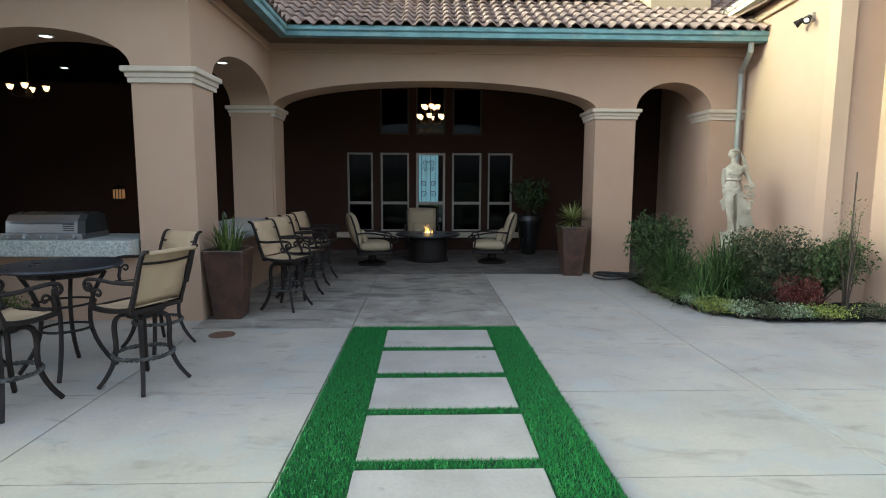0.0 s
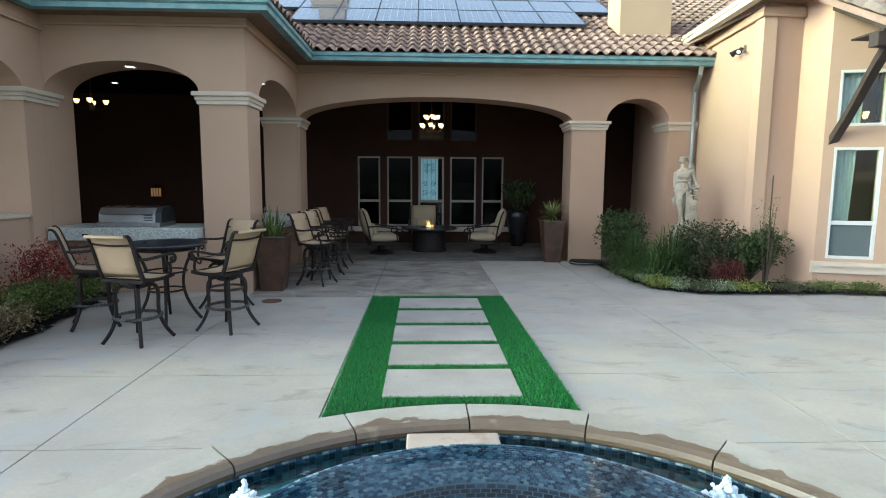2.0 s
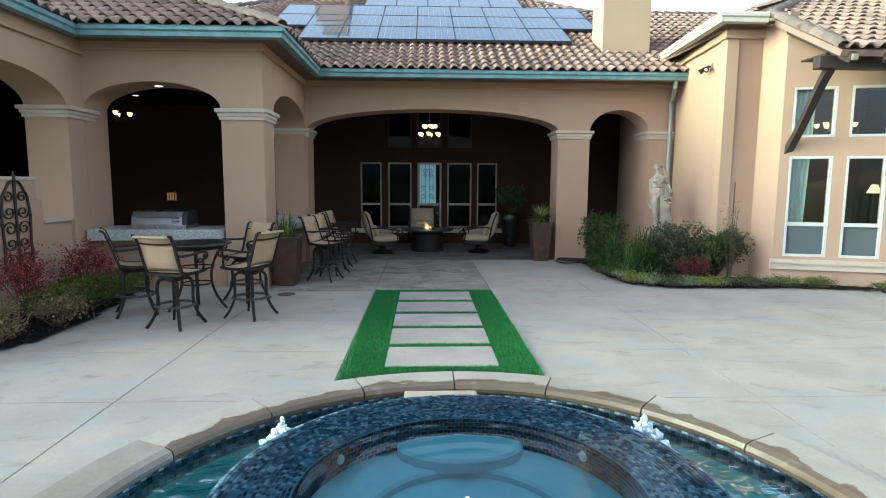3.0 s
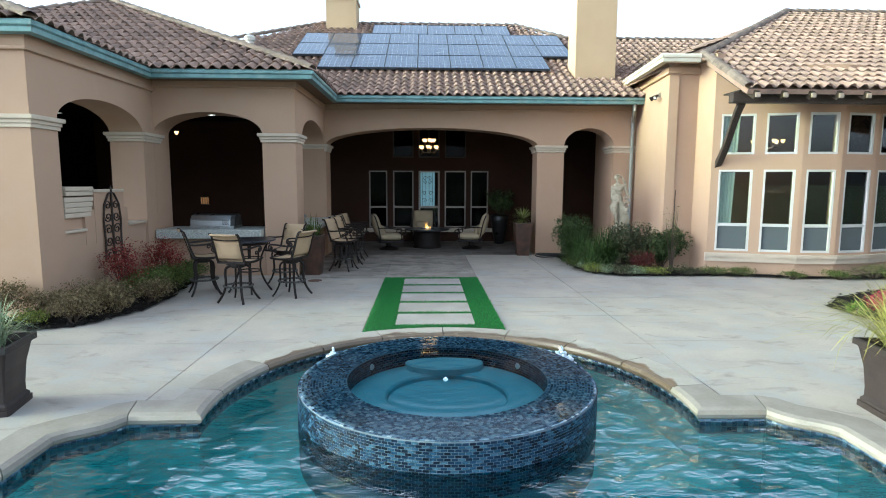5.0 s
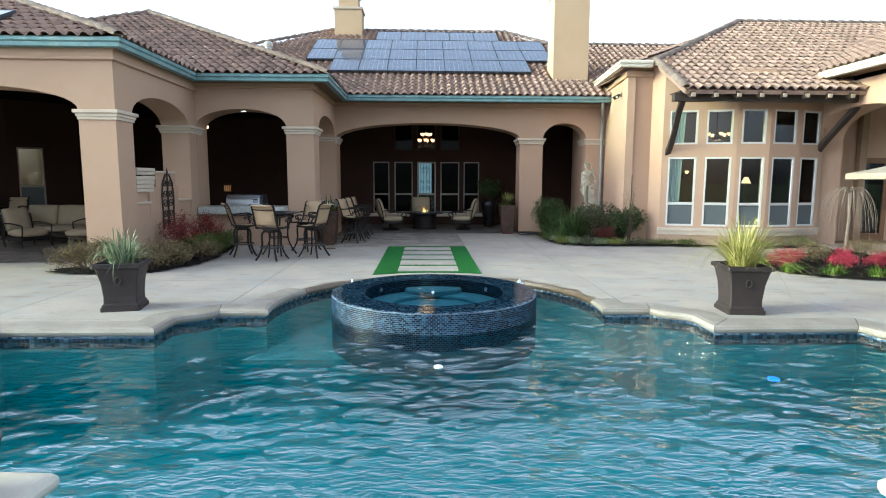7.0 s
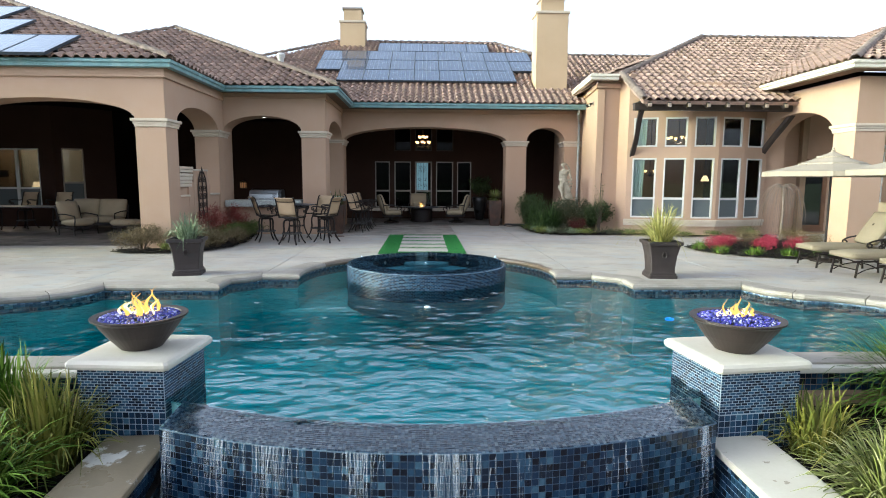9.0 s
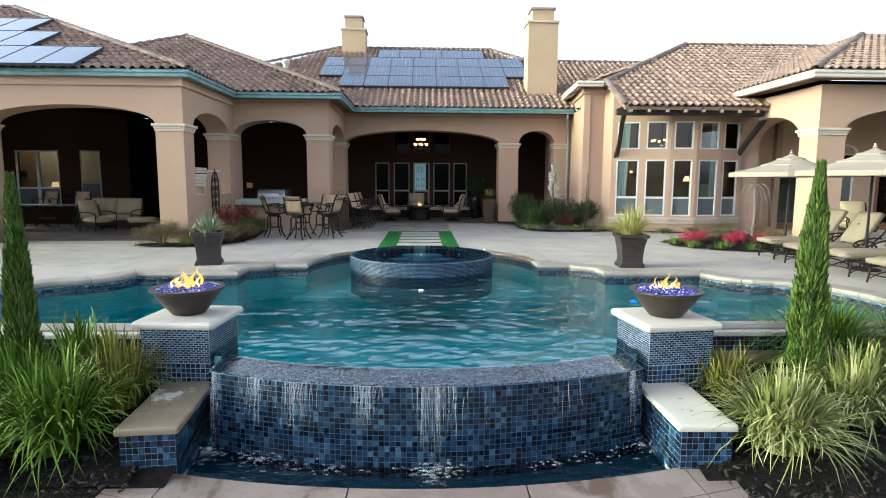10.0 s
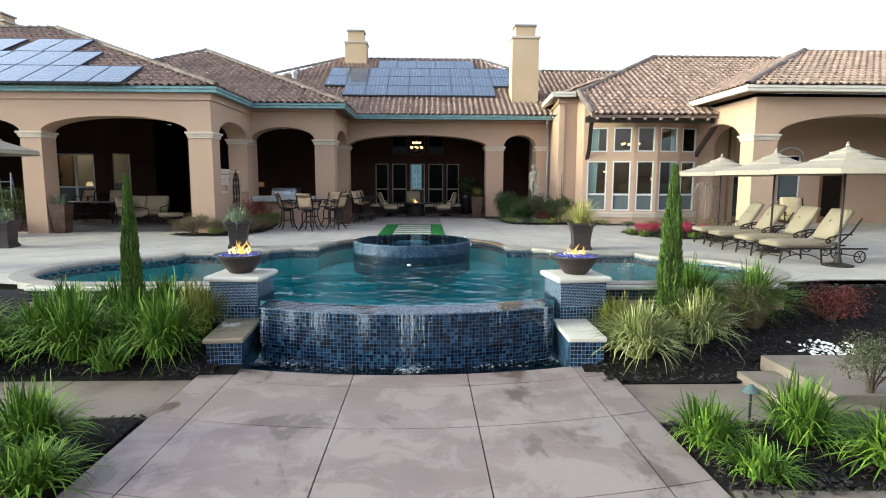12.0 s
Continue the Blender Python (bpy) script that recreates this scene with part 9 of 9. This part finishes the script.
def solar(m, w, h, label, group):
    ob = empty("solar_panel", m, label, "solar panel", group)
    part("glass_sheet", boxed(0.012, w - 0.012, 0.012, h - 0.012, 0.0, 0.03), PV, ob)
    bm = bmesh.new()
    for a in ((0, w, 0, 0.014), (0, w, h - 0.014, h), (0, 0.014, 0.014, h - 0.014), (w - 0.014, w, 0.014, h - 0.014)):
        box(bm, *a, -0.03, 0.036)
    part("frame", bm, ALU, ob)
    part("rail", boxed(0, w, h * 0.3, h * 0.3 + 0.04, -0.09, -0.03), ALU, ob)
    return ob


pitch_deg = math.degrees(math.atan(PITCH))
cs = 1 / math.sqrt(1 + PITCH * PITCH)
ROW = 1.36


def on_main(x, v):
    return pose(x, 11.72 + v * cs, EAVE_Z + PITCH * (11.72 - GE_M) + v * PITCH * cs + 0.16, pitch_deg, 0, 0)


first = solar(on_main(-2.87, 0), 0.995, ROW - 0.01, "dark blue solar panel on the porch roof", "solar panels on the porch roof")
for r, (x0, n) in enumerate(((-2.87, 7), (-3.87, 9), (-3.87, 9), (-1.55, 5))):
    for i in range(n):
        if (r, i) != (0, 0):
            copy_thing(first, on_main(x0 + i * 1.0, r * ROW))
pd = math.degrees(math.atan(pl))
cl = 1 / math.sqrt(1 + pl * pl)


def on_left(x, v):
    return pose(x, 2.72 + v * cl, EAVE_Z + pl * (2.72 - GE_L) + v * pl * cl + 0.16, pd, 0, 0)


second = solar(on_left(-9.05, 0), 0.99, 1.63, "dark blue solar panel on the lounge roof", "solar panels on the lounge roof")
for r, (xr, n) in enumerate(((-8.05, 9), (-10.05, 7), (-11.15, 2))):
    for i in range(n):
        if not (r == 0 and i == 0):
            copy_thing(second, on_left(xr - 1.0 * (i + 1), r * 1.645))
for i in range(3):
    copy_thing(second, on_left(-14.5 - i, 2 * 1.645))

# path light, hose and small things
pth = empty("path_light", pose(4.25, -9.2, -0.80), "small patinated path light in the mulch", "lamp")
part("post", tubed([(0, 0, -0.05), (0, 0, 0.34)], 0.014, 8), BLACK, pth)
part("hood", lathe([(0.015, 0.42), (0.085, 0.36), (0.09, 0.345), (0.02, 0.35)], 16), mat("dark_patina_hood", (0.07, 0.10, 0.10), (0.04, 0.06, 0.06), rough=0.6), pth)
hose = bmesh.new()
pts = []
for i in range(220):
    t = i / 220
    a = t * 6.2832 * 5.5
    r = 0.22 + 0.07 * math.sin(t * 17) + 0.04 * math.sin(t * 41)
    pts.append((3.95 + 1.35 * r * math.cos(a) + 0.05 * math.sin(t * 9), 10.3 + r * math.sin(a), 0.02 + 0.05 * abs(math.sin(t * 13)) + 0.03 * t))
tube(hose, pts, 0.016, 6)
tagged(part("garden_hose", fix(hose), BLACK, smooth=True), "coiled black garden hose beside the pillar", "hose")
lad = empty("step_ladder", pose(-13.6, 5.2, 0.002, 0, 0, 20), "pale aluminium step ladder on the porch", "ladder")
for s in (-1, 1):
    part("rail", tubed([(s * 0.25, 0.0, 0.0), (s * 0.17, 0.5, 1.9)], 0.025, 6), STEEL, lad)
    part("back_rail", tubed([(s * 0.25, 0.95, 0.0), (s * 0.17, 0.52, 1.88)], 0.02, 6), STEEL, lad)
for k in range(5):
    t = (k + 1) / 6
    part("tread", boxed(-0.25 + 0.08 * t, 0.25 - 0.08 * t, 0.5 * t - 0.04, 0.5 * t + 0.05, 1.9 * t - 0.012, 1.9 * t + 0.012), STEEL, lad)

# doors and rooms of the covered patio
WOODDOOR = mat("stained_oak", (0.20, 0.10, 0.045), (0.13, 0.06, 0.028), rough=0.45, scale=3, fine=60, bump=0.1)
pdoor = empty("door_patio", pose(13.2, 8.24, 0.0), "stained oak glazed patio door", "door", "patio doors")
pdoor["kind"] = "structure"
bm = bmesh.new()
for a in ((0, 0.14, 0, 2.5), (0.96, 1.1, 0, 2.5), (0.14, 0.96, 0, 0.25), (0.14, 0.96, 2.34, 2.5)):
    box(bm, a[0], a[1], -0.03, 0.04, a[2], a[3], 0.006)
part("door_leaf", bm, WOODDOOR, pdoor)
part("pane", boxed(0.14, 0.96, 0.0, 0.006, 0.25, 2.34), GLASS, pdoor)
part("handle", tubed([(0.90, -0.06, 1.0), (0.90, -0.06, 1.25)], 0.012, 6), BRONZE, pdoor)
copy_thing(pdoor, pose(17.1, 8.24, 0.0))
tagged(part("wall_patio_rooms", boxed(11.5, 24, 11.0, 11.2, 0, 4.3), ROOMDARK), "dim interior wall behind the patio doors", "wall", kind="structure")

# ---- roof tiles over the porch eave, one by one ----
mm, pieces = roof_pieces
vs, fs = tile_mesh_parts(0.0, 0.0, 0.05)
tile_me = bpy.data.meshes.new("roof_tile")
tile_me.from_pydata(vs, [], fs)
tile_me.materials.append(TILE_PIECE)
tile_me.update()
for u, v, du, dr in pieces:
    o = new("roof_tile", tile_me)
    o.parent = roof_main
    o.matrix_basis = mm @ pose(u, v + du, 0, 0, 0, dr * 57.3 * 0.3)
